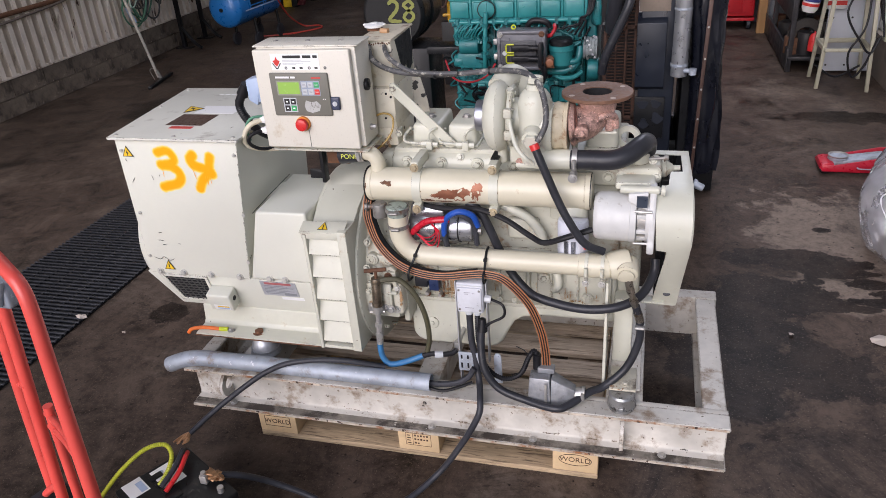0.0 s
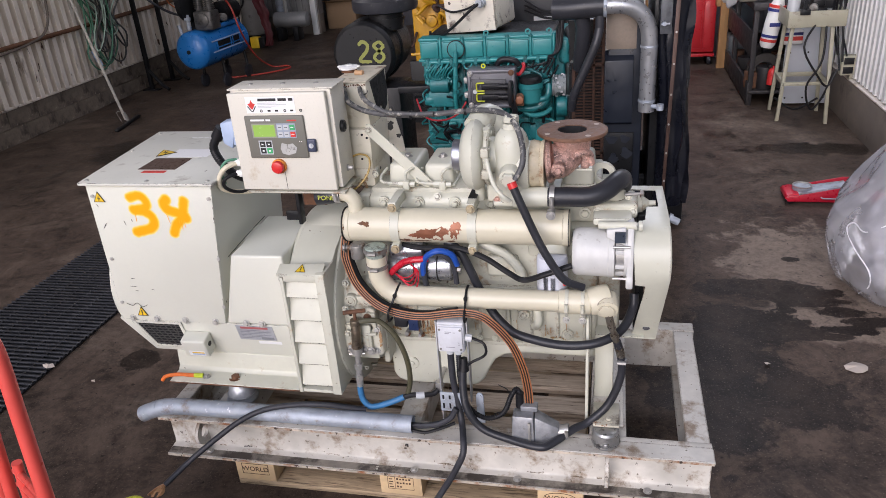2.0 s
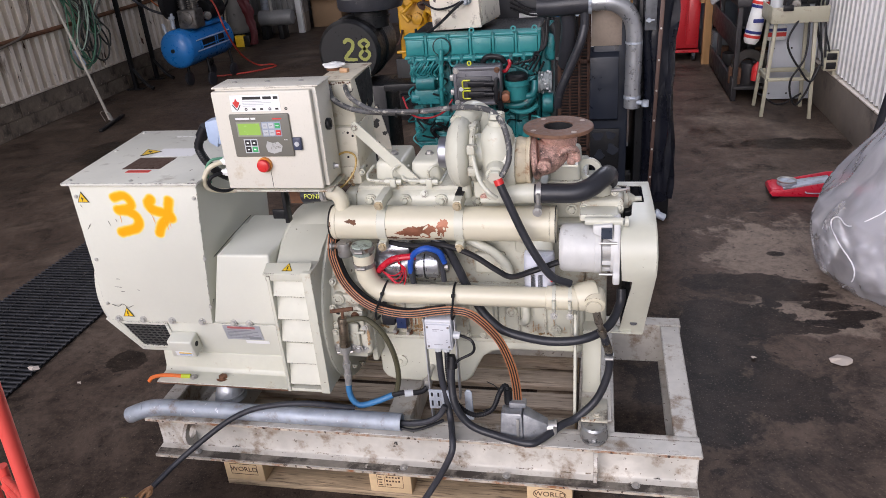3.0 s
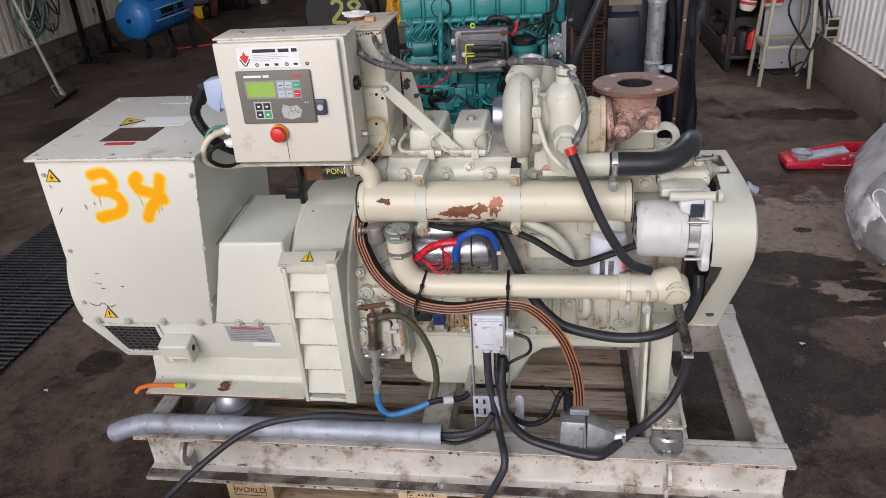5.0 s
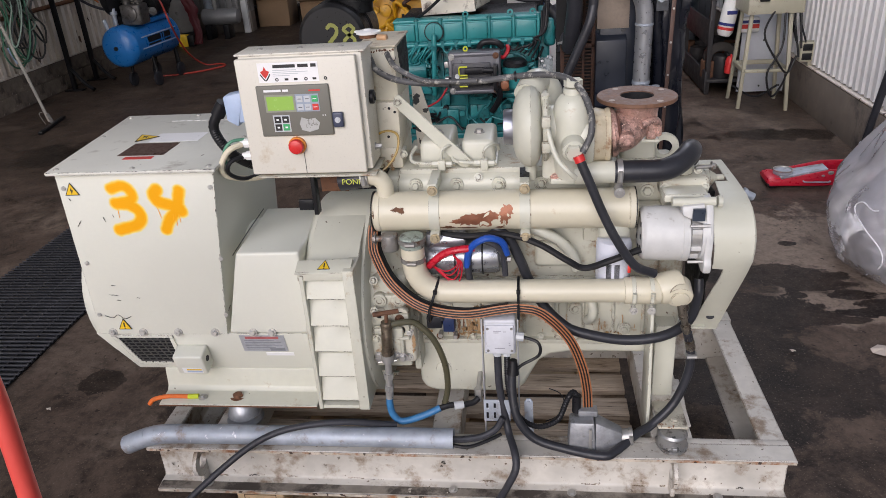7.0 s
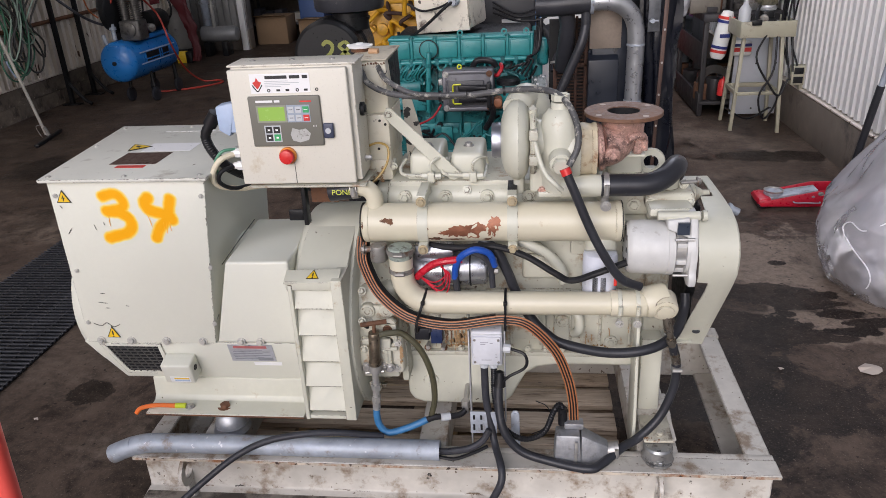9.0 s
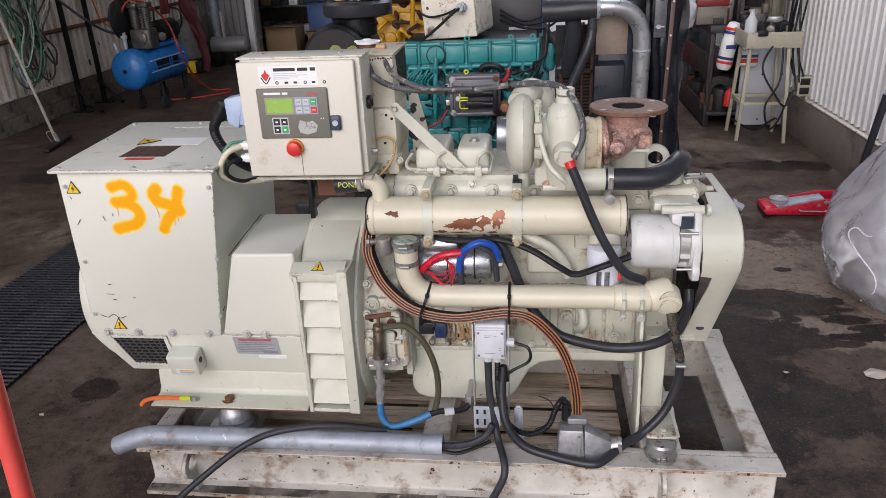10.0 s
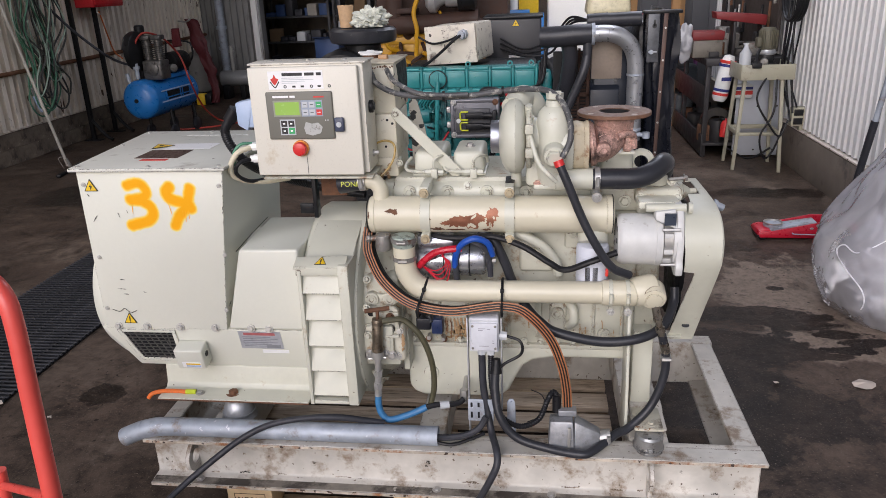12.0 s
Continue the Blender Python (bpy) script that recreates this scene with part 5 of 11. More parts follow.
    part("housing_foot", [box(-0.21, -0.10, -0.395, -0.33, 0.535, 0.635, 0.006), box(-0.195, -0.115, -0.410, -0.39, 0.56, 0.665, 0.006), box(-0.10, -0.08, -0.36, -0.26, 0.50, 0.65, 0.006)], cream_worn, fh)
    for x in (-0.187, -0.122):
        part("foot_bolt", [bolt((x, -0.410, 0.575), (0, -1, 0), 0.010, 0.008)], steel, fh)
        part("foot_bolt", [bolt((x, -0.40, 0.655), (0, -1, 0), 0.009, 0.007)], cream_worn, fh)
    # manifold cover along the head
    mc = part("manifold", [prism([(-0.205, 1.048), (-0.235, 1.045), (-0.262, 1.028), (-0.268, 1.012), (-0.268, 0.958), (-0.12, 0.958), (-0.12, 1.048)], "x", -0.12, 0.43, 0.008, 3), box(-0.155, -0.115, -0.262, -0.15, 0.97, 1.04, 0.012, 3)], cream, e)
    for x in (-0.072, 0.035, 0.145, 0.253):
        part("manifold_bolt", [bolt((x, -0.2705, 1.014), (0, -1, 0), 0.010, 0.010), cyl((x, -0.262, 1.014), (x, -0.2708, 1.014), 0.0185, n=24)], cream, mc)
    part("manifold_stud", bolt((0.092, -0.262, 1.031), (0, -1, 0.5), 0.008, 0.006), cream, mc)
    part("head", [box(-0.115, 0.565, -0.245, 0.02, 0.95, 1.052, 0.006), box(0.40, 0.56, -0.26, -0.2, 0.955, 1.04, 0.01, 3)], cream_worn, e)
    for x, z in ((0.521, 0.985), (0.521, 0.93), (0.505, 1.03)):
        part("head_bolt", [bolt((x, -0.262, z), (0, -1, 0), 0.012, 0.010)], cream, e)
    # rocker covers
    for x0 in (-0.063, 0.047, 0.30, 0.455):
        rc = part("rocker_cover", [hull8([(x0, -0.225, 1.052), (x0 + 0.09, -0.225, 1.052), (x0 + 0.09, -0.05, 1.052), (x0, -0.05, 1.052)],
                                         [(x0 + 0.003, -0.22, 1.118), (x0 + 0.087, -0.22, 1.118), (x0 + 0.087, -0.055, 1.118), (x0 + 0.003, -0.055, 1.118)], 0.012, 3), box(x0 - 0.004, x0 + 0.094, -0.229, -0.046, 1.050, 1.058, 0.002)], cream, e)
        part("cover_nut", [bolt((x0 + 0.045, -0.15, 1.118), (0, 0, 1), 0.010, 0.010)], steel, rc)
    for x0 in (-0.063, 0.047):
        part("fuel_line", tube([(x0 - 0.012, -0.19, 1.095), (x0 - 0.022, -0.225, 1.082), (x0 - 0.012, -0.25, 1.072), (x0 + 0.03, -0.252, 1.068), (x0 + 0.06, -0.252, 1.067)], 0.0045, 8), cream, e)
        part("injector_fitting", [cyl((x0 + 0.035, -0.252, 1.067), (x0 + 0.052, -0.252, 1.067), 0.0085, n=6), box(x0 + 0.052, x0 + 0.072, -0.262, -0.24, 1.05, 1.078, 0.004), cyl((x0 + 0.072, -0.252, 1.066), (x0 + 0.088, -0.252, 1.066), 0.0085, n=6)], cream, e)
        part("return_line", tube([(x0 + 0.06, -0.25, 1.075), (x0 + 0.063, -0.252, 1.10), (x0 + 0.078, -0.245, 1.112), (x0 + 0.094, -0.22, 1.105), (x0 + 0.098, -0.2, 1.085)], 0.004, 8), cream, e)
    # oil cooler / heat exchanger tube and its straps
    hx = part("heat_exchanger", [lathe((-0.176, -0.335, 0.971), (1, 0, 0), [(0, 0), (0.002, 0.044), (0.008, 0.050), (0.014, 0.0515), (0.022, 0.0515), (0.024, 0.050), (0.640, 0.050), (0.642, 0.0515), (0.655, 0.0515), (0.660, 0.047), (0.662, 0)], 48), tube([(-0.140, -0.335, 1.01), (-0.140, -0.333, 1.04), (-0.155, -0.333, 1.062), (-0.178, -0.333, 1.066)], 0.022, 16, 5)], cream_warm, e)
    # Black end rings paint the joint line together with the cap's shadow.
    for x in (-0.1735, 0.4795):
        part("gasket", ring((x, -0.335, 0.971), (1, 0, 0), 0.046, 0.0522, 0.0022, 48), black_paint, hx, "dark joint and shadow line")
    rnd = random.Random(5)

    def flake(cx, ca, rx, ra, seed):
        """A patch of bare copper on the tube, ragged at the rim."""
        rr = random.Random(seed)
        bm = bmesh.new()
        rim = []
        for k in range(30):
            a = 2 * math.pi * k / 30
            q = 1 + rr.uniform(-0.35, 0.3)
            u, w = cx + rx * q * math.cos(a), ca + ra * q * math.sin(a)
            rim.append(bm.verts.new((u, -0.335 - 0.0507 * math.cos(w), 0.971 + 0.0507 * math.sin(w))))
        mid = bm.verts.new((cx, -0.335 - 0.0509 * math.cos(ca), 0.971 + 0.0509 * math.sin(ca)))
        for k in range(30):
            bm.faces.new((mid, rim[k], rim[(k + 1) % 30]))
        bmesh.ops.recalc_face_normals(bm, faces=bm.faces)
        return bm
    copper = surface("bare copper", (0.31, 0.125, 0.07), 0.5, 0.4, grain=60, vary=0.3, blotch=0.35, large=25, bump=0.1)
    for i, (cx, ca, rx, ra) in enumerate(((0.07, -0.15, 0.030, 0.30), (0.105, -0.1, 0.035, 0.42), (0.135, 0.05, 0.014, 0.2), (0.168, 0.32, 0.016, 0.35), (0.160, -0.05, 0.010, 0.4), (0.045, -0.22, 0.018, 0.12))):
        part("bare_patch", flake(cx, ca, rx, ra, 70 + i), copper, hx, "bare copper where paint flaked off")
    for i, (cx, ca, rx, ra) in enumerate(((-0.108, 0.45, 0.012, 0.12), (-0.095, 0.40, 0.008, 0.15), (-0.163, 0.2, 0.006, 0.2), (-0.006, 0.02, 0.007, 0.1), (0.02, -0.62, 0.02, 0.12), (0.065, -0.66, 0.025, 0.08), (0.15, -0.66, 0.012, 0.1), (0.222, 0.1, 0.005, 0.08))):
        part("dark_patch", flake(cx, ca, rx, ra, 90 + i), rust, hx)
    for x in (-0.014, 0.212):
        st = part("strap", [lathe((x - 0.013, -0.335, 0.971), (1, 0, 0), [(0, 0.050), (0, 0.0525), (0.026, 0.0525), (0.026, 0.050)], 48), box(x - 0.012, x + 0.012, -0.378, -0.27, 1.028, 1.058, 0.003), box(x - 0.012, x + 0.012, -0.388, -0.35, 0.905, 0.930, 0.003)], cream, e)
        part("strap_bolt", [bolt((x, -0.379, 1.042), (0, -1, 0), 0.009, 0.008), bolt((x, -0.389, 0.917), (0, -1, 0), 0.009, 0.008)], surface("brass-tinted bolt", (0.5, 0.42, 0.28), 0.45, 0.5, bump=0.05), st)
    part("strap_pad", box(0.200, 0.224, -0.34, -0.275, 1.058, 1.0605, 0), black_paint, e)
    # inlet hose at the left
    part("inlet_hose", [cyl((-0.182, -0.333, 1.066), (-0.255, -0.333, 1.055), 0.0255, n=24, b=0.002)], rubber, e, "black printed rubber hose")
    part("hose_print", text_mesh("PONF", 0.020, Matrix.Translation((-0.217, -0.360, 1.062)) @ FRONT, 0.0003), surface("yellow print", (0.6, 0.65, 0.1), 0.5, bump=0), e)
    part("hose_clamp", clamp_ring((-0.187, -0.333, 1.0655), (1, 0, 0.1), 0.026, 0.018), steel, e)
    # lower coolant pipe
    pipe = part("coolant_pipe", [tube([(-0.071, -0.40, 0.905), (-0.071, -0.40, 0.862), (-0.066, -0.40, 0.825), (-0.045, -0.40, 0.792), (-0.010, -0.40, 0.775), (0.05, -0.40, 0.772), (0.25, -0.40, 0.772), (0.46, -0.40, 0.772)], 0.030, 24, 5)], cream_warm, e)
    part("pipe_joint", cyl((0.455, -0.40, 0.772), (0.545, -0.40, 0.772), 0.034, n=28, b=0.004), cream_warm, e)
    part("pipe_elbow", [cyl((0.535, -0.40, 0.772), (0.60, -0.385, 0.785), 0.040, n=28, b=0.012), cyl((0.588, -0.43, 0.765), (0.588, -0.38, 0.78), 0.033, n=28, b=0.006), cyl((0.588, -0.436, 0.763), (0.588, -0.43, 0.765), 0.022, n=24, b=0.002)], cream_warm, e)
    part("pipe_nipple", cyl((-0.071, -0.40, 0.90), (-0.071, -0.40, 0.932), 0.031, n=28, b=0.004), surface("verdigris metal", (0.36, 0.42, 0.37), 0.6, 0.3, grain=60, vary=0.4, stain=(0.07, 0.06, 0.05), stain_size=40, stain_from=0.52, bump=0.2), e)
    for z, r in ((0.868, 0.0305), (0.921, 0.0335)):
        part("pipe_clamp", clamp_ring((-0.071, -0.40, z), (0, 0, 1), r, 0.012), worn_steel, e)
    for x in (0.478, 0.522):
        part("pipe_clamp", clamp_ring((x, -0.40, 0.772), (1, 0, 0), 0.0345, 0.010), cream, e)
        part("clamp_bolt", [box(x - 0.005, x + 0.005, -0.432, -0.414, 0.722, 0.742, 0.002), bolt((x, -0.432, 0.731), (0, -1, 0), 0.0075, 0.006)], bolt_paint, e)
    for x, lean, low in ((-0.012, -0.018, 0.722), (0.193, 0.0, 0.730)):
        part("cable_tie", [tube([(x, -0.385, 0.804), (x, -0.412, 0.8035), (x + lean * 0.3, -0.431, 0.788), (x + lean * 0.7, -0.447, 0.767), (x + lean, -0.470, 0.752), (x + lean * 1.1, -0.468, low), (x + lean, -0.44, low - 0.006)], 0.0036, 6), box(x + lean * 0.3 - 0.005, x + lean * 0.3 + 0.005, -0.439, -0.429, 0.783, 0.792, 0.001)], black_paint, e)
    part("sender", [cyl((-0.13, -0.385, 0.93), (-0.13, -0.385, 0.885), 0.022, n=20, b=0.004), cyl((-0.165, -0.39, 0.918), (-0.118, -0.395, 0.925), 0.008, n=12), bolt((-0.165, -0.39, 0.918), (-1, 0, 0), 0.010, 0.010)], worn_steel, e, "metal sender")
    # casting behind the hand pump
    cst = part("pump_casting", [box(-0.208, -0.085, -0.396, -0.30, 0.545, 0.662, 0.014, 3), box(-0.196, -0.10, -0.380, -0.30, 0.655, 0.70, 0.012, 3), cyl((-0.178, -0.375, 0.697), (-0.178, -0.394, 0.697), 0.021, n=24, b=0.003), cyl((-0.120, -0.375, 0.697), (-0.120, -0.394, 0.697), 0.021, n=24, b=0.003)], grime_cream_light, e, "stained cream pump casting")
    for x in (-0.178, -0.120):
        part("casting_hole", cyl((x, -0.3945, 0.697), (x, -0.3952, 0.697), 0.0095, n=18), black_paint, cst)
    for x, z in ((-0.190, 0.566), (-0.108, 0.566), (-0.100, 0.645)):
        part("casting_bolt", bolt((x, -0.396, z), (0, -1, 0), 0.0085, 0.007), bolt_paint, cst)
    part("casting_rust", stroke([(-0.094, 0.655), (-0.090, 0.62), (-0.093, 0.58)], 0.0035, -0.3966, 861, 0.003), rust_run, cst, "rust run")
    # starter motor with its leads
    sm = part("starter_motor", [cyl((-0.05, -0.335, 0.838), (0.145, -0.335, 0.845), 0.047, n=36, b=0.006), cyl((0.145, -0.335, 0.845), (0.165, -0.335, 0.846), 0.030, n=24, b=0.004), cyl((-0.04, -0.345, 0.895), (0.06, -0.345, 0.897), 0.026, n=24, b=0.004)], surface("silver starter casing", (0.42, 0.43, 0.46), 0.31, 0.85, grain=40, vary=0.2, blotch=0.3, bump=0.05), e, "grey metal starter motor")
    for x in (0.03, 0.10):
        part("band", ring((x, -0.335, 0.842), (1, 0, 0), 0.045, 0.0485, 0.004, 36), black_paint, sm)
    part("terminal", [cyl((0.150, -0.37, 0.885), (0.165, -0.385, 0.885), 0.010, n=12), cyl((0.155, -0.385, 0.855), (0.175, -0.385, 0.855), 0.008, n=6)], worn_steel, sm)
    crimson = surface("crimson insulation", (0.50, 0.012, 0.03), 0.3, bump=0.02)
    part("red_lead", tube([(-0.035, -0.385, 0.838), (-0.018, -0.395, 0.858), (0.012, -0.40, 0.882), (0.045, -0.405, 0.893), (0.085, -0.40, 0.895)], 0.0095, 10), crimson, e, "red starter lead")
    part("red_wires", [tube([(-0.03, -0.383, 0.84), (0.01 + 0.008 * k, -0.40, 0.83 - 0.012 * k), (0.04 + 0.004 * k, -0.40, 0.85), (0.03, -0.40, 0.885 - 0.004 * k)], 0.0018, 6) for k in range(4)], crimson, e)
    part("blue_lead", tube([(0.064, -0.39, 0.838), (0.067, -0.397, 0.870), (0.078, -0.405, 0.898), (0.095, -0.412, 0.917), (0.124, -0.412, 0.927), (0.155, -0.402, 0.910), (0.166, -0.39, 0.872)], 0.0088, 10), surface("blue sleeve", (0.012, 0.075, 0.38), 0.4, bump=0.03), e, "blue sleeved lead")
    part("dark_lead", [tube([(0.070, -0.39, 0.878), (0.066, -0.39, 0.85), (0.068, -0.385, 0.80), (0.075, -0.36, 0.76)], 0.009, 10), tube([(0.11, -0.40, 0.915), (0.14, -0.40, 0.90), (0.156, -0.39, 0.87), (0.160, -0.385, 0.81)], 0.008, 10)], cable_grey, e)
    # harness to the charging alternator
    part("harness", tube([(-0.03, -0.345, 0.915), (0.02, -0.36, 0.914), (0.077, -0.37, 0.914), (0.165, -0.38, 0.922), (0.245, -0.39, 0.899), (0.316, -0.40, 0.857), (0.359, -0.40, 0.836), (0.421, -0.41, 0.862), (0.491, -0.40, 0.886)], 0.0085, 10), cable_black, e, "taped black harness")
    part("harness_branch", tube([(0.13, -0.35, 0.93), (0.17, -0.36, 0.90), (0.20, -0.36, 0.835), (0.215, -0.355, 0.79), (0.255, -0.365, 0.712), (0.30, -0.385, 0.67), (0.345, -0.4, 0.65), (0.459, -0.405, 0.629), (0.56, -0.40, 0.638), (0.629, -0.36, 0.66), (0.662, -0.30, 0.70), (0.665, -0.28, 0.74)], 0.0132, 14), rubber, e, "long black hose along the block")
    part("breather_pipe", tube([(0.225, -0.325, 0.915), (0.262, -0.33, 0.90), (0.30, -0.325, 0.875), (0.335, -0.32, 0.83), (0.345, -0.315, 0.79)], 0.014, 14), cream, e)
    # oil filter
    fl = part("oil_filter", lathe((0.433, -0.345, 0.775), (0, 0, 1), [(0, 0), (0, 0.036), (0.006, 0.043), (0.012, 0.044), (0.105, 0.044), (0.115, 0.041), (0.118, 0.036), (0.118, 0)], 36), surface("bluish white enamel", (0.60, 0.62, 0.69), 0.35, grain=60, vary=0.03, blotch=0.06, stain=(0.40, 0.38, 0.35), stain_size=20, stain_from=0.66, bump=0.01), e, "bluish white oil filter")
    part("filter_head", cyl((0.433, -0.345, 0.893), (0.433, -0.32, 0.94), 0.04, n=28, b=0.004), cream, e)
    part("bar_code", [box(0.412 + k * 0.0022, 0.4132 + k * 0.0022, -0.3895, -0.386, 0.795, 0.838, 0) for k in range(6)] + [box(0.432 + k * 0.0022, 0.4332 + k * 0.0022, -0.3905, -0.387, 0.80, 0.838, 0) for k in range(6)], black_ink, fl)
    part("red_mark", box(0.466, 0.474, -0.376, -0.368, 0.808, 0.83, 0.002), red_foil, fl)
    # charging alternator
    alt_paint = surface("greyish white alternator paint", (0.60, 0.60, 0.585), 0.42, grain=40, vary=0.05, blotch=0.15, large=14, stain=(0.30, 0.28, 0.25), stain_size=22, stain_from=0.62, bump=0.06)
    al = part("charging_alternator", [lathe((0.492, -0.352, 0.908), (1, 0, 0), [(0, 0), (0, 0.057), (0.006, 0.064), (0.014, 0.067), (0.095, 0.069), (0.097, 0.0705), (0.112, 0.0705), (0.114, 0.067), (0.118, 0.0)], 44)], alt_paint, e, "white charging alternator")
    part("stator", lathe((0.608, -0.352, 0.915), (1, 0, 0), [(0, 0), (0, 0.060), (0.028, 0.060), (0.028, 0)], 40), steel, al)
    part("drive_end", [lathe((0.630, -0.352, 0.915), (1, 0, 0), [(0, 0), (0, 0.074), (0.018, 0.076), (0.024, 0.070), (0.024, 0)], 40), prism([(-0.405, 0.985), (-0.385, 1.008), (-0.345, 1.01), (-0.30, 0.98), (-0.29, 0.9), (-0.34, 0.84), (-0.40, 0.825), (-0.428, 0.832), (-0.432, 0.855), (-0.425, 0.87), (-0.43, 0.92)], "x", 0.636, 0.655, 0.005), hull8([(0.582, -0.41, 0.978), (0.634, -0.415, 0.955), (0.634, -0.36, 0.955), (0.582, -0.37, 0.978)], [(0.582, -0.405, 0.998), (0.634, -0.405, 1.004), (0.634, -0.36, 1.004), (0.582, -0.37, 0.998)], 0.004)], alt_paint, al)
    part("name_tag", box(0.604, 0.632, -0.4175, -0.411, 0.966, 0.996, 0), surface("blue-black tag", (0.03, 0.04, 0.06), 0.4, bump=0), al)
    for a in range(6):
        t = radians(120 + a * 40)
        part("fin", box(0.607, 0.636, -0.352 + 0.064 * math.cos(t) - 0.004, -0.352 + 0.064 * math.cos(t) + 0.004, 0.915 + 0.064 * math.sin(t) - 0.006, 0.915 + 0.064 * math.sin(t) + 0.006, 0.001), alt_paint, al)
    part("through_bolt", [cyl((0.60, -0.418, 0.86), (0.645, -0.418, 0.86), 0.004, n=8), cyl((0.60, -0.42, 0.955), (0.645, -0.42, 0.955), 0.004, n=8)], steel, al)
    part("vent_slots", [box(0.4905, 0.4925, -0.352 + (0.03 + 0.012 * (k % 2)) * math.cos(k * 0.8) - 0.004, -0.352 + (0.03 + 0.012 * (k % 2)) * math.cos(k * 0.8) + 0.004, 0.915 + 0.045 * math.sin(k * 0.8) - 0.006, 0.915 + 0.045 * math.sin(k * 0.8) + 0.006, 0) for k in range(8)], black_paint, al)
    part("swivel", [cyl((0.56, -0.385, 1.003), (0.66, -0.385, 1.003), 0.011, n=14), box(0.545, 0.65, -0.36, -0.26, 0.99, 1.012, 0.006), cyl((0.665, -0.385, 1.003), (0.675, -0.385, 1.003), 0.014, n=14)], cream, e)
    # water pump housing under the long hose
    wp = part("water_pump", [box(0.545, 0.665, -0.30, -0.20, 0.985, 1.03, 0.01, 3), cyl((0.60, -0.25, 1.03), (0.60, -0.25, 1.06), 0.032, n=24, b=0.004), lathe((0.632, -0.222, 0.998), (1, 0, 0.06), [(0, 0), (0, 0.036), (0.004, 0.038), (0.022, 0.038), (0.028, 0.034), (0.032, 0.027), (0.046, 0.026), (0.050, 0.020), (0.062, 0.012), (0.066, 0.008), (0.084, 0.007), (0.084, 0)], 32)], cream_worn, e)
    for x, y, z in ((0.556, -0.301, 1.008), (0.652, -0.301, 1.008), (0.60, -0.3, 1.0), (0.57, -0.26, 1.04), (0.64, -0.27, 1.042)):
        part("pump_bolt", bolt((x, y, z), (0, -1, 0.2), 0.008, 0.007), cream, wp)
    part("pump_stud", [cyl((0.63, -0.28, 1.05), (0.68, -0.275, 1.052), 0.005, n=8), bolt((0.67, -0.275, 1.052), (1, 0, 0), 0.008, 0.01)], worn_steel, wp)
    # upper black hose
    part("outlet_pipe", [cyl((0.33, -0.36, 1.072), (0.43, -0.36, 1.074), 0.027, n=24, b=0.002), box(0.355, 0.40, -0.36, -0.25, 1.045, 1.075, 0.008)], cream, e)
    part("upper_hose", tube([(0.425, -0.362, 1.074), (0.48, -0.362, 1.074), (0.535, -0.360, 1.075), (0.575, -0.345, 1.085), (0.605, -0.31, 1.098), (0.620, -0.262, 1.09), (0.622, -0.23, 1.06)], 0.0268, 24, 6), rubber, e, "thick black coolant hose")
    part("upper_clamp", clamp_ring((0.437, -0.362, 1.074), (1, 0, 0), 0.0295, 0.013), steel, e)
    part("clamp_screw", [cyl((0.435, -0.375, 1.04), (0.435, -0.40, 1.035), 0.011, n=14), bolt((0.435, -0.40, 1.035), (0, -1, 0), 0.009, 0.006)], steel, e)
    # lifting eye, bracket behind the flange
    part("lifting_eye", [ring((0.57, -0.185, 1.078), (-0.2, -1, 0), 0.019, 0.036, 0.012, 28), box(0.545, 0.595, -0.19, -0.17, 1.03, 1.055, 0.003)], cream, e)
    part("elbow_bracket", [box(0.42, 0.54, -0.28, -0.20, 1.118, 1.125, 0.002), box(0.42, 0.43, -0.28, -0.20, 1.05, 1.12, 0.002)], cream, e)
    # belt guard: a bent sheet that passes in front of the belts
    rows = [(-0.088, 1.003, 0.636, 0.741), (-0.118, 1.003, 0.636, 0.742), (-0.120, 1.003, 0.719, 0.742), (-0.242, 1.000, 0.722, 0.746), (-0.244, 1.000, 0.690, 0.746), (-0.325, 0.995, 0.684, 0.749), (-0.345, 0.991, 0.655, 0.749), (-0.378, 0.982, 0.655, 0.750), (-0.402, 0.966, 0.655, 0.751), (-0.418, 0.945, 0.655, 0.752),
            (-0.427, 0.920, 0.656, 0.753), (-0.429, 0.890, 0.658, 0.753), (-0.424, 0.862, 0.660, 0.752), (-0.412, 0.838, 0.661, 0.750), (-0.410, 0.834, 0.689, 0.750), (-0.392, 0.802, 0.687, 0.748), (-0.320, 0.690, 0.675, 0.742), (-0.248, 0.578, 0.664, 0.737), (-0.243, 0.564, 0.663, 0.736)]
    bm = bmesh.new()
    grid = []
    for y, z, a, b_ in rows:
        w = [(a, y, z), ((a + b_) / 2, y, z), (b_ - 0.004, y, z), (b_, y + 0.004, z - 0.002), (b_, y + 0.016, z - 0.006)]
        grid.append([bm.verts.new(c) for c in w])
    for r0, r1 in zip(grid, grid[1:]):
        for k in range(4):
            bm.faces.new((r0[k], r0[k + 1], r1[k + 1], r1[k]))
    bmesh.ops.recalc_face_normals(bm, faces=bm.faces)
    bmesh.ops.solidify(bm, geom=bm.faces[:], thickness=0.003)
    bg = part("belt_guard", bm, cream, e, "cream sheet-metal belt guard")
    part("guard_foot", [box(0.632, 0.700, -0.262, -0.225, 0.574, 0.580, 0.002), box(0.668, 0.735, -0.242, -0.225, 0.560, 0.566, 0.002)], cream, bg)
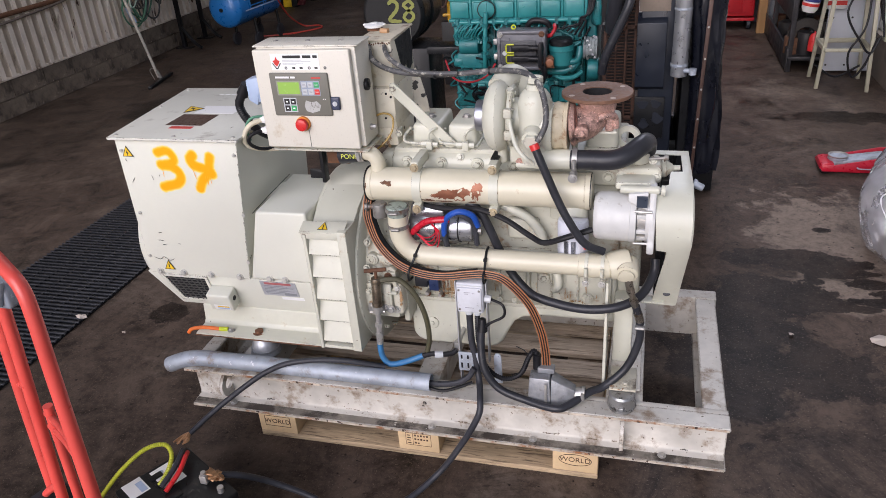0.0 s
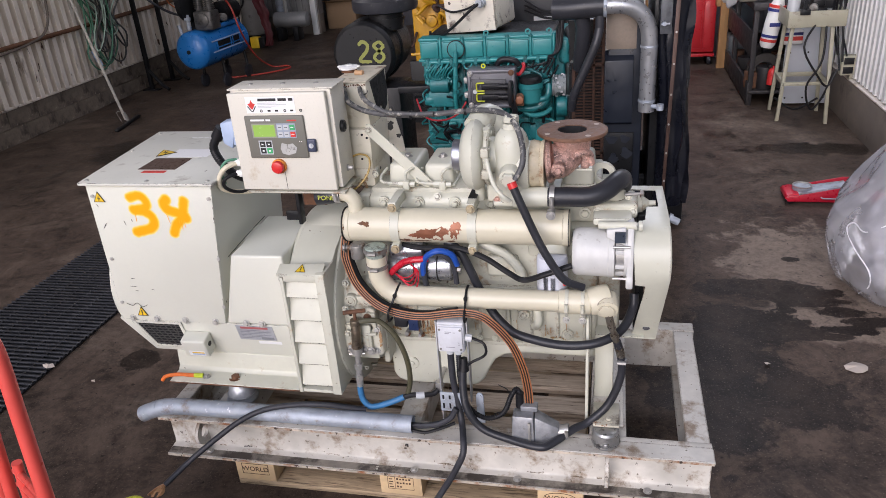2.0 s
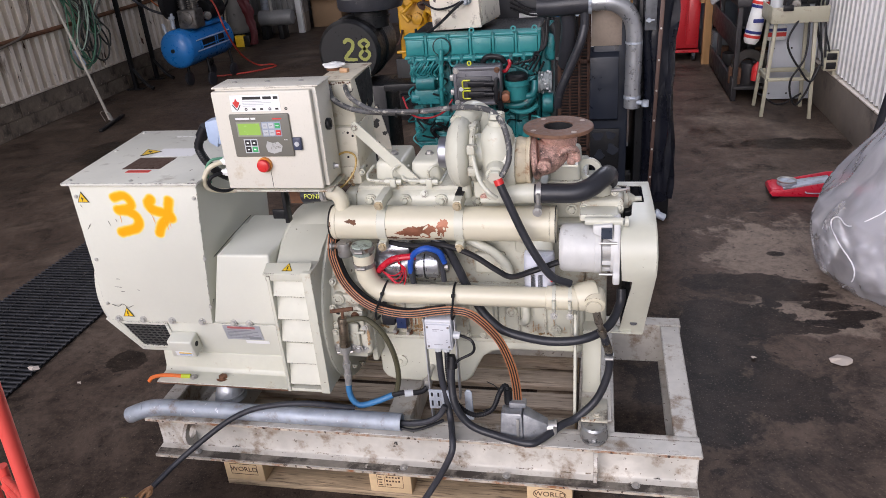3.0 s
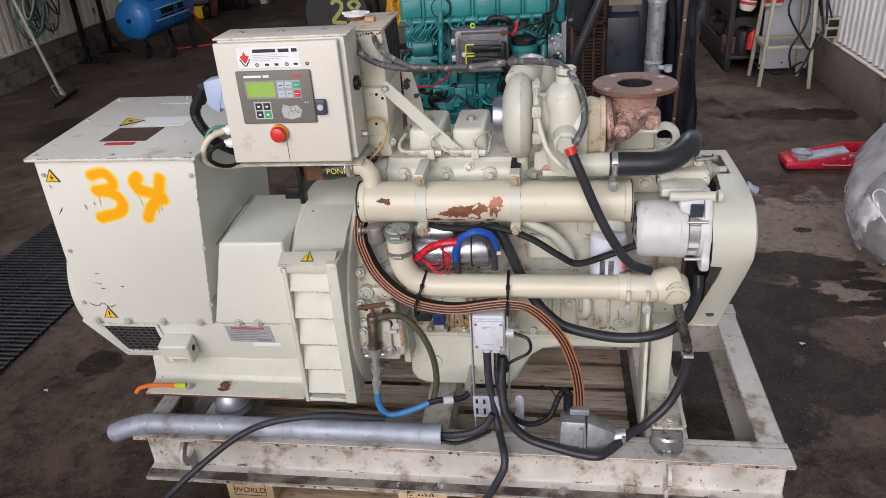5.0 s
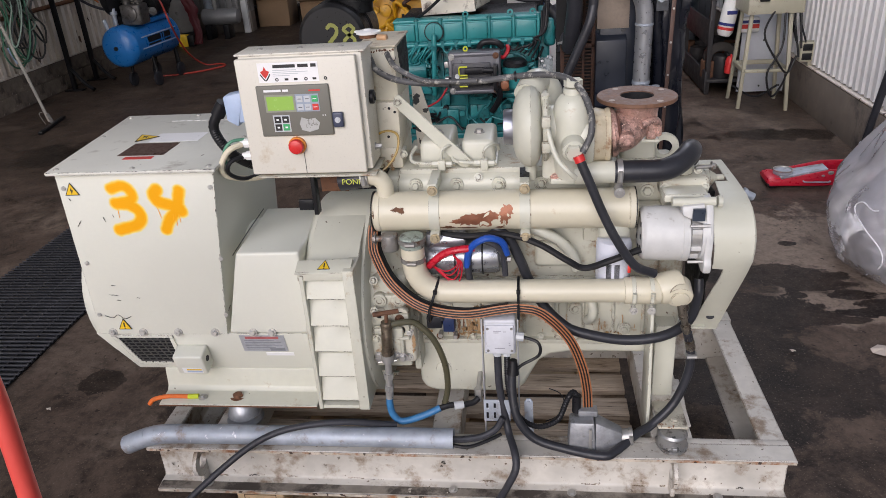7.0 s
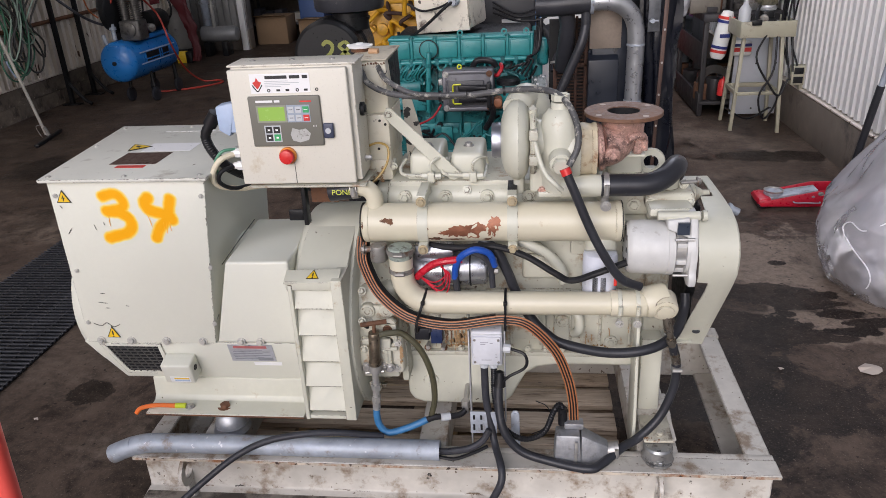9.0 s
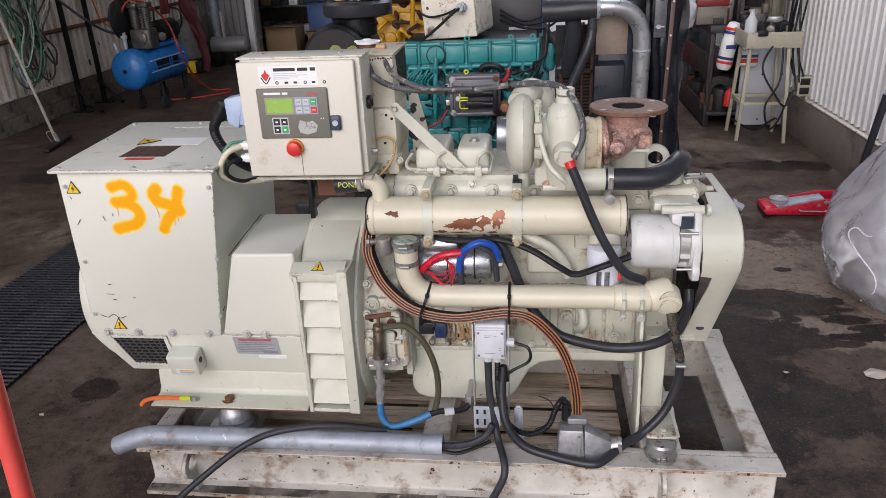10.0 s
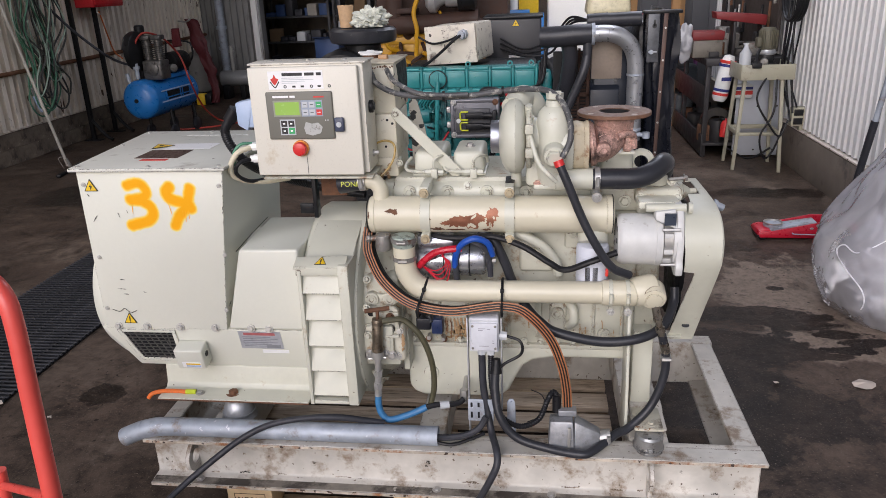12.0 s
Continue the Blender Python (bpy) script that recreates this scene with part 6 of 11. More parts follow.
    part("guard_slot", moved(cyl((0, 0, 0), (0, -0.0025, 0), 0.0085, n=18), Matrix.Translation((0.704, -0.2785, 0.622)) @ Matrix.Rotation(radians(-33), 4, "X") @ Matrix.Diagonal((1.25, 1, 0.7, 1))), black_paint, bg, "dark slot")
    part("guard_stud", [cyl((0.748, -0.285, 0.985), (0.776, -0.287, 0.972), 0.010, n=16, b=0.002), cyl((0.748, -0.285, 0.985), (0.756, -0.2855, 0.981), 0.014, n=6)], galv, bg, "pale plastic stub")
    part("belt_pulley", [lathe((0.666, -0.20, 0.78), (1, 0, 0), [(0, 0), (0, 0.085), (0.012, 0.075), (0.024, 0.085), (0.03, 0.0)], 40), lathe((0.666, -0.345, 0.915), (1, 0, 0), [(0, 0), (0, 0.042), (0.010, 0.036), (0.02, 0.042), (0.024, 0.0)], 28), box(0.666, 0.69, -0.26, -0.1, 0.6, 0.98, 0.004)], black_paint, e)
    part("timing_cover", box(0.555, 0.625, -0.27, 0.03, 0.56, 1.0, 0.012, 3), cream_worn, e)
    # front foot with its support plate and mounts
    part("front_foot", [box(0.555, 0.612, -0.322, -0.22, 0.392, 0.62, 0.005)], cream, e)
    part("foot_plate", [prism([(-0.24, 0.392), (-0.33, 0.392), (-0.36, 0.380), (-0.432, 0.378), (-0.432, 0.370), (-0.24, 0.370)], "x", 0.553, 0.645, 0.003)], skid_paint, e, "dirty foot plate")
    part("support_plate", [prism([(-0.345, 0.705), (-0.37, 0.70), (-0.405, 0.43), (-0.405, 0.336), (-0.315, 0.336), (-0.30, 0.50)], "x", 0.531, 0.540, 0.002)], cream, e, "cream support plate")
    mount_alloy = surface("dirty cast mount", (0.42, 0.42, 0.41), 0.35, 0.7, grain=50, vary=0.25, blotch=0.35, stain=(0.06, 0.05, 0.045), stain_size=26, stain_from=0.52, bump=0.15)
    fm = part("front_mount", [lathe((0.594, -0.452, 0.3305), (0, 0, 1), [(0, 0), (0, 0.040), (0.004, 0.042), (0.012, 0.040), (0.018, 0.0385), (0.040, 0.0385), (0.046, 0.034), (0.048, 0.0)], 40), prism([(0.553, -0.43), (0.560, -0.482), (0.578, -0.499), (0.610, -0.499), (0.628, -0.482), (0.635, -0.43)], "z", 0.3307, 0.340, 0.003)], mount_alloy, e, "dirty cast engine mount")
    part("mount_bolt", bolt((0.594, -0.489, 0.340), (0, 0, 1), 0.0095, 0.010), mount_alloy, fm)
    part("mount_plate", [box(0.556, 0.633, -0.452, -0.34, 0.3795, 0.3875, 0.002), bolt((0.602, -0.425, 0.3875), (0, 0, 1), 0.009, 0.008)], grime_cream, fm, "dirty cream mount plate")
    return e


make_engine()


def make_turbo():
    t = thing("turbocharger", (0.28, -0.32, 1.06), "cream turbocharger with rusty exhaust outlet on the engine", "turbocharger")
    part("compressor_volute", [lathe((0.186, -0.315, 1.178), (1, 0, 0), [(0, 0.03), (0.0, 0.050), (0.006, 0.070), (0.016, 0.086), (0.028, 0.095), (0.042, 0.098), (0.055, 0.092), (0.064, 0.078), (0.070, 0.055), (0.070, 0)], 56), tube([(0.222, -0.285, 1.245), (0.236, -0.25, 1.262), (0.25, -0.225, 1.262), (0.272, -0.215, 1.24), (0.278, -0.215, 1.19), (0.278, -0.215, 1.12)], 0.035, 20, 5)], cream, t)
    part("inlet_ring", [cyl((0.163, -0.315, 1.178), (0.190, -0.315, 1.178), 0.043, n=36, b=0.002)], surface("shiny alloy sleeve", (0.42, 0.43, 0.48), 0.36, 0.9, grain=30, vary=0.1, bump=0.05), t, "bright alloy sleeve")
    part("clamp_band", [lathe((0.256, -0.315, 1.178), (1, 0, 0), [(0, 0.04), (0, 0.080), (0.004, 0.084), (0.010, 0.084), (0.014, 0.080), (0.014, 0.04)], 48), box(0.253, 0.274, -0.41, -0.39, 1.14, 1.165, 0.003), box(0.253, 0.274, -0.408, -0.39, 1.20, 1.225, 0.003)], cream_worn, t)
    for a in range(8):
        w = radians(100 + a * 24)
        part("volute_bolt", bolt((0.269, -0.315 + 0.068 * math.cos(w), 1.178 + 0.068 * math.sin(w)), (1, 0, 0), 0.006, 0.006, False), cream, t)
    part("bearing_housing", [lathe((0.248, -0.315, 1.178), (1, 0, 0), [(0, 0), (0, 0.058), (0.03, 0.05), (0.06, 0.05), (0.06, 0)], 36), box(0.255, 0.30, -0.345, -0.285, 1.05, 1.14, 0.01, 3)], cream, t)
    part("turbine_housing", [lathe((0.327, -0.335, 1.058), (0, 0, 1), [(0, 0), (0, 0.040), (0.02, 0.043), (0.05, 0.047), (0.09, 0.0495), (0.14, 0.049), (0.165, 0.046), (0.185, 0.040), (0.198, 0.030), (0.202, 0.023), (0.216, 0.022), (0.218, 0.0)], 44), lathe((0.335, -0.32, 1.150), (1, 0, 0), [(0, 0.0), (0.0, 0.062), (0.02, 0.070), (0.04, 0.066), (0.045, 0)], 40), box(0.275, 0.40, -0.365, -0.25, 1.046, 1.060, 0.004)], cream, t)
    part("top_plug", [cyl((0.327, -0.335, 1.278), (0.327, -0.335, 1.292), 0.022, n=8), cyl((0.312, -0.34, 1.288), (0.342, -0.335, 1.288), 0.009, n=10)], cream, t)
    part("drain_boss", [cyl((0.327, -0.375, 1.150), (0.327, -0.408, 1.142), 0.028, n=28, b=0.004), lathe((0.327, -0.408, 1.142), (0, -1, -0.2), [(0, 0), (0, 0.021), (0.012, 0.021), (0.014, 0.019), (0.014, 0)], 6)], cream, t)
    part("oil_line", [tube([(0.262, -0.34, 1.245), (0.262, -0.375, 1.222), (0.270, -0.40, 1.18), (0.288, -0.42, 1.13), (0.312, -0.435, 1.105), (0.33, -0.425, 1.085)], 0.0062, 12), cyl((0.262, -0.335, 1.225), (0.262, -0.345, 1.262), 0.010, n=8)], cream, t)
    part("drain_line", [cyl((0.228, -0.30, 1.04), (0.228, -0.30, 1.10), 0.014, n=16), cyl((0.228, -0.302, 1.09), (0.228, -0.302, 1.10), 0.02, n=16)], cream, t)
    part("outlet_neck", [lathe((0.368, -0.31, 1.150), (1, 0, 0), [(0, 0), (0, 0.062), (0.015, 0.066), (0.035, 0.062), (0.042, 0.066), (0.047, 0.066), (0.047, 0)], 36)], surface("heat-browned paint", (0.60, 0.52, 0.37), 0.5, grain=40, vary=0.15, blotch=0.3, large=14, stain=(0.22, 0.11, 0.05), stain_size=24, stain_from=0.55, bump=0.15, edge=(0.14, 0.07, 0.04), edge_from=0.42), t, "heat-browned outlet neck")
    part("neck_bolts", [bolt((0.395, -0.36, 1.058 + 0.0 * k), (0, 0, 1), 0.008, 0.01) for k in (0,)] + [bolt((x, -0.352, 1.060), (0, 0, 1), 0.008, 0.008) for x in (0.285, 0.388)], copper_rust, t)
    part("exhaust_elbow", [lathe((0.418, -0.30, 1.152), (1, 0, 0.12), [(0, 0), (0, 0.058), (0.008, 0.060), (0.016, 0.054), (0.02, 0.0)], 36), tube([(0.425, -0.298, 1.152), (0.447, -0.290, 1.150), (0.466, -0.277, 1.158), (0.478, -0.266, 1.168)], (0.050, 0.042), 28, 6), lathe((0.484, -0.256, 1.165), (0, 0, 1), [(0, 0), (0.0, 0.045), (0.02, 0.051), (0.056, 0.054), (0.056, 0.041), (0.006, 0.0405), (0.006, 0)], 40), cyl((0.452, -0.335, 1.15), (0.452, -0.358, 1.146), 0.019, n=24, b=0.003), bolt((0.452, -0.358, 1.146), (0, -1, 0), 0.010, 0.007, False), box(0.508, 0.532, -0.285, -0.25, 1.125, 1.195, 0.008, 3), tube([(0.49, -0.31, 1.172), (0.515, -0.30, 1.178), (0.532, -0.28, 1.168), (0.536, -0.27, 1.135)], 0.010, 10)], copper_rust, t, "copper-coloured heat-scaled elbow")
    fg = part("exhaust_flange", lathe((0.484, -0.255, 1.219), (0.0, 0.0, 1), [(0.002, 0.040), (0.002, 0.094), (0.0035, 0.0955), (0.0105, 0.0955), (0.012, 0.094), (0.012, 0.040), (0.002, 0.040)], 56), flange_rust, t, "flat rusty round flange")
    # Black disc and sleeve line the bore.
    part("flange_bore", [cyl((0.484, -0.255, 1.1715), (0.484, -0.255, 1.174), 0.0385, n=36), ring((0.484, -0.255, 1.172), (0, 0, 1), 0.0375, 0.0396, 0.0565, 40)], bore_black, t, "black-lined bore")
    for a in (35, 125, 215, 305):
        w = radians(a)
        part("flange_hole", cyl((0.484 + 0.078 * math.cos(w), -0.255 + 0.078 * math.sin(w), 1.2305), (0.484 + 0.078 * math.cos(w), -0.255 + 0.078 * math.sin(w), 1.2316), 0.0075, n=14), surface("pale hole", (0.5, 0.42, 0.36), 0.7, bump=0) if a == 35 else bpy.data.materials["pale hole"], fg)


make_turbo()


def make_tank():
    t = thing("header_tank", (-0.155, -0.05, 1.05), "cream header tank with peeling paint and a filler cap", "tank")
    part("tank_body", [box(-0.205, -0.108, -0.205, 0.0, 1.225, 1.362, 0.006), box(-0.195, -0.108, -0.222, -0.03, 1.10, 1.226, 0.004), box(-0.185, -0.108, -0.222, -0.05, 1.048, 1.105, 0.003)], surface("stained cream tank paint", (0.70, 0.66, 0.535), 0.42, grain=30, vary=0.08, blotch=0.12, large=6, stain=(0.36, 0.24, 0.12), stain_size=12, stain_from=0.60, chips=(0.05, 0.04, 0.035), chip_size=22, chip_from=0.69, bump=0.12, edge=(0.16, 0.08, 0.04)), t)
    part("tank_top", box(-0.208, -0.104, -0.212, 0.005, 1.361, 1.366, 0.002), surface("rusty peeling paint", (0.58, 0.52, 0.40), 0.7, grain=40, vary=0.2, stain=(0.17, 0.08, 0.04), stain_size=14, stain_from=0.56, bump=0.3), t, "rust-stained tank top")
    part("filler_neck", cyl((-0.198, -0.08, 1.366), (-0.198, -0.08, 1.376), 0.024, n=28), rust, t)
    part("filler_cap", [lathe((-0.198, -0.08, 1.376), (0, 0, 1), [(0, 0), (0, 0.031), (0.005, 0.032), (0.008, 0.027), (0.009, 0.012), (0.012, 0.010), (0.012, 0)], 32), box(-0.234, -0.162, -0.086, -0.074, 1.379, 1.385, 0.003)], white_plastic, t, "grey-white filler cap")
    part("cap_pin", cyl((-0.165, -0.12, 1.371), (-0.14, -0.125, 1.371), 0.008, n=12), surface("tan plug", (0.5, 0.3, 0.16), 0.5, bump=0), t)
    part("bare_patch", [prism([(-0.17, 1.355), (-0.02, 1.358), (-0.006, 1.30), (-0.02, 1.25), (-0.06, 1.235), (-0.085, 1.265), (-0.115, 1.25), (-0.14, 1.29)], "x", -0.1085, -0.1068, 0)], black_paint, t, "bare dark metal patch")
    rt = random.Random(17)
    for k in range(14):
        xa = -0.202 + k * 0.0067
        part("rust_chip", stroke([(xa, 1.357 - rt.uniform(0, 0.006)), (xa + rt.uniform(0.002, 0.006), 1.354 - rt.uniform(0, 0.008))], rt.uniform(0.001, 0.003), -0.2056, 700 + k, 0.0012), rust, t, "rust chip")
    for k, (x, z, r_) in enumerate(((-0.150, 1.072, 0.009), (-0.138, 1.085, 0.006), (-0.163, 1.060, 0.006), (-0.143, 1.062, 0.008))):
        part("rust_bloom", stroke([(x, z), (x + 0.006, z - 0.010), (x + 0.004, z - 0.020)], r_ * 0.5, -0.2226 - 0.0001 * k, 740 + k, 0.004), rust_run, t, "rust bloom")
    part("side_tab", [box(-0.112, -0.1, -0.225, -0.19, 1.075, 1.10, 0.002), bolt((-0.103, -0.226, 1.088), (0, -1, 0), 0.007, 0.008)], cream, t)
    for x, z in ((-0.132, 1.21), (-0.14, 1.135), (-0.118, 1.20)):
        part("tank_screw", [cyl((x, -0.223, z), (x, -0.2245, z), 0.0036, n=12)], black_paint, t)
    bar = prism([(-0.118, 1.222), (-0.112, 1.245), (-0.10, 1.246), (0.080, 1.066), (0.066, 1.052), (0.046, 1.053)], "y", -0.238, -0.233, 0.001, 1)
    part("brace", bar, cream, t, "cream diagonal flat bar")
    part("brace_bolt", [bolt((-0.105, -0.2385, 1.228), (0, -1, 0), 0.007, 0.005), bolt((0.058, -0.2385, 1.064), (0, -1, 0), 0.008, 0.005)], cream, t)
    part("sight_line", tube([(-0.188, -0.225, 1.095), (-0.172, -0.24, 1.14), (-0.14, -0.242, 1.156), (-0.113, -0.24, 1.143), (-0.118, -0.25, 1.10), (-0.15, -0.268, 1.062), (-0.19, -0.28, 1.045)], 0.0032, 8), surface("amber tube", (0.45, 0.30, 0.08), 0.3, bump=0), t, "amber plastic tube")
    part("plate_behind", prism([(-0.09, 1.24), (-0.07, 1.26), (-0.045, 1.16), (-0.03, 1.06), (-0.085, 1.06)], "y", -0.10, -0.095, 0), surface("flaking plate", (0.5, 0.47, 0.4), 0.6, grain=30, chips=(0.03, 0.03, 0.03), chip_size=30, chip_from=0.55, bump=0.2), t)
    grey = surface("scuffed grey hose", (0.085, 0.085, 0.088), 0.55, grain=50, vary=0.3, blotch=0.5, large=14, stain=(0.45, 0.43, 0.38), stain_size=45, stain_from=0.53, bump=0.15)
    part("return_hose", tube([(-0.175, -0.208, 1.345), (-0.165, -0.235, 1.338), (-0.149, -0.25, 1.314), (-0.098, -0.25, 1.287), (-0.01, -0.25, 1.275), (0.092, -0.25, 1.276), (0.194, -0.27, 1.290), (0.262, -0.30, 1.298), (0.312, -0.33, 1.295), (0.345, -0.365, 1.272), (0.364, -0.40, 1.228), (0.364, -0.415, 1.185), (0.345, -0.425, 1.145)], 0.0078, 12), grey, t, "scuffed grey hose")
    part("return_hose", tube([(-0.128, -0.205, 1.345), (-0.119, -0.225, 1.335), (-0.098, -0.245, 1.315), (-0.038, -0.262, 1.288), (0.03, -0.262, 1.281), (0.10, -0.266, 1.282)], 0.0068, 12), grey, t)
    part("hose_tie", [ring((0.03, -0.255, 1.277), (1, 0, 0), 0.010, 0.0135, 0.006, 14), ring((0.19, -0.268, 1.289), (1, 0, 0.1), 0.010, 0.0125, 0.006, 14)], black_paint, t)


make_tank()


# ---- loose leads, boxes and hoses on the set ----
def make_leads():
    big = thing("battery_cable", (0.43, -0.43, 0.82), "thick black battery cable with a red sleeve end", "cable")
    part("sheath", tube([(0.336, -0.425, 1.135), (0.359, -0.432, 1.082), (0.395, -0.435, 0.996), (0.430, -0.44, 0.927), (0.474, -0.44, 0.862), (0.524, -0.425, 0.832)], 0.0112, 14), rubber, big)
    part("sleeve_end", tube([(0.335, -0.4245, 1.138), (0.341, -0.4275, 1.124)], 0.0128, 14), red_plastic, big, "red sleeve")
    rib = thing("ribbon_cable", (0.2, -0.45, 0.74), "striped orange and black flat cable along the pipe", "cable")
    base = [(-0.178, -0.345, 0.935), (-0.181, -0.36, 0.90), (-0.175, -0.375, 0.862), (-0.133, -0.415, 0.802), (-0.056, -0.445, 0.752), (0.049, -0.455, 0.734), (0.15, -0.455, 0.748), (0.195, -0.455, 0.752), (0.252, -0.455, 0.737), (0.318, -0.455, 0.665), (0.352, -0.455, 0.582), (0.366, -0.455, 0.51), (0.370, -0.455, 0.452)]
    line = curve_points(base, 5)
    orange = surface("orange insulation", (0.40, 0.165, 0.070), 0.45, bump=0.02)
    for k in range(7):
        off = (k - 3) * 0.0036
        pts = []
        for i, p in enumerate(line):
            way = (line[min(i + 1, len(line) - 1)] - line[max(i - 1, 0)]).normalized()
            n = way.cross(Vector((0, -1, 0))).normalized()
            pts.append(p + n * off + Vector((0, -0.001 * (k % 2), 0)))
        part("conductor", tube(pts, 0.0022, 6, straight=True), orange if k % 2 == 0 else cable_black, rib)
    part("tape", tube([p + Vector((0.006, 0.02, -0.004)) for p in line[2:32]], 0.012, 8, straight=True), cable_black, rib)
    # hand pump with hoses
    bronze = surface("tarnished bronze", (0.26, 0.215, 0.16), 0.38, 0.8, grain=60, vary=0.3, blotch=0.35, large=20, stain=(0.09, 0.065, 0.045), stain_size=24, stain_from=0.56, bump=0.1)
    hp = thing("hand_pump", (-0.16, -0.43, 0.4), "tarnished metal hand pump with a T-handle", "pump")
    part("pump_body", [cyl((-0.1525, -0.43, 0.698), (-0.158, -0.43, 0.595), 0.0150, n=22, b=0.002), ring((-0.1527, -0.43, 0.690), (0.05, 0, -1), 0.0145, 0.0168, 0.008, 22), ring((-0.1575, -0.43, 0.610), (0.05, 0, -1), 0.0145, 0.0172, 0.010, 22)], bronze, hp)
    part("pump_rod", [cyl((-0.152, -0.43, 0.695), (-0.151, -0.43, 0.722), 0.005, n=10), cyl((-0.185, -0.435, 0.722), (-0.118, -0.425, 0.728), 0.0065, n=10)], rust, hp)
    part("pump_fitting", [cyl((-0.158, -0.43, 0.598), (-0.159, -0.43, 0.578), 0.0175, n=22), cyl((-0.159, -0.43, 0.578), (-0.161, -0.43, 0.535), 0.0095, n=18), cyl((-0.161, -0.43, 0.537), (-0.1615, -0.43, 0.52), 0.0135, n=6), cyl((-0.1615, -0.43, 0.52), (-0.163, -0.43, 0.495), 0.010, n=18), cyl((-0.163, -0.43, 0.497), (-0.164, -0.43, 0.48), 0.013, n=6), cyl((-0.164, -0.43, 0.48), (-0.166, -0.43, 0.455), 0.011, n=16), cyl((-0.185, -0.435, 0.575), (-0.135, -0.43, 0.578), 0.004, n=8)], steel, hp)
    part("blue_hose", tube([(-0.166, -0.43, 0.462), (-0.167, -0.43, 0.425), (-0.160, -0.43, 0.395), (-0.136, -0.432, 0.376), (-0.078, -0.432, 0.396), (-0.028, -0.422, 0.416)], 0.0098, 12), surface("blue hose", (0.04, 0.17, 0.36), 0.45, bump=0.04), hp, "blue hose")
    part("black_hose", tube([(-0.03, -0.422, 0.415), (0.0, -0.415, 0.421), (0.032, -0.41, 0.419), (0.062, -0.40, 0.42), (0.076, -0.39, 0.428)], 0.0085, 10), cable_black, hp)
    part("olive_hose", tube([(-0.139, -0.43, 0.690), (-0.11, -0.425, 0.693), (-0.078, -0.42, 0.688), (-0.035, -0.42, 0.641), (-0.008, -0.42, 0.565), (-0.005, -0.412, 0.48), (-0.019, -0.41, 0.415)], 0.0085, 10), surface("olive hose", (0.075, 0.07, 0.04), 0.4, bump=0.03), hp, "olive-brown hose")
    part("tape_band", tube([(0.01, -0.418, 0.421), (0.035, -0.41, 0.420)], 0.011, 10), grey_plastic, hp)
    # junction box on its two flat posts
    jb = thing("junction_box", (0.145, -0.43, 0.33), "grey junction box on two flat steel posts", "junction box")
    pale_box = surface("pale lavender-grey plastic", (0.60, 0.61, 0.65), 0.42, grain=60, vary=0.05, blotch=0.15, large=14, stain=(0.34, 0.32, 0.30), stain_size=26, stain_from=0.60, bump=0.03)
    part("box_body", box(0.103, 0.184, -0.448, -0.40, 0.612, 0.713, 0.006, 3), pale_box, jb)
    part("box_lid", box(0.107, 0.180, -0.454, -0.447, 0.618, 0.700, 0.004, 2), pale_box, jb)
    part("lid_screw", [cyl((x, -0.454, z), (x, -0.4555, z), 0.0035, n=10) for x in (0.113, 0.174) for z in (0.626, 0.692)], worn_steel, jb)
    for z in (0.6135, 0.7035):
        part("lid_rim", box(0.105, 0.182, -0.4495, -0.447, z, z + 0.003, 0.001), grey_plastic, jb)
    for x0, x1, z in ((0.128, 0.148, 0.684), (0.128, 0.141, 0.679), (0.152, 0.160, 0.682), (0.166, 0.170, 0.648), (0.166, 0.171, 0.641), (0.130, 0.156, 0.632)):
        part("print_mark", box(x0, x1, -0.4546, -0.4538, z, z + 0.0018, 0), surface("worn grey print", (0.30, 0.30, 0.33), 0.5, bump=0) if "worn grey print" not in bpy.data.materials else bpy.data.materials["worn grey print"], jb)
    part("box_gland", [cyl((0.184, -0.43, 0.655), (0.204, -0.43, 0.653), 0.012, n=8), cyl((0.135, -0.43, 0.612), (0.135, -0.43, 0.598), 0.012, n=8), cyl((0.160, -0.43, 0.612), (0.160, -0.43, 0.598), 0.012, n=8)], grey_plastic, jb)
    part("post", [box(0.094, 0.098, -0.43, -0.405, 0.331, 0.705, 0.001)], alu, jb)
    part("post", [box(0.187, 0.191, -0.43, -0.405, 0.42, 0.705, 0.001)], alu, jb)
    part("slotted_strip", [box(0.093, 0.165, -0.436, -0.432, 0.385, 0.455, 0.001)], galv, jb, "galvanised slotted strip")
    part("slots", [box(0.100 + 0.02 * i, 0.106 + 0.02 * i, -0.4372, -0.4358, 0.395 + 0.035 * j, 0.415 + 0.03 * j, 0.0015, 1) for i in range(3) for j in range(2)], black_paint, jb)
    part("mount_tab", [prism([(0.203, 0.34), (0.203, 0.442), (0.209, 0.452), (0.22, 0.452), (0.226, 0.442), (0.228, 0.34)], "y", -0.425, -0.420, 0.001), cyl((0.215, -0.425, 0.44), (0.215, -0.4275, 0.44), 0.006, n=12)], galv, jb)
    # connector lying on the rail
    weathered = surface("weathered die-cast", (0.36, 0.37, 0.39), 0.46, 0.55, grain=70, vary=0.25, blotch=0.35, large=14, stain=(0.13, 0.125, 0.12), stain_size=22, stain_from=0.56, chips=(0.62, 0.62, 0.62), chip_size=60, chip_from=0.70, bump=0.25)
    cn = thing("cable_connector", (0.38, -0.47, 0.335), "grey die-cast multipole connector lying on the skid", "connector")
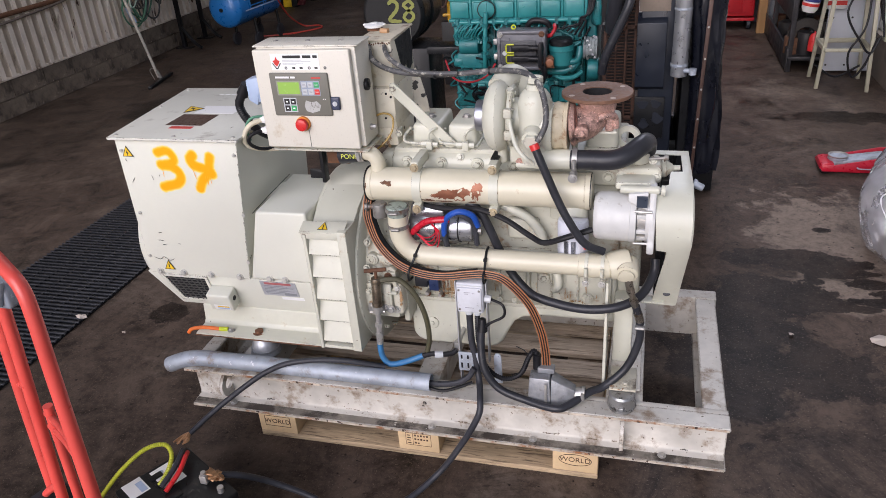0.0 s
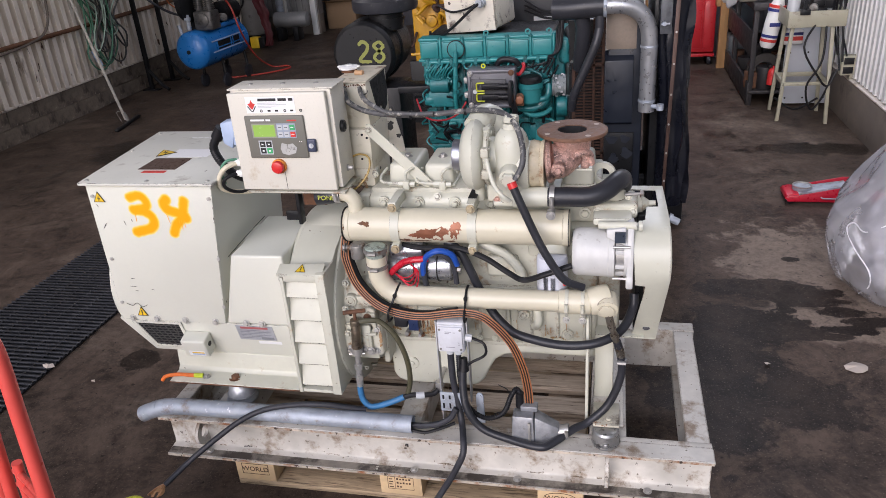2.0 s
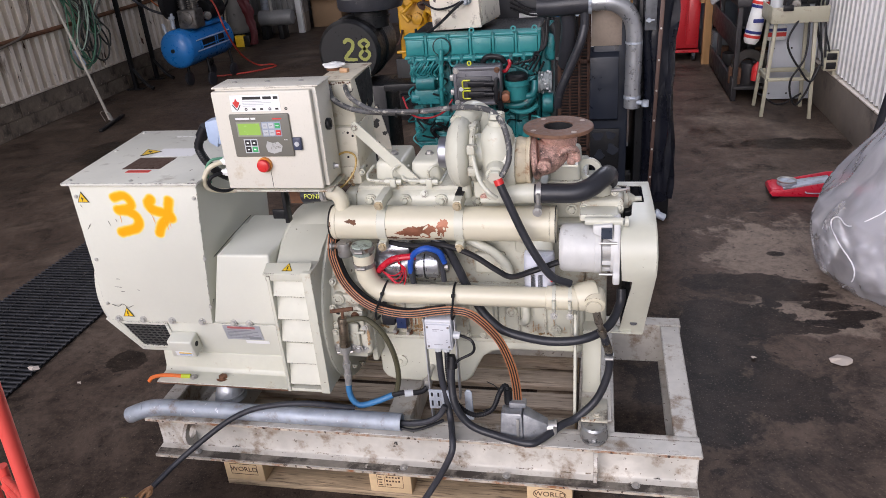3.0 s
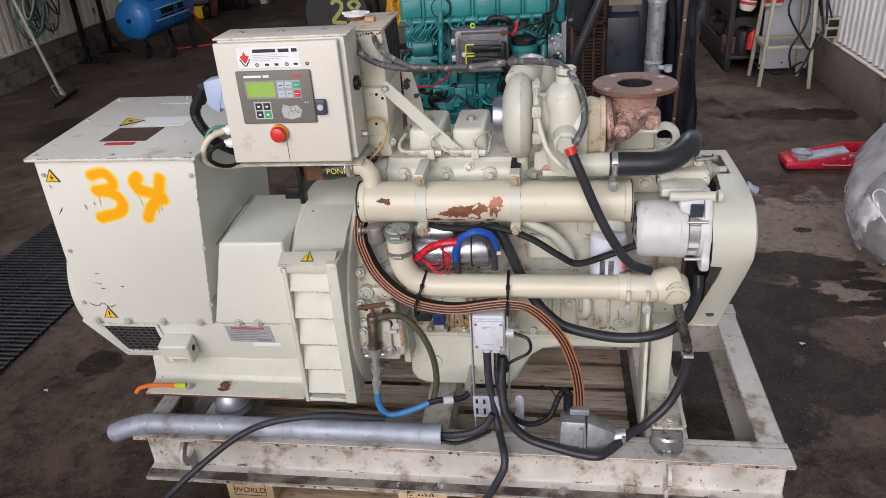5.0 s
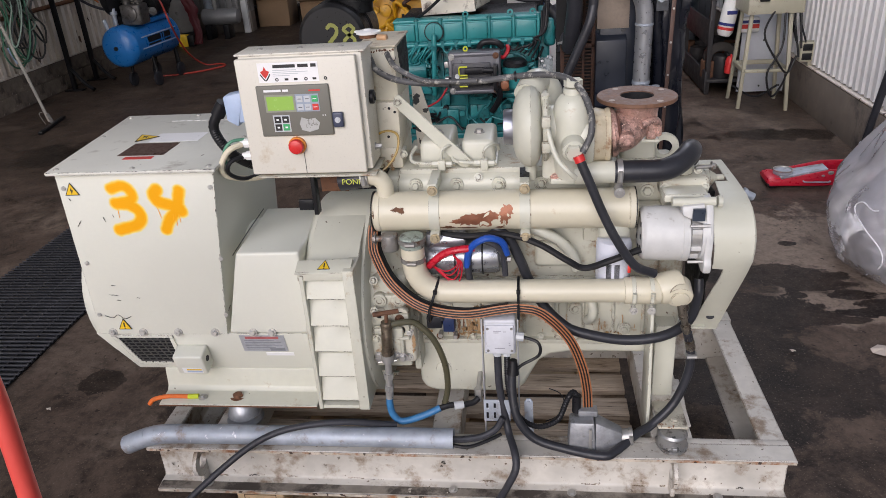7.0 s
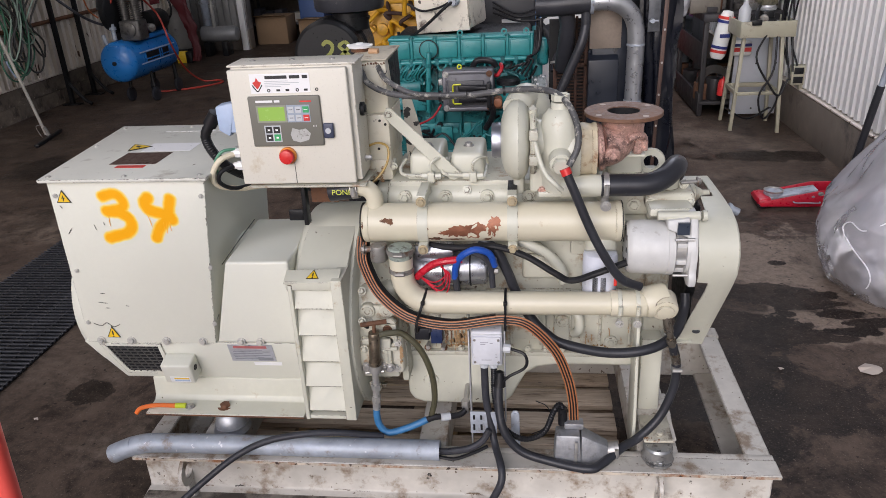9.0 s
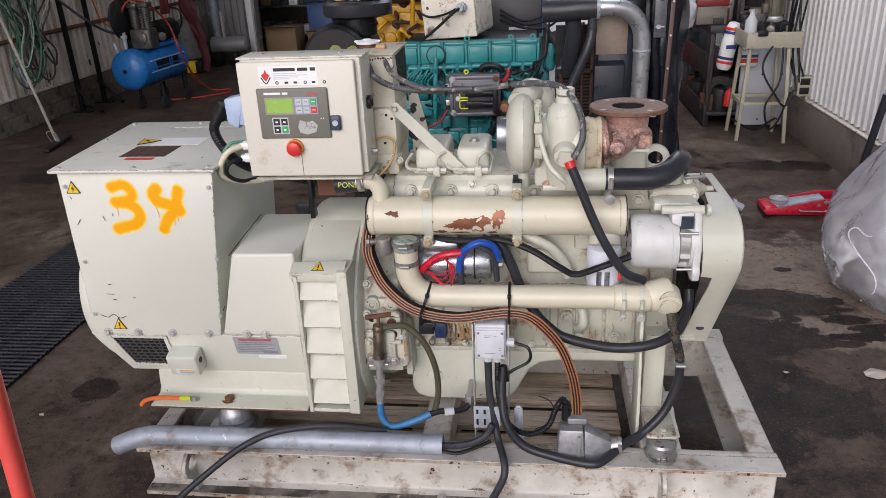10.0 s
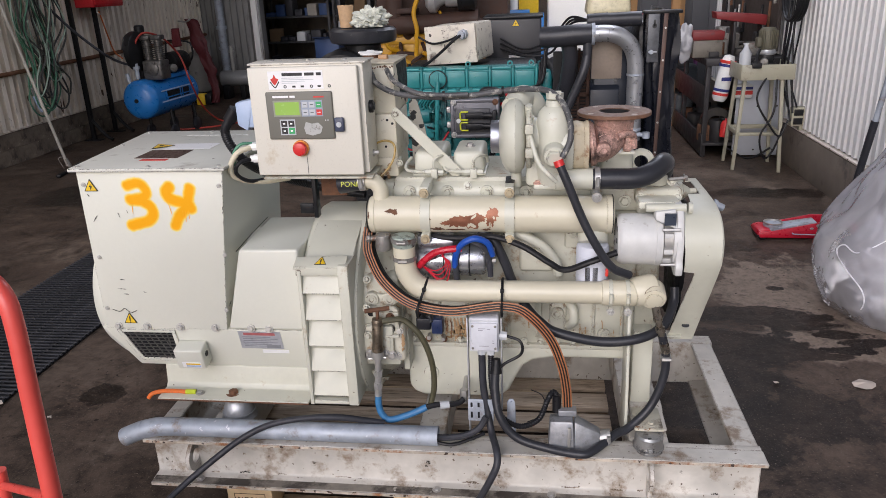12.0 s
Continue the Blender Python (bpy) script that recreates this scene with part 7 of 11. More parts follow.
    part("hood", [hull8([(0.318, -0.50, 0.338), (0.39, -0.51, 0.338), (0.39, -0.44, 0.338), (0.318, -0.44, 0.338)], [(0.322, -0.49, 0.425), (0.385, -0.50, 0.432), (0.385, -0.445, 0.432), (0.322, -0.445, 0.425)], 0.006, 2),
                  hull8([(0.388, -0.508, 0.338), (0.46, -0.495, 0.345), (0.46, -0.45, 0.345), (0.388, -0.44, 0.338)], [(0.388, -0.495, 0.43), (0.46, -0.49, 0.392), (0.46, -0.455, 0.392), (0.388, -0.445, 0.43)], 0.006, 2), box(0.345, 0.395, -0.47, -0.44, 0.43, 0.448, 0.003)], weathered, cn)
    part("gland", [cyl((0.458, -0.473, 0.37), (0.478, -0.472, 0.373), 0.020, n=20), clamp_ring((0.482, -0.471, 0.374), (1, -0.02, 0.05), 0.018, 0.010)], steel, cn)
    part("locking_lever", [box(0.37, 0.378, -0.512, -0.508, 0.35, 0.42, 0.001)], steel, cn)
    lead = thing("control_cables", (0.2, -0.45, 0.335), "black control cables and a long hose looping over the skid", "cable")
    part("conduit", tube([(0.160, -0.43, 0.602), (0.162, -0.44, 0.501), (0.184, -0.45, 0.419), (0.237, -0.46, 0.388), (0.291, -0.46, 0.412), (0.316, -0.45, 0.470), (0.332, -0.445, 0.492), (0.342, -0.45, 0.475), (0.340, -0.455, 0.44)], 0.0085, 10, 8, ribs=0.0015), cable_black, lead, "black corrugated conduit")
    part("sleeve", cyl((0.341, -0.452, 0.435), (0.341, -0.45, 0.485), 0.012, n=14), cable_black, lead)
    part("thick_hose", tube([(0.173, -0.435, 0.565), (0.172, -0.455, 0.497), (0.185, -0.478, 0.43), (0.23, -0.49, 0.372), (0.313, -0.505, 0.351), (0.403, -0.53, 0.352), (0.44, -0.515, 0.356), (0.500, -0.465, 0.375), (0.541, -0.435, 0.38), (0.600, -0.41, 0.435), (0.632, -0.40, 0.526), (0.632, -0.40, 0.595), (0.618, -0.41, 0.655)], 0.0118, 14), rubber, lead, "thick black hose")
    part("hose_coupling", [cyl((0.632, -0.40, 0.60), (0.624, -0.406, 0.632), 0.0125, n=16), cyl((0.626, -0.404, 0.625), (0.621, -0.408, 0.642), 0.0118, n=6), cyl((0.62, -0.408, 0.642), (0.612, -0.412, 0.675), 0.009, n=12), cyl((0.614, -0.411, 0.664), (0.610, -0.413, 0.680), 0.0125, n=6), cyl((0.612, -0.412, 0.675), (0.60, -0.42, 0.715), 0.0085, n=14, b=0.002), cyl((0.604, -0.418, 0.70), (0.600, -0.42, 0.716), 0.0118, n=6), cyl((0.601, -0.42, 0.71), (0.592, -0.42, 0.755), 0.0112, n=10)], surface("brass coupling", (0.40, 0.36, 0.30), 0.32, 0.85, grain=60, vary=0.3, blotch=0.4, large=30, stain=(0.12, 0.08, 0.05), stain_size=40, stain_from=0.54, bump=0.15), lead, "tarnished coupling")
    part("coupling_clamp", clamp_ring((0.633, -0.40, 0.585), (0, 0, 1), 0.0125, 0.010), steel, lead)
    part("box_lead", tube([(0.204, -0.43, 0.653), (0.241, -0.445, 0.645), (0.243, -0.445, 0.607), (0.201, -0.445, 0.578), (0.178, -0.44, 0.552)], 0.0042, 8), cable_black, lead)
    part("wrapped_end", tube([(0.176, -0.435, 0.585), (0.174, -0.44, 0.545)], (0.010, 0.017), 12), cable_black, lead)
    part("straight_lead", tube([(0.135, -0.43, 0.60), (0.137, -0.43, 0.5), (0.147, -0.43, 0.422), (0.160, -0.455, 0.36), (0.177, -0.525, 0.353), (0.180, -0.552, 0.325), (0.162, -0.56, 0.28), (0.122, -0.56, 0.20), (0.040, -0.57, 0.07), (-0.053, -0.66, 0.018), (-0.16, -0.745, 0.0115), (-0.27, -0.745, 0.013), (-0.345, -0.715, 0.032), (-0.47, -0.735, 0.095), (-0.527, -0.793, 0.17), (-0.575, -0.83, 0.202)], 0.0102, 12), cable_grey, lead, "dark cable running to the floor")
    part("tie_wire", tube([(0.27, -0.40, 0.47), (0.30, -0.41, 0.46), (0.31, -0.42, 0.43), (0.29, -0.43, 0.40), (0.26, -0.44, 0.39)], 0.0014, 6), cable_black, lead)
    part("pipe_lead", tube([(0.0, -0.48, 0.355), (0.04, -0.475, 0.352), (0.09, -0.468, 0.358), (0.126, -0.46, 0.378), (0.145, -0.45, 0.408)], 0.0095, 10), cable_grey, lead)
    part("pipe_lead", tube([(0.0, -0.495, 0.35), (0.05, -0.495, 0.343), (0.10, -0.48, 0.352), (0.14, -0.462, 0.362)], 0.005, 8), cable_black, lead)
    gp = thing("galvanised_pipe", (-0.45, -0.48, 0.335), "bent galvanised steel pipe lying along the skid rail", "pipe")
    part("pipe_tube", tube([(-0.936, -0.49, 0.321), (-0.90, -0.49, 0.338), (-0.86, -0.488, 0.352), (-0.80, -0.485, 0.360), (-0.613, -0.482, 0.360), (-0.346, -0.482, 0.360), (0.011, -0.482, 0.360)], 0.0275, 28, 6, bore=0.12), galv, gp)
    jc = thing("jump_lead", (-0.55, -0.55, 0.41), "dark grey cable trailing over the pipe to the battery", "cable")
    part("sheath", tube([(-0.15, -0.45, 0.376), (-0.20, -0.462, 0.390), (-0.276, -0.48, 0.409), (-0.366, -0.50, 0.415), (-0.458, -0.52, 0.405), (-0.537, -0.54, 0.372), (-0.615, -0.575, 0.322), (-0.70, -0.63, 0.262), (-0.755, -0.70, 0.222)], 0.0092, 12), cable_grey, jc)
    rr = random.Random(5)
    for k in range(9):
        x, y = -0.756 + rr.uniform(-0.006, 0.006), -0.700 + rr.uniform(-0.006, 0.006)
        part("strand", tube([(x, y, 0.222), (x - 0.012 + rr.uniform(-0.012, 0.012), y - 0.014, 0.213 + rr.uniform(-0.006, 0.008)), (x - 0.026 + rr.uniform(-0.015, 0.015), y - 0.03 + rr.uniform(-0.01, 0.01), 0.203 + rr.uniform(-0.004, 0.008))], 0.0032, 6), frayed, jc, "bare copper strands")


make_leads()


# ---- things on the floor round the set ----
def make_grating():
    x0, x1, y0, y1 = -2.57, -1.89, -1.3, 2.45
    g = thing("floor_grating", ((x0 + x1) / 2, (y0 + y1) / 2, 0), "dark metal floor grating strip over a drain", "floor grating")
    me = None
    n = int((y1 - y0) / 0.031)
    for k in range(n):
        y = y0 + k * 0.031
        if me is None:
            bar = part("bar", box(x0, x1, -0.006, 0.006, 0.006, 0.016, 0.002, 1), grate_mat, g)
            bar.location = (0, y, 0)
            me = bar.data
        else:
            bar = new("bar", me)
            bar.parent = g
            bar.matrix_parent_inverse = base_of(g).inverted()
            bar.location = (0, y, 0)
    for k in range(8):
        x = x0 + 0.012 + k * (x1 - x0 - 0.024) / 7
        part("rib", box(x - 0.004, x + 0.004, y0, y1, 0.004, 0.0125, 0), grate_mat, g)
    # Thin black sheet under the bars, filling the gaps between them.
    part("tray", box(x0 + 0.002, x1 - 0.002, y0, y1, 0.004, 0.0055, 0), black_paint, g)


grate_mat = surface("dusty dark grating", (0.035, 0.036, 0.042), 0.42, 0.3, grain=30, vary=0.3, large=3, blotch=0.4, bump=0.15)
make_grating()


def make_hand_truck():
    h = thing("hand_truck", (-0.72, -1.2, 0), "faded red tubular hand truck", "hand truck")
    part("handle", tube([(-0.534, -1.323, 0.12), (-0.5435, -1.296, 0.5), (-0.5533, -1.267, 0.9), (-0.557, -1.255, 1.06), (-0.570, -1.246, 1.115), (-0.61, -1.226, 1.138), (-0.75, -1.14, 1.142), (-0.83, -1.085, 1.125), (-0.860, -1.065, 1.07), (-0.867, -1.06, 0.935), (-0.902, -1.06, 0.6), (-0.936, -1.06, 0.278), (-0.953, -1.06, 0.12)], 0.0155, 16, 6), coral_paint, h)
    part("upright", tube([(-0.955, -1.0, 1.02), (-0.975, -1.0, 0.828), (-1.003, -1.0, 0.56), (-1.026, -1.0, 0.293), (-1.042, -1.0, 0.10)], 0.019, 14), coral_paint, h)
    part("upright", tube([(-0.806, -1.1, 0.66), (-0.811, -1.1, 0.582), (-0.826, -1.1, 0.35), (-0.842, -1.1, 0.06)], 0.0125, 14), coral_paint, h)
    part("crossbar", tube([(-0.866, -1.062, 0.595), (-0.71, -1.17, 0.672), (-0.561, -1.278, 0.75)], 0.0085, 12), coral_paint, h)
    part("crossbar", tube([(-0.87, -1.062, 0.552), (-0.71, -1.17, 0.628), (-0.559, -1.28, 0.70)], 0.0085, 12), coral_paint, h)
    part("crossbar", tube([(-1.0, -1.0, 0.63), (-0.90, -1.058, 0.665)], 0.008, 10), coral_paint, h)
    part("crossbar", tube([(-0.54, -1.305, 0.20), (-0.94, -1.06, 0.20)], 0.012, 12), coral_paint, h)
    part("strap", tube([(-0.95, -1.05, 0.31), (-1.03, -1.03, 0.24), (-1.10, -1.0, 0.16)], 0.011, 10), coral_paint, h)
    part("latch", [box(-0.815, -0.735, -1.15, -1.085, 0.985, 1.045, 0.008, 3), cyl((-0.76, -1.155, 1.0), (-0.74, -1.15, 1.06), 0.010, n=12), tube([(-0.80, -1.11, 1.04), (-0.79, -1.115, 1.09), (-0.77, -1.125, 1.135)], 0.008, 8)], galv, h, "bright metal latch")
    part("axle", cyl((-0.50, -1.33, 0.12), (-1.06, -1.02, 0.12), 0.012, n=14), steel, h)
    for p in ((-0.50, -1.33), (-1.05, -1.03)):
        part("wheel", lathe((p[0] - 0.02, p[1] + 0.01, 0.12), (0.89, -0.45, 0), [(0, 0), (0, 0.07), (0.005, 0.11), (0.015, 0.12), (0.035, 0.12), (0.045, 0.11), (0.05, 0.07), (0.05, 0)], 32), rubber, h)
    part("toe_plate", hull8([(-0.60, -1.28, 0.006), (-0.99, -1.085, 0.006), (-1.06, -1.22, 0.006), (-0.67, -1.42, 0.006)], [(-0.60, -1.28, 0.012), (-0.99, -1.085, 0.012), (-1.06, -1.22, 0.012), (-0.67, -1.42, 0.012)], 0.001), coral_paint, h)
    part("toe_link", tube([(-0.535, -1.32, 0.13), (-0.56, -1.31, 0.05), (-0.61, -1.29, 0.012)], 0.012, 10), coral_paint, h)


make_hand_truck()


def make_battery():
    u, v = Vector((0.875, -0.484, 0)), Vector((-0.484, -0.875, 0))
    o = Vector((-0.755, -0.731, 0))
    b = thing("battery", (-0.70, -0.90, 0), "dusty black truck battery with a white label", "battery")
    M = Matrix(((u.x, -v.x, 0, o.x), (u.y, -v.y, 0, o.y), (0, 0, 1, 0), (0, 0, 0, 1)))
    put = lambda bm: moved(bm, M)
    part("case", put(box(0, 0.29, -0.24, 0, 0.002, 0.165, 0.006)), black_paint, b)
    part("cover", put(box(-0.004, 0.294, -0.244, 0.004, 0.165, 0.188, 0.006, 3)), black_paint, b)
    part("cell_strip", [put(box(0.03 + k * 0.04, 0.055 + k * 0.04, -0.15, -0.11, 0.188, 0.193, 0.003)) for k in range(6)], black_paint, b)
    part("label_foil", put(box(0.012, 0.115, -0.138, -0.066, 0.1885, 0.1895, 0)), white_foil, b, "white torn label")
    part("label_print", [put(cyl((0.035 + 0.022 * k, -0.11, 0.1896), (0.035 + 0.022 * k, -0.11, 0.19), 0.007, n=14)) for k in range(3)], plug_blue, b)
    for x, y in ((0.03, -0.03), (0.255, -0.03)):
        part("terminal", put(cyl((x, y, 0.188), (x, y, 0.207), 0.010, n=16)), steel, b)
    part("second_label", put(box(-0.0, 0.075, -0.225, -0.165, 0.1885, 0.1893, 0)), white_foil, b, "white torn label")
    part("label_stripe", put(box(0.02, 0.07, -0.19, -0.17, 0.1894, 0.1898, 0)), plug_blue, b)
    part("warning_label", put(box(0.22, 0.27, -0.16, -0.10, 0.1885, 0.1893, 0)), red_foil, b)
    cl = thing("jump_clamp", (-0.58, -0.86, 0.19), "frayed copper jump clamp on the battery", "clamp")
    lump = bmesh.new()
    bmesh.ops.create_icosphere(lump, subdivisions=3, radius=1)
    for v in lump.verts:
        d = v.co.normalized()
        v.co = Vector((-0.588, -0.842, 0.208)) + Vector((d.x * 0.03, d.y * 0.018, d.z * 0.014)) * (1 + 0.7 * noise.noise(d * 3.1) + 0.3 * noise.noise(d * 9))
    part("copper_lump", lump, frayed, cl, smooth=60)
    part("jaw", [box(-0.625, -0.60, -0.868, -0.848, 0.19, 0.222, 0.004), cyl((-0.612, -0.858, 0.19), (-0.612, -0.858, 0.232), 0.008, n=12)], steel, cl)
    sp = thing("spiral_lead", (-0.78, -0.80, 0.19), "yellow-green spiral-wrapped lead over the battery", "cable")
    part("core", tube([(-0.97, -0.97, 0.10), (-0.93, -0.93, 0.16), (-0.885, -0.88, 0.215), (-0.83, -0.825, 0.255), (-0.775, -0.80, 0.262), (-0.745, -0.815, 0.24), (-0.742, -0.85, 0.21), (-0.745, -0.90, 0.195)], 0.0078, 10, 6, ribs=0.0018), surface("yellow-green spiral", (0.50, 0.52, 0.04), 0.5, bump=0.03), sp)
    part("tail", tube([(-1.1, -1.02, 0.012), (-1.03, -1.0, 0.04), (-0.96, -0.965, 0.11)], 0.010, 10), cable_grey, sp)
    part("red_lead", tube([(-0.72, -0.775, 0.215), (-0.70, -0.81, 0.235), (-0.695, -0.86, 0.22), (-0.71, -0.92, 0.195)], 0.0075, 10), red_plastic, sp, "red lead")
    part("black_lead", tube([(-0.745, -0.76, 0.212), (-0.718, -0.80, 0.24), (-0.715, -0.85, 0.225), (-0.73, -0.91, 0.2)], 0.0085, 10), cable_grey, sp)


make_battery()


def make_jack():
    j = thing("trolley_jack", (1.85, 2.4, 0), "red trolley jack with a long handle", "jack")
    for y in (2.30, 2.47):
        part("side_plate", prism([(1.60, 0.03), (1.585, 0.06), (1.60, 0.085), (1.66, 0.085), (1.88, 0.15), (1.93, 0.165), (2.12, 0.165), (2.16, 0.13), (2.16, 0.035), (1.9, 0.025)], "y", y, y + 0.012, 0.003), red_paint, j)
    part("lift_arm", [hull8([(1.66, 2.34, 0.06), (1.93, 2.34, 0.09), (1.93, 2.44, 0.09), (1.66, 2.44, 0.06)], [(1.66, 2.34, 0.095), (1.93, 2.34, 0.155), (1.93, 2.44, 0.155), (1.66, 2.44, 0.095)], 0.004), lathe((1.69, 2.39, 0.09), (0, 0, 1), [(0, 0), (0, 0.05), (0.012, 0.055), (0.03, 0.055), (0.036, 0.05), (0.036, 0)], 28)], galv, j, "plated lifting arm and saddle")
    part("front_roller", cyl((1.618, 2.315, 0.033), (1.618, 2.465, 0.033), 0.031, n=24, b=0.003), black_paint, j)
    for y in (2.28, 2.49):
        part("caster", lathe((2.12, y, 0.04), (0, 1, 0), [(0, 0), (0, 0.036), (0.004, 0.04), (0.02, 0.04), (0.024, 0.036), (0.024, 0)], 24), steel, j)
    part("carry_handle", tube([(1.78, 2.296, 0.075), (1.79, 2.28, 0.072), (1.86, 2.28, 0.07), (1.92, 2.28, 0.068), (1.93, 2.296, 0.07)], 0.005, 8), galv, j)
    part("bolt", [bolt((1.93, 2.30, 0.14), (0, -1, 0), 0.012, 0.006), bolt((1.89, 2.30, 0.115), (0, -1, 0), 0.007, 0.005), bolt((2.03, 2.30, 0.10), (0, -1, 0), 0.009, 0.005)], steel, j)
    part("handle_socket", cyl((2.10, 2.39, 0.12), (2.115, 2.375, 0.25), 0.026, n=20, b=0.003), galv, j)
    part("handle_grip", cyl((2.115, 2.375, 0.24), (2.165, 2.33, 0.72), 0.021, n=20), rubber, j, "black handle sleeve")
    part("nose_cover", [prism([(1.585, 0.045), (1.592, 0.085), (1.625, 0.10), (1.66, 0.095), (1.66, 0.06)], "y", 2.312, 2.47, 0.004)], red_paint, j)
    part("cup_wall", lathe((1.69, 2.39, 0.126), (0, 0, 1), [(0, 0.048), (0, 0.055), (0.012, 0.057), (0.012, 0.05), (0, 0.048)], 28), steel, j)
    part("handle_pole", cyl((2.165, 2.33, 0.71), (2.245, 2.26, 1.55), 0.016, n=20), galv, j, "bright handle pole")


make_jack()
jack = bpy.data.objects["trolley_jack"]
jack.location.x += 0.035
jack.location.y -= 0.07
crimson_paint = surface("crimson jack paint", (0.50, 0.010, 0.032), 0.35, grain=40, vary=0.08, blotch=0.18, stain=(0.2, 0.015, 0.02), stain_size=12, stain_from=0.68, bump=0.05)
for piece in jack.children:
    if not piece.name.startswith("handle"):
        piece.data.transform(Matrix.Diagonal((1, 1, 0.70, 1)))
        if piece.data.materials[0] == red_paint:
            piece.data.materials[0] = crimson_paint


def make_plastic_bag():
    cx, cy = 2.11, 1.26
    prof = [(0.0, 0.40), (0.03, 0.43), (0.10, 0.465), (0.20, 0.488), (0.29, 0.487), (0.38, 0.47), (0.465, 0.415), (0.57, 0.35), (0.68, 0.29), (0.78, 0.245), (0.87, 0.20), (0.98, 0.14), (1.06, 0.08), (1.10, 0.03)]

    def skin(a, z, out=0.0):
        """A place on the crumpled film, at an angle round the bag and a height."""
        k = min(max(i for i in range(len(prof)) if prof[i][0] <= z + 1e-9), len(prof) - 2)
        f = (z - prof[k][0]) / (prof[k + 1][0] - prof[k][0])
        r = prof[k][1] * (1 - f) + prof[k + 1][1] * f
        c, sn = math.cos(a), math.sin(a)
        low = max(0.0, 1 - z / 0.5)
        fold = 0.045 * noise.noise(Vector((c * 1.5, sn * 1.5, z * 1.8 + 2)))
        for scale, depth in ((3.2, 0.050), (6.5, 0.010 + 0.020 * low), (15.0, 0.001 + 0.009 * low)):
            at = Vector((c * 0.48 + 0.11 * z, sn * 0.48 - 0.07 * z, z * 0.75 + 0.3)) * scale
            d = noise.voronoi(at)[0]
            fold += depth * (min(0.5, d[1] - d[0]) - 0.25)
        q = r + fold * min(1, r / 0.2) + out
        lift = 0.02 * noise.noise(Vector((c * 3, sn * 3, z * 4))) * min(1, z * 6)
        return (min(cx + q * c, 2.36), cy + q * sn, max(0.004, z + lift))

    bm = bmesh.new()
    n = 260
    rings = [[bm.verts.new(skin(2 * math.pi * i / n, 1.10 * k / 150)) for i in range(n)] for k in range(151)]
    for r0, r1 in zip(rings, rings[1:]):
        for i in range(n):
            bm.faces.new((r0[i], r0[(i + 1) % n], r1[(i + 1) % n], r1[i]))
    bm.faces.new(rings[-1])
    bag = thing("plastic_bag", (cx, cy, 0), "large crumpled translucent plastic bag on the floor", "plastic bag")
    part("film", bm, plastic_film, bag, smooth=50)
    # Pale film bundle, added inside to brighten the lower bag.
    inner = bmesh.new()
    bmesh.ops.create_icosphere(inner, subdivisions=5, radius=1)
    for v in inner.verts:
        d = v.co.normalized()
        v.co = Vector((2.05, 1.26, 0.20)) + Vector((d.x * 0.25, d.y * 0.32, d.z * 0.24)) * (1 + 0.3 * (0.4 - abs(noise.noise(d * 2.2))) + 0.3 * (0.3 - abs(noise.noise(d * 5))))
        v.co.z = max(v.co.z, 0.006)
    solo("film_bundle", inner, crisp_film, "pale crumpled film bundle added inside the plastic bag to brighten its base", "packing", smooth=30)
    seam = [(226, 0.70), (221, 0.62), (224, 0.49), (218, 0.42), (210, 0.36), (201, 0.375), (198, 0.34), (208, 0.28), (218, 0.22), (218, 0.14), (208, 0.05)]
    part("seam", tube([skin(radians(a), z, 0.003) for a, z in seam], 0.0030, 8), surface("milky seam", (0.74, 0.74, 0.78), 0.3, bump=0), bag, "thick milky seam")
    for ends in (((217, 0.545), (222, 0.515)), ((219.5, 0.55), (219, 0.51))):
        part("pen_mark", tube([skin(radians(a), z, 0.002) for a, z in ends], 0.0016, 6), black_ink, bag)


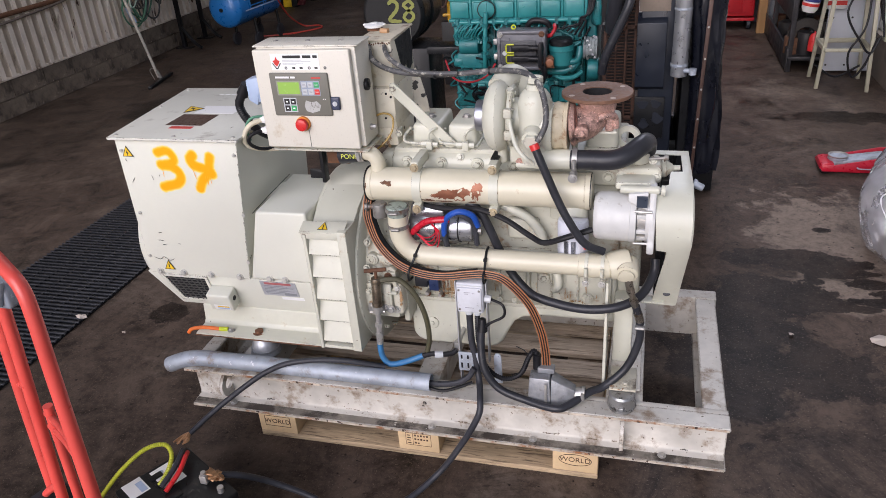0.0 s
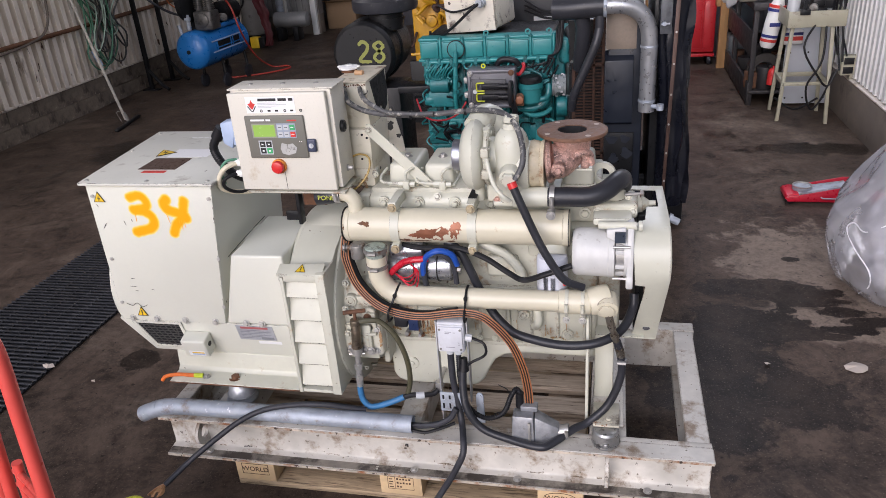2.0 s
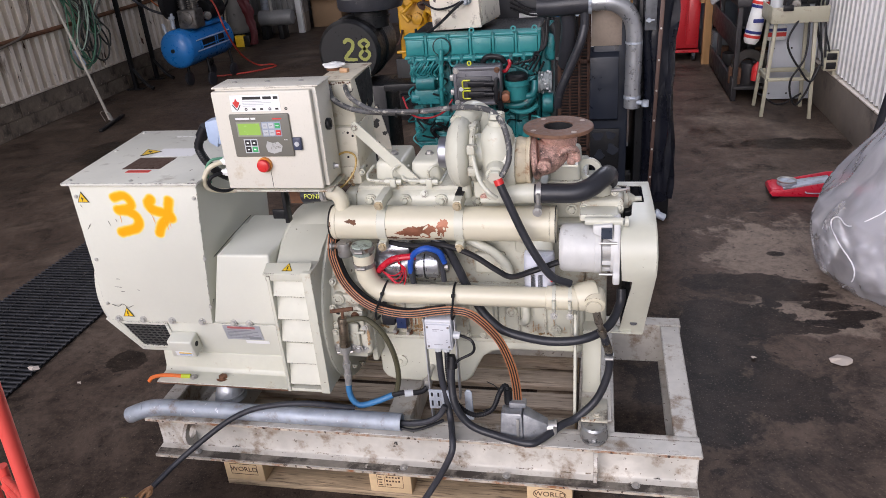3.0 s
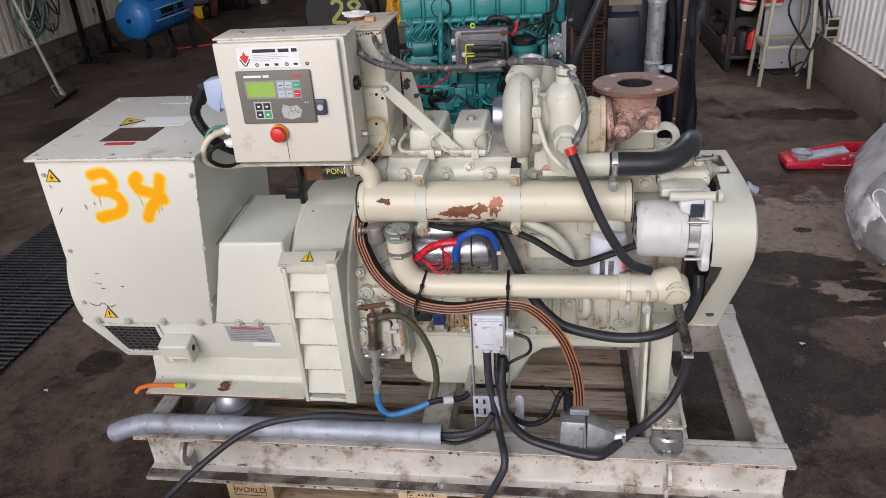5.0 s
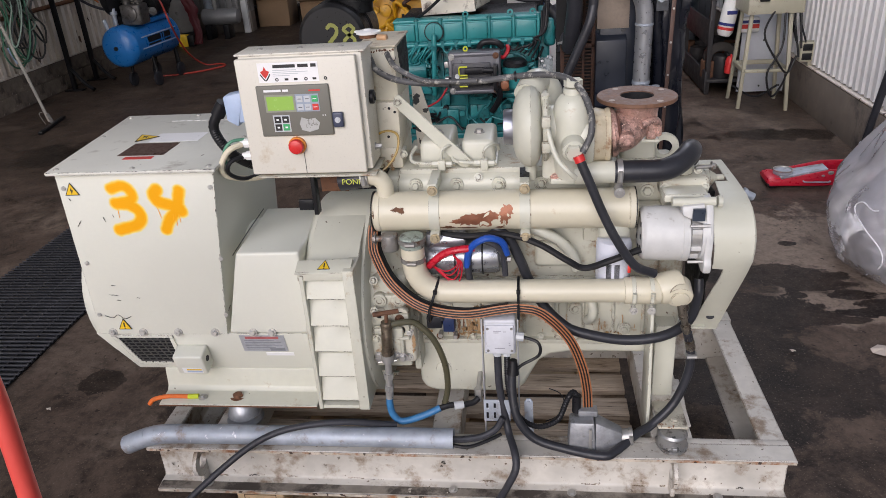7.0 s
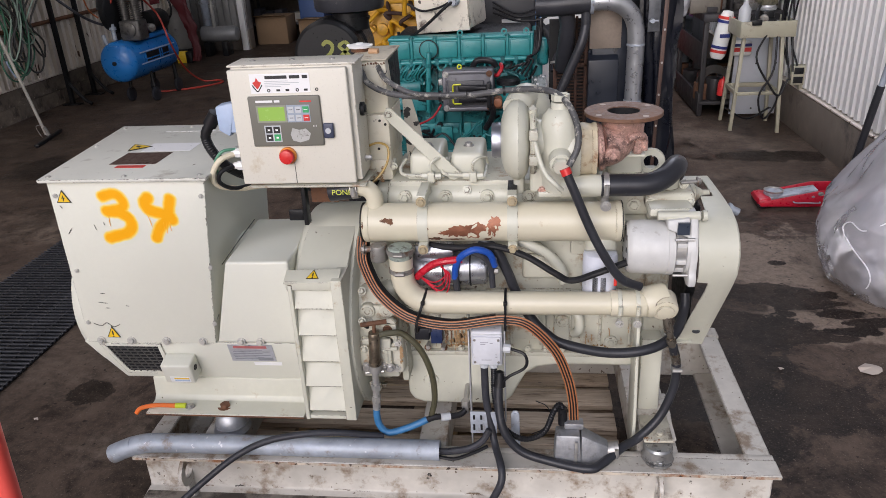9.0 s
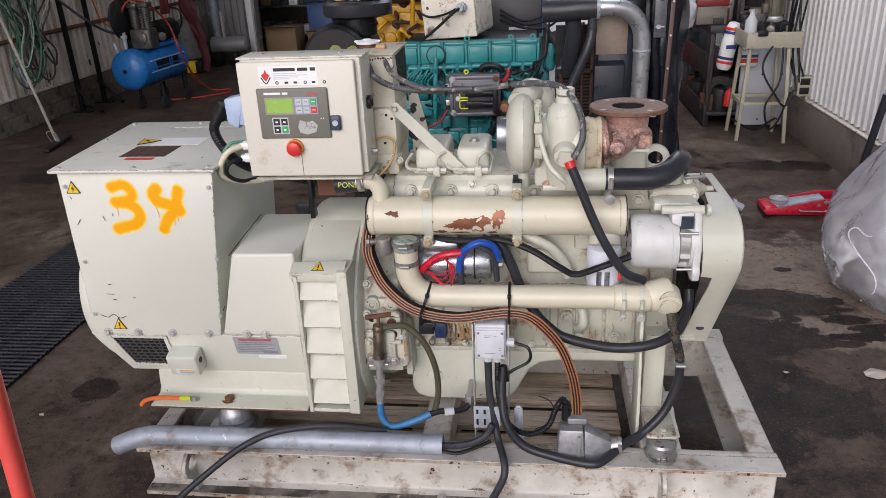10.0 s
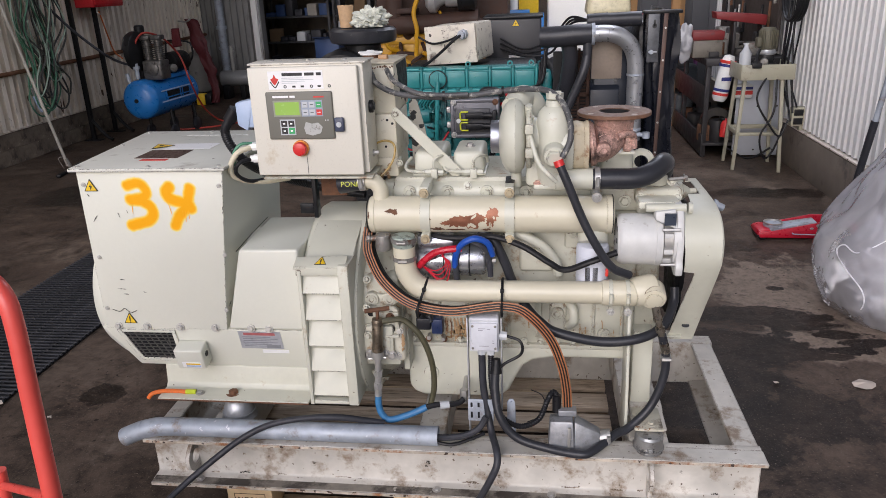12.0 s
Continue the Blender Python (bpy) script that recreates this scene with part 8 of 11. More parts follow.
def film_material(name, low, high, ior):
    """Clear polythene: mostly see-through, a milky scatter and a sharp sheen."""
    m = bpy.data.materials.new(name)
    m.use_nodes = True
    nt = m.node_tree
    N, L = nt.nodes, nt.links
    milky, clear, sheen = N["Principled BSDF"], N.new("ShaderNodeBsdfTransparent"), N.new("ShaderNodeBsdfGlossy")
    milky.inputs["Base Color"].default_value = (0.93, 0.92, 0.98, 1)
    milky.inputs["Roughness"].default_value = 0.3
    clear.inputs["Color"].default_value = (0.97, 0.97, 0.98, 1)
    sheen.inputs["Roughness"].default_value = 0.2
    tc, nz, mr = N.new("ShaderNodeTexCoord"), N.new("ShaderNodeTexNoise"), N.new("ShaderNodeMapRange")
    nz.inputs["Scale"].default_value, nz.inputs["Detail"].default_value, nz.inputs["Distortion"].default_value = 5.0, 4, 1.2
    L.new(tc.outputs["Object"], nz.inputs["Vector"])
    for k, v in zip((1, 2, 3, 4), (0.35, 0.7, low, high)):
        mr.inputs[k].default_value = v
    L.new(nz.outputs["Fac"], mr.inputs[0])
    body, skin, fr = N.new("ShaderNodeMixShader"), N.new("ShaderNodeMixShader"), N.new("ShaderNodeFresnel")
    fr.inputs["IOR"].default_value = ior
    bp = N.new("ShaderNodeBump")
    bp.inputs["Strength"].default_value, bp.inputs["Distance"].default_value = 0.10, 0.006
    crease, warp = N.new("ShaderNodeTexVoronoi"), N.new("ShaderNodeMix")
    crease.inputs["Scale"].default_value = 11.0
    warp.data_type, warp.inputs[0].default_value = "RGBA", 0.25
    L.new(tc.outputs["Object"], warp.inputs[6])
    L.new(nz.outputs["Color"], warp.inputs[7])
    L.new(warp.outputs[2], crease.inputs["Vector"])
    L.new(crease.outputs["Distance"], bp.inputs["Height"])
    for node in (sheen, fr):
        L.new(bp.outputs[0], node.inputs["Normal"])
    through_light, haze = N.new("ShaderNodeBsdfTranslucent"), N.new("ShaderNodeMixShader")
    through_light.inputs["Color"].default_value = (0.88, 0.87, 0.94, 1)
    haze.inputs[0].default_value = 0.25
    L.new(milky.outputs[0], haze.inputs[1])
    L.new(through_light.outputs[0], haze.inputs[2])
    L.new(mr.outputs[0], body.inputs[0])
    L.new(clear.outputs[0], body.inputs[1])
    L.new(haze.outputs[0], body.inputs[2])
    L.new(fr.outputs[0], skin.inputs[0])
    L.new(body.outputs[0], skin.inputs[1])
    L.new(sheen.outputs[0], skin.inputs[2])
    L.new(skin.outputs[0], N["Material Output"].inputs[0])
    return m


plastic_film = film_material("translucent film", 0.27, 0.35, 1.36)
crisp_film = film_material("crisp folded film", 0.16, 0.40, 1.5)
make_plastic_bag()


def scrap(x, y, size, seed, material, label, z0=0.004):
    rr = random.Random(seed)
    bm = bmesh.new()
    mid = bm.verts.new((x, y, z0 + 0.012))
    rim = [bm.verts.new((x + size * rr.uniform(0.6, 1.1) * math.cos(a), y + size * rr.uniform(0.4, 0.8) * math.sin(a), z0 + rr.uniform(0.0, 0.012))) for a in [2 * math.pi * k / 10 for k in range(10)]]
    for k in range(10):
        bm.faces.new((mid, rim[k], rim[(k + 1) % 10]))
    bmesh.ops.recalc_face_normals(bm, faces=bm.faces)
    bmesh.ops.solidify(bm, geom=bm.faces[:], thickness=0.0015)
    solo("scrap", bm, material, label, "litter", "floor litter")


paper = surface("soiled paper", (0.46, 0.40, 0.35), 0.8, grain=20, vary=0.15, blotch=0.2, bump=0.2)
scrap(1.575, 0.50, 0.055, 1, paper, "crumpled pale paper scrap on the floor")
scrap(-1.905, 0.134, 0.03, 2, paper, "dry pale leaf on the grating edge", 0.016)
scrap(1.235, 0.49, 0.014, 3, paper, "tiny pale scrap on the floor")
scrap(-1.62, 0.06, 0.010, 4, paper, "tiny pale scrap on the floor")


# ---- left side of the hall ----
def make_broom():
    b = thing("floor_squeegee", (-4.36, 4.45, 0), "floor squeegee with a long steel pole leaning on the wall", "squeegee")
    part("pole", cyl((-4.18, 4.20, 0.04), (-4.50, 4.095, 1.85), 0.014, n=14), surface("worn pale pole", (0.52, 0.49, 0.43), 0.5, 0.2, grain=30, vary=0.15, blotch=0.3, bump=0.1), b)
    part("blade", hull8([(-4.10, 3.88, 0.003), (-4.06, 3.89, 0.003), (-4.17, 4.44, 0.003), (-4.21, 4.43, 0.003)], [(-4.10, 3.88, 0.03), (-4.06, 3.89, 0.03), (-4.17, 4.44, 0.03), (-4.21, 4.43, 0.03)], 0.006), black_paint, b)
    part("socket", cyl((-4.165, 4.21, 0.03), (-4.185, 4.20, 0.11), 0.018, n=14), worn_steel, b)
    part("stay", tube([(-4.19, 4.2, 0.13), (-4.24, 4.17, 0.12), (-4.17, 4.12, 0.035)], 0.0032, 8), worn_steel, b)


make_broom()


def make_posts():
    for i, (x, y) in enumerate(((-4.76, 5.62), (-4.80, 6.15))):
        p = thing("steel_post", (x, y, 0), "black steel post with a splayed foot by the wall", "post", "wall posts")
        part("shaft", box(x - 0.022, x + 0.022, y - 0.022, y + 0.022, 0.0, 3.2, 0.004), black_paint, p)
        part("foot", tube([(x, y, 0.25), (x + 0.16, y - 0.04, 0.08), (x + 0.26, y - 0.06, 0.02)], 0.02, 8), black_paint, p)
        part("foot", box(x - 0.1, x + 0.1, y - 0.05, y + 0.05, 0.002, 0.015, 0.003), black_paint, p)
    r = thing("red_cabinet", (-4.6, 6.1, 1.45), "red metal wall cabinet on the posts", "cabinet")
    part("body", box(-4.80, -4.58, 5.80, 6.42, 1.44, 1.9, 0.01), red_paint, r)
    part("door", box(-4.58, -4.565, 5.82, 6.40, 1.46, 1.88, 0.006), red_paint, r)
    part("hook", [tube([(-4.64, 5.95, 1.44), (-4.64, 5.95, 1.38), (-4.60, 5.95, 1.36)], 0.008, 8)], steel, r)


make_posts()


def make_hose_coil():
    rr = random.Random(8)
    cols = [surface("green hose", (0.075, 0.20, 0.125), 0.45, bump=0.03), surface("pale green hose", (0.34, 0.44, 0.36), 0.45, bump=0.03), surface("grey hose", (0.065, 0.063, 0.058), 0.5, bump=0.03)]
    for c, mt in enumerate(cols):
        h = thing("hose_coil", (-4.75, 4.75, 1.0), ("dark green", "pale green", "dark grey")[c] + " hose hanging in loose loops on the wall", "hose", "wall hoses")
        for k in range((5, 5, 8)[c]):
            cy, top, low = 4.98 + rr.uniform(-0.28, 0.30), 1.75 + rr.uniform(-0.1, 0.2), rr.uniform(0.34, 0.95)
            w = rr.uniform(0.10, 0.24)
            x = -4.76 + rr.uniform(0, 0.1)
            pts = []
            for q in range(17):
                a = 2 * math.pi * q / 16
                z = (top + low) / 2 + (top - low) / 2 * math.cos(a)
                waist = 1 - 0.7 * math.exp(-((z - 0.98) / 0.13) ** 2)
                pts.append((x + 0.02 * math.sin(a * 2 + k), 4.98 + (cy - 4.98) * waist + w * waist * math.sin(a) * (1.3 - 0.5 * (z - low) / (top - low)) + 0.05 * math.sin(a * 3 + k), z))
            part("loop", tube(pts, (0.0085, 0.0078, 0.0095)[c], 8, 3), mt, h)
    h = thing("hanging_tool", (-4.72, 4.9, 0.9), "spray gun on a hose hanging from the wall", "tool")
    part("grip", tube([(-4.72, 4.69, 0.64), (-4.71, 4.71, 0.56), (-4.70, 4.74, 0.48)], 0.022, 8), plug_blue, h)
    part("nozzle", tube([(-4.72, 4.69, 0.64), (-4.70, 4.65, 0.72)], 0.012, 8), steel, h)
    w = thing("wall_cable", (-4.8, 5, 1.2), "dark cable sagging along the corrugated wall", "cable")
    part("run", tube([(-4.8, 2.6, 0.77), (-4.8, 3.36, 0.815), (-4.8, 3.95, 0.86), (-4.8, 4.2, 0.94), (-4.8, 4.30, 1.15), (-4.82, 4.34, 1.6)], 0.012, 8), surface("dusty brown cable", (0.13, 0.105, 0.085), 0.6, grain=30, vary=0.3, bump=0.1), w)
    part("run", tube([(-4.75, 5.2, 1.5), (-4.6, 5.4, 1.2), (-4.35, 5.6, 0.90), (-4.1, 5.7, 0.80), (-3.95, 5.65, 0.80)], 0.014, 8), cable_grey, w)
    part("run", tube([(-4.62, 5.95, 1.40), (-4.60, 6.0, 1.15), (-4.58, 6.05, 0.95), (-4.52, 6.1, 0.86)], 0.008, 8), surface("orange lead", (0.45, 0.12, 0.03), 0.5, bump=0.03), w)


make_hose_coil()
blue_paint = surface("blue tank paint", (0.015, 0.17, 0.50), 0.35, grain=20, vary=0.08, blotch=0.25, bump=0.04)


def make_compressor():
    c = thing("air_compressor", (-3.95, 6.0, 0), "blue air compressor with a black motor on its tank", "compressor")
    a, b = Vector((-4.0, 5.32, 0.478)), Vector((-3.93, 6.36, 0.478))
    way = (b - a).normalized()
    L = (b - a).length
    prof = [(0, 0)] + [(0.10 - 0.10 * math.cos(t), 0.21 * math.sin(t)) for t in [math.pi / 2 * k / 8 for k in range(1, 9)]] + [(L - 0.1 + 0.10 * math.sin(t), 0.21 * math.cos(t)) for t in [math.pi / 2 * k / 8 for k in range(0, 8)]] + [(L, 0)]
    part("tank", lathe(a, way, prof, 40), blue_paint, c)
    part("tank_plug", cyl(a - way * 0.012, a + way * 0.02, 0.022, n=16), black_paint, c)
    side = Vector((way.y, -way.x, 0))
    turn_ = Matrix.Translation((a + b) / 2 + side * 0.2075 + Vector((0, 0, 0.02))) @ Matrix.Rotation(-math.atan2(way.x, way.y), 4, "Z")
    plate = part("tank_plate", moved(box(-0.002, 0.002, -0.24, 0.22, -0.045, 0.045, 0), turn_), black_paint, c, "dark plate")
    for lo, hi, z in ((-0.36, 0.36, 0.058), (-0.36, 0.36, -0.058)):
        part("stripe", moved(box(-0.002, 0.0026, lo, hi, z - 0.006, z + 0.006, 0), turn_), plug_blue, plate, "pale stripe")
    for y0 in (0.02, 0.065):
        part("stripe", moved(box(-0.002, 0.0030, y0, y0 + 0.022, -0.044, 0.044, 0), turn_), blue_paint, plate)
    part("deck", moved(box(-0.14, 0.16, -0.20, 0.36, 0.66, 0.70, 0.006), Matrix.Translation(((a + b) / 2).to_2d().to_3d()) @ Matrix.Rotation(-math.atan2(way.x, way.y), 4, "Z")), blue_paint, c)
    fw = Vector((-4.03, 5.56, 0.98))
    part("belt_guard", lathe(fw - side * 0.04, side, [(0, 0.0), (0, 0.19), (0.01, 0.208), (0.07, 0.208), (0.08, 0.19), (0.08, 0)], 40), black_paint, c, "black round belt guard")
    part("guard_stay", [box(fw.x - 0.03, fw.x + 0.03, fw.y + 0.02, fw.y + 0.08, 0.66, 0.80, 0.004)], black_paint, c)
    oily = surface("oily cast alloy", (0.15, 0.145, 0.138), 0.45, 0.6, grain=40, vary=0.3, blotch=0.4, stain=(0.06, 0.055, 0.05), stain_size=20, stain_from=0.5, bump=0.2)
    part("crankcase", [box(-3.97, -3.75, 5.50, 5.70, 0.675, 0.88, 0.02, 3), lathe((-3.86, 5.50, 0.79), (0, -1, 0), [(0, 0), (0, 0.075), (0.012, 0.072), (0.02, 0.05), (0.02, 0)], 28)], oily, c, "oily alloy crankcase")
    for x in (-3.925, -3.80):
        jug = part("cylinder", cyl((x, 5.60, 0.88), (x, 5.60, 1.09), 0.042, n=20), oily, c)
        for q in range(9):
            part("cooling_fin", cyl((x, 5.60, 0.90 + 0.021 * q), (x, 5.60, 0.909 + 0.021 * q), 0.056, n=20), oily, jug)
        part("cylinder_head", box(x - 0.058, x + 0.058, 5.54, 5.66, 1.09, 1.14, 0.012), oily, jug)
    part("motor", cyl(a + way * 0.62 + Vector((0.06, 0, 0.335)), a + way * 0.95 + Vector((0.06, 0, 0.335)), 0.115, n=28, b=0.01), black_paint, c)
    part("motor_cap", cyl((-3.86, 5.93, 0.76), (-3.80, 5.88, 0.76), 0.045, n=20, b=0.008), worn_steel, c)
    part("air_filter", lathe((-4.0, 5.62, 1.13), (0, 0, 1), [(0, 0), (0, 0.03), (0.04, 0.03), (0.045, 0.05), (0.10, 0.052), (0.115, 0.04), (0.115, 0)], 24), black_paint, c)
    part("filter_pipe", [tube([(-3.99, 5.60, 1.14), (-4.06, 5.56, 1.17), (-4.13, 5.52, 1.12), (-4.16, 5.5, 1.0)], 0.013, 8)], black_paint, c)
    part("regulator", [cyl((-4.005, 5.44, 0.70), (-4.005, 5.44, 0.86), 0.022, n=14), cyl((-4.005, 5.44, 0.80), (-4.005, 5.44, 0.83), 0.035, n=14), cyl((-4.09, 5.41, 0.66), (-4.11, 5.41, 0.76), 0.02, n=12)], galv, c)
    red_hose = surface("red air hose", (0.42, 0.045, 0.03), 0.45, bump=0.03)
    part("air_hose", tube([(-4.02, 5.44, 0.80), (-4.035, 5.46, 0.90), (-4.025, 5.49, 1.0), (-3.969, 5.50, 1.12), (-3.891, 5.54, 1.17), (-3.84, 5.78, 1.10), (-3.81, 5.98, 0.955), (-3.76, 6.02, 0.83), (-3.68, 5.96, 0.636), (-3.715, 6.18, 0.39), (-3.743, 6.45, 0.178), (-3.70, 6.72, 0.016), (-3.52, 6.75, 0.012), (-3.42, 6.6, 0.012), (-3.6, 6.35, 0.012), (-3.85, 6.2, 0.012), (-4.05, 6.156, 0.012)], 0.0105, 10), red_hose, c, "red air hose trailing on the floor")
    tb = part("tank_badge", box(a.x - 0.04, a.x + 0.04, a.y + 0.035, a.y + 0.05, 0.60, 0.65, 0.002), blue_paint, c)
    for s in (-1, 1):
        for d in (0.42, 0.92):
            p = a + way * d + side * 0.13 * s
            part("leg", tube([p + Vector((0, 0, -0.14)), p + side * 0.02 * s + Vector((0, 0, -0.40))], 0.018, 8), black_paint, c)
            q = p + side * 0.02 * s
            part("wheel", lathe(Vector((q.x, q.y, 0.078)) - side * 0.02, side, [(0, 0), (0, 0.062), (0.006, 0.076), (0.034, 0.076), (0.04, 0.062), (0.04, 0)], 24), rubber, c)


make_compressor()


def make_tanks():
    gx, gy = -4.70, 8.44
    g = thing("gas_cylinder", (gx, gy, 0), "dark grey upright pressure tank behind the compressor", "tank")
    part("body", lathe((gx, gy, 0.12), (0, 0, 1), [(0, 0), (0.012, 0.09), (0.05, 0.15), (0.10, 0.168), (0.46, 0.168), (0.54, 0.15), (0.60, 0.10), (0.63, 0.04), (0.66, 0.03), (0.66, 0)], 40), surface("grey tank paint", (0.17, 0.165, 0.155), 0.5, grain=20, vary=0.1, blotch=0.3, stain=(0.06, 0.055, 0.05), stain_size=7, stain_from=0.56, bump=0.05), g)
    part("valve", cyl((gx, gy, 0.78), (gx, gy, 0.86), 0.025, n=14), steel, g)
    part("foot_ring", ring((gx, gy, 0.0), (0, 0, 1), 0.12, 0.14, 0.16, 32), black_paint, g)
    yc = thing("carton", (-4.60, 8.17, 0), "small yellow carton on the floor by the grey tank", "carton")
    part("carton_body", box(-4.66, -4.53, 8.12, 8.22, 0.002, 0.16, 0.004), yellow_sign, yc)
    part("carton_side", box(-4.53, -4.44, 8.13, 8.22, 0.002, 0.15, 0.004), black_paint, yc, "dark end of the carton")
    tf = thing("hand_trolley", (-4.2, 6.75, 0), "black tube trolley handle behind the compressor", "trolley")
    part("handle", tube([(-4.36, 6.8, 0.0), (-4.36, 6.8, 0.5), (-4.33, 6.8, 0.93), (-4.28, 6.8, 1.0), (-4.05, 6.8, 0.985), (-3.99, 6.8, 0.93), (-4.0, 6.8, 0.80), (-4.09, 6.8, 0.62), (-4.10, 6.8, 0.0)], 0.012, 10), black_paint, tf)
    rag_bm = moved(bevelled(box(-0.05, 0.05, -0.02, 0.02, -0.11, 0.11, 0.015, 3), 0.004), Matrix.Translation((-4.17, 6.775, 1.03)))
    for v in rag_bm.verts:
        v.co += Vector((0.03, 0.015, 0.02)) * noise.noise(v.co * 11)
    solo("red_rag", rag_bm, surface("dark red rag", (0.10, 0.008, 0.012), 0.8, grain=40, bump=0.2), "dark red rag hung on the trolley handle", "rag", smooth=60)
    d = thing("dust_cover", (-4.39, 8.15, 0), "dark red cloth cover hanging beside the grey tank", "cover")
    dark_cover = surface("dark red cover", (0.085, 0.006, 0.010), 0.6, bump=0.1)
    line = curve_points([(-4.64, 8.25, 1.20), (-4.60, 8.24, 1.15), (-4.575, 8.24, 0.95), (-4.50, 8.2, 0.745), (-4.43, 8.18, 0.53), (-4.40, 8.18, 0.36), (-4.355, 8.16, 0.18), (-4.39, 8.14, 0.03)], 10)
    bm = bmesh.new()
    rows = []
    for i, q in enumerate(line):
        f = i / (len(line) - 1)
        row = []
        for k in range(28):
            a = 2 * math.pi * k / 28
            r = (0.074 + 0.02 * math.sin(f * 5)) * (1 + 0.55 * noise.noise(Vector((math.cos(a) * 1.6, math.sin(a) * 1.6, f * 7))) + 0.25 * noise.noise(Vector((math.cos(a) * 4, math.sin(a) * 4, f * 14))))
            row.append(bm.verts.new((q.x + r * math.cos(a), q.y + 0.45 * r * math.sin(a), max(0.004, q.z))))
        rows.append(row)
    for r0, r1 in zip(rows, rows[1:]):
        for k in range(28):
            bm.faces.new((r0[k], r0[(k + 1) % 28], r1[(k + 1) % 28], r1[k]))
    bm.faces.new(rows[0])
    bm.faces.new(rows[-1])
    bmesh.ops.recalc_face_normals(bm, faces=bm.faces)
    part("cloth", bm, dark_cover, d, smooth=60)
    part("hook", tube([(-4.62, 8.22, 1.20), (-4.66, 8.2, 1.17), (-4.74, 8.3, 1.16), (-4.87, 8.35, 1.17)], 0.012, 8), steel, d)
    h = thing("steel_pipe_tank", (-4.4, 8.75, 0), "grey horizontal steel tank along the back wall", "tank")
    part("body", lathe((-4.50, 8.78, 0.30), (1, 0, 0), [(0, 0), (0, 0.115), (0.47, 0.115), (0.52, 0.10), (0.54, 0.06), (0.55, 0)], 36), surface("grey pipe", (0.30, 0.30, 0.30), 0.45, 0.3, bump=0.05), h)
    part("stub", [cyl((-4.3, 8.75, 0.40), (-4.3, 8.75, 0.78), 0.026, n=14), cyl((-4.3, 8.75, 0.68), (-4.3, 8.75, 0.71), 0.04, n=14)], steel, h)
    for x in (-4.42, -4.15):
        part("saddle", box(x - 0.04, x + 0.04, 8.64, 8.86, 0.0, 0.20, 0.005), black_paint, h)
    p = solo("wall_pipe", [cyl((-4.55, 9.1, 0.0), (-4.55, 9.1, 4.1), 0.06, n=16), cyl((-4.55, 9.1, 0.7), (-4.55, 9.1, 0.74), 0.08, n=16), cyl((-4.55, 9.1, 1.0), (-4.55, 9.1, 1.05), 0.08, n=16)], galv, "galvanised pipe down the back wall", "pipe")


make_tanks()


# ---- store room behind the opening ----
def make_shelves():
    rr = random.Random(12)
    dark = surface("dark shelf steel", (0.07, 0.07, 0.075), 0.5, bump=0.05)
    tones = [surface("carton brown", (0.28, 0.18, 0.10), 0.8, bump=0.1), surface("pale carton", (0.5, 0.46, 0.40), 0.8, bump=0.1), surface("dark bin", (0.05, 0.05, 0.06), 0.5, bump=0.05), surface("blue bin", (0.05, 0.10, 0.25), 0.5, bump=0.05), white_foil]
    for i, x0 in enumerate((-4.6, -3.3, -2.0)):
        s = thing("shelf_rack", (x0 + 0.6, 11.4, 0), "dark steel shelf rack full of boxes and parts", "shelf rack", "store racks")
        for x in (x0, x0 + 1.2):
            for y in (11.1, 11.6):
                part("post", box(x - 0.02, x + 0.02, y - 0.02, y + 0.02, 0, 2.6, 0), dark, s)
        for z in (0.12, 0.62, 1.05, 1.5, 2.0):
            part("shelf", box(x0, x0 + 1.2, 11.08, 11.62, z, z + 0.03, 0.003), dark, s)
            x = x0 + 0.04
            while x < x0 + 1.05:
                w, h = rr.uniform(0.05, 0.20), rr.uniform(0.06, 0.34)
                b = solo("storage_box", box(x, min(x + w, x0 + 1.17), 11.12 + rr.uniform(0, 0.1), 11.5, z + 0.031, z + 0.03 + h, 0.006), tones[rr.choice((0, 1, 2, 2, 2, 3, 4, 2))], "small stored box or carton on a rack shelf", "box", "stored boxes")
                x += w + rr.uniform(0.01, 0.05)
    for i, (x, y, w, h, m) in enumerate(((-3.75, 9.9, 0.5, 0.42, 0), (-3.1, 9.75, 0.36, 0.36, 0), (-2.5, 9.9, 0.45, 0.55, 2), (-3.2, 10.3, 0.4, 0.75, 3))):
        b = thing("cardboard_box", (x, y, 0), "open brown cardboard box on the store floor", "box", "floor cartons")
        part("carton", box(x - w / 2, x + w / 2, y - w / 2, y + w / 2, 0.002, h, 0.004), tones[m], b)
        part("flap", hull8([(x - w / 2, y - w / 2, h), (x + w / 2, y - w / 2, h), (x + w / 2, y - w / 2 - 0.12, h + 0.03), (x - w / 2, y - w / 2 - 0.12, h + 0.03)], [(x - w / 2, y - w / 2, h + 0.005), (x + w / 2, y - w / 2, h + 0.005), (x + w / 2, y - w / 2 - 0.12, h + 0.035), (x - w / 2, y - w / 2 - 0.12, h + 0.035)], 0), tones[m], b)


make_shelves()


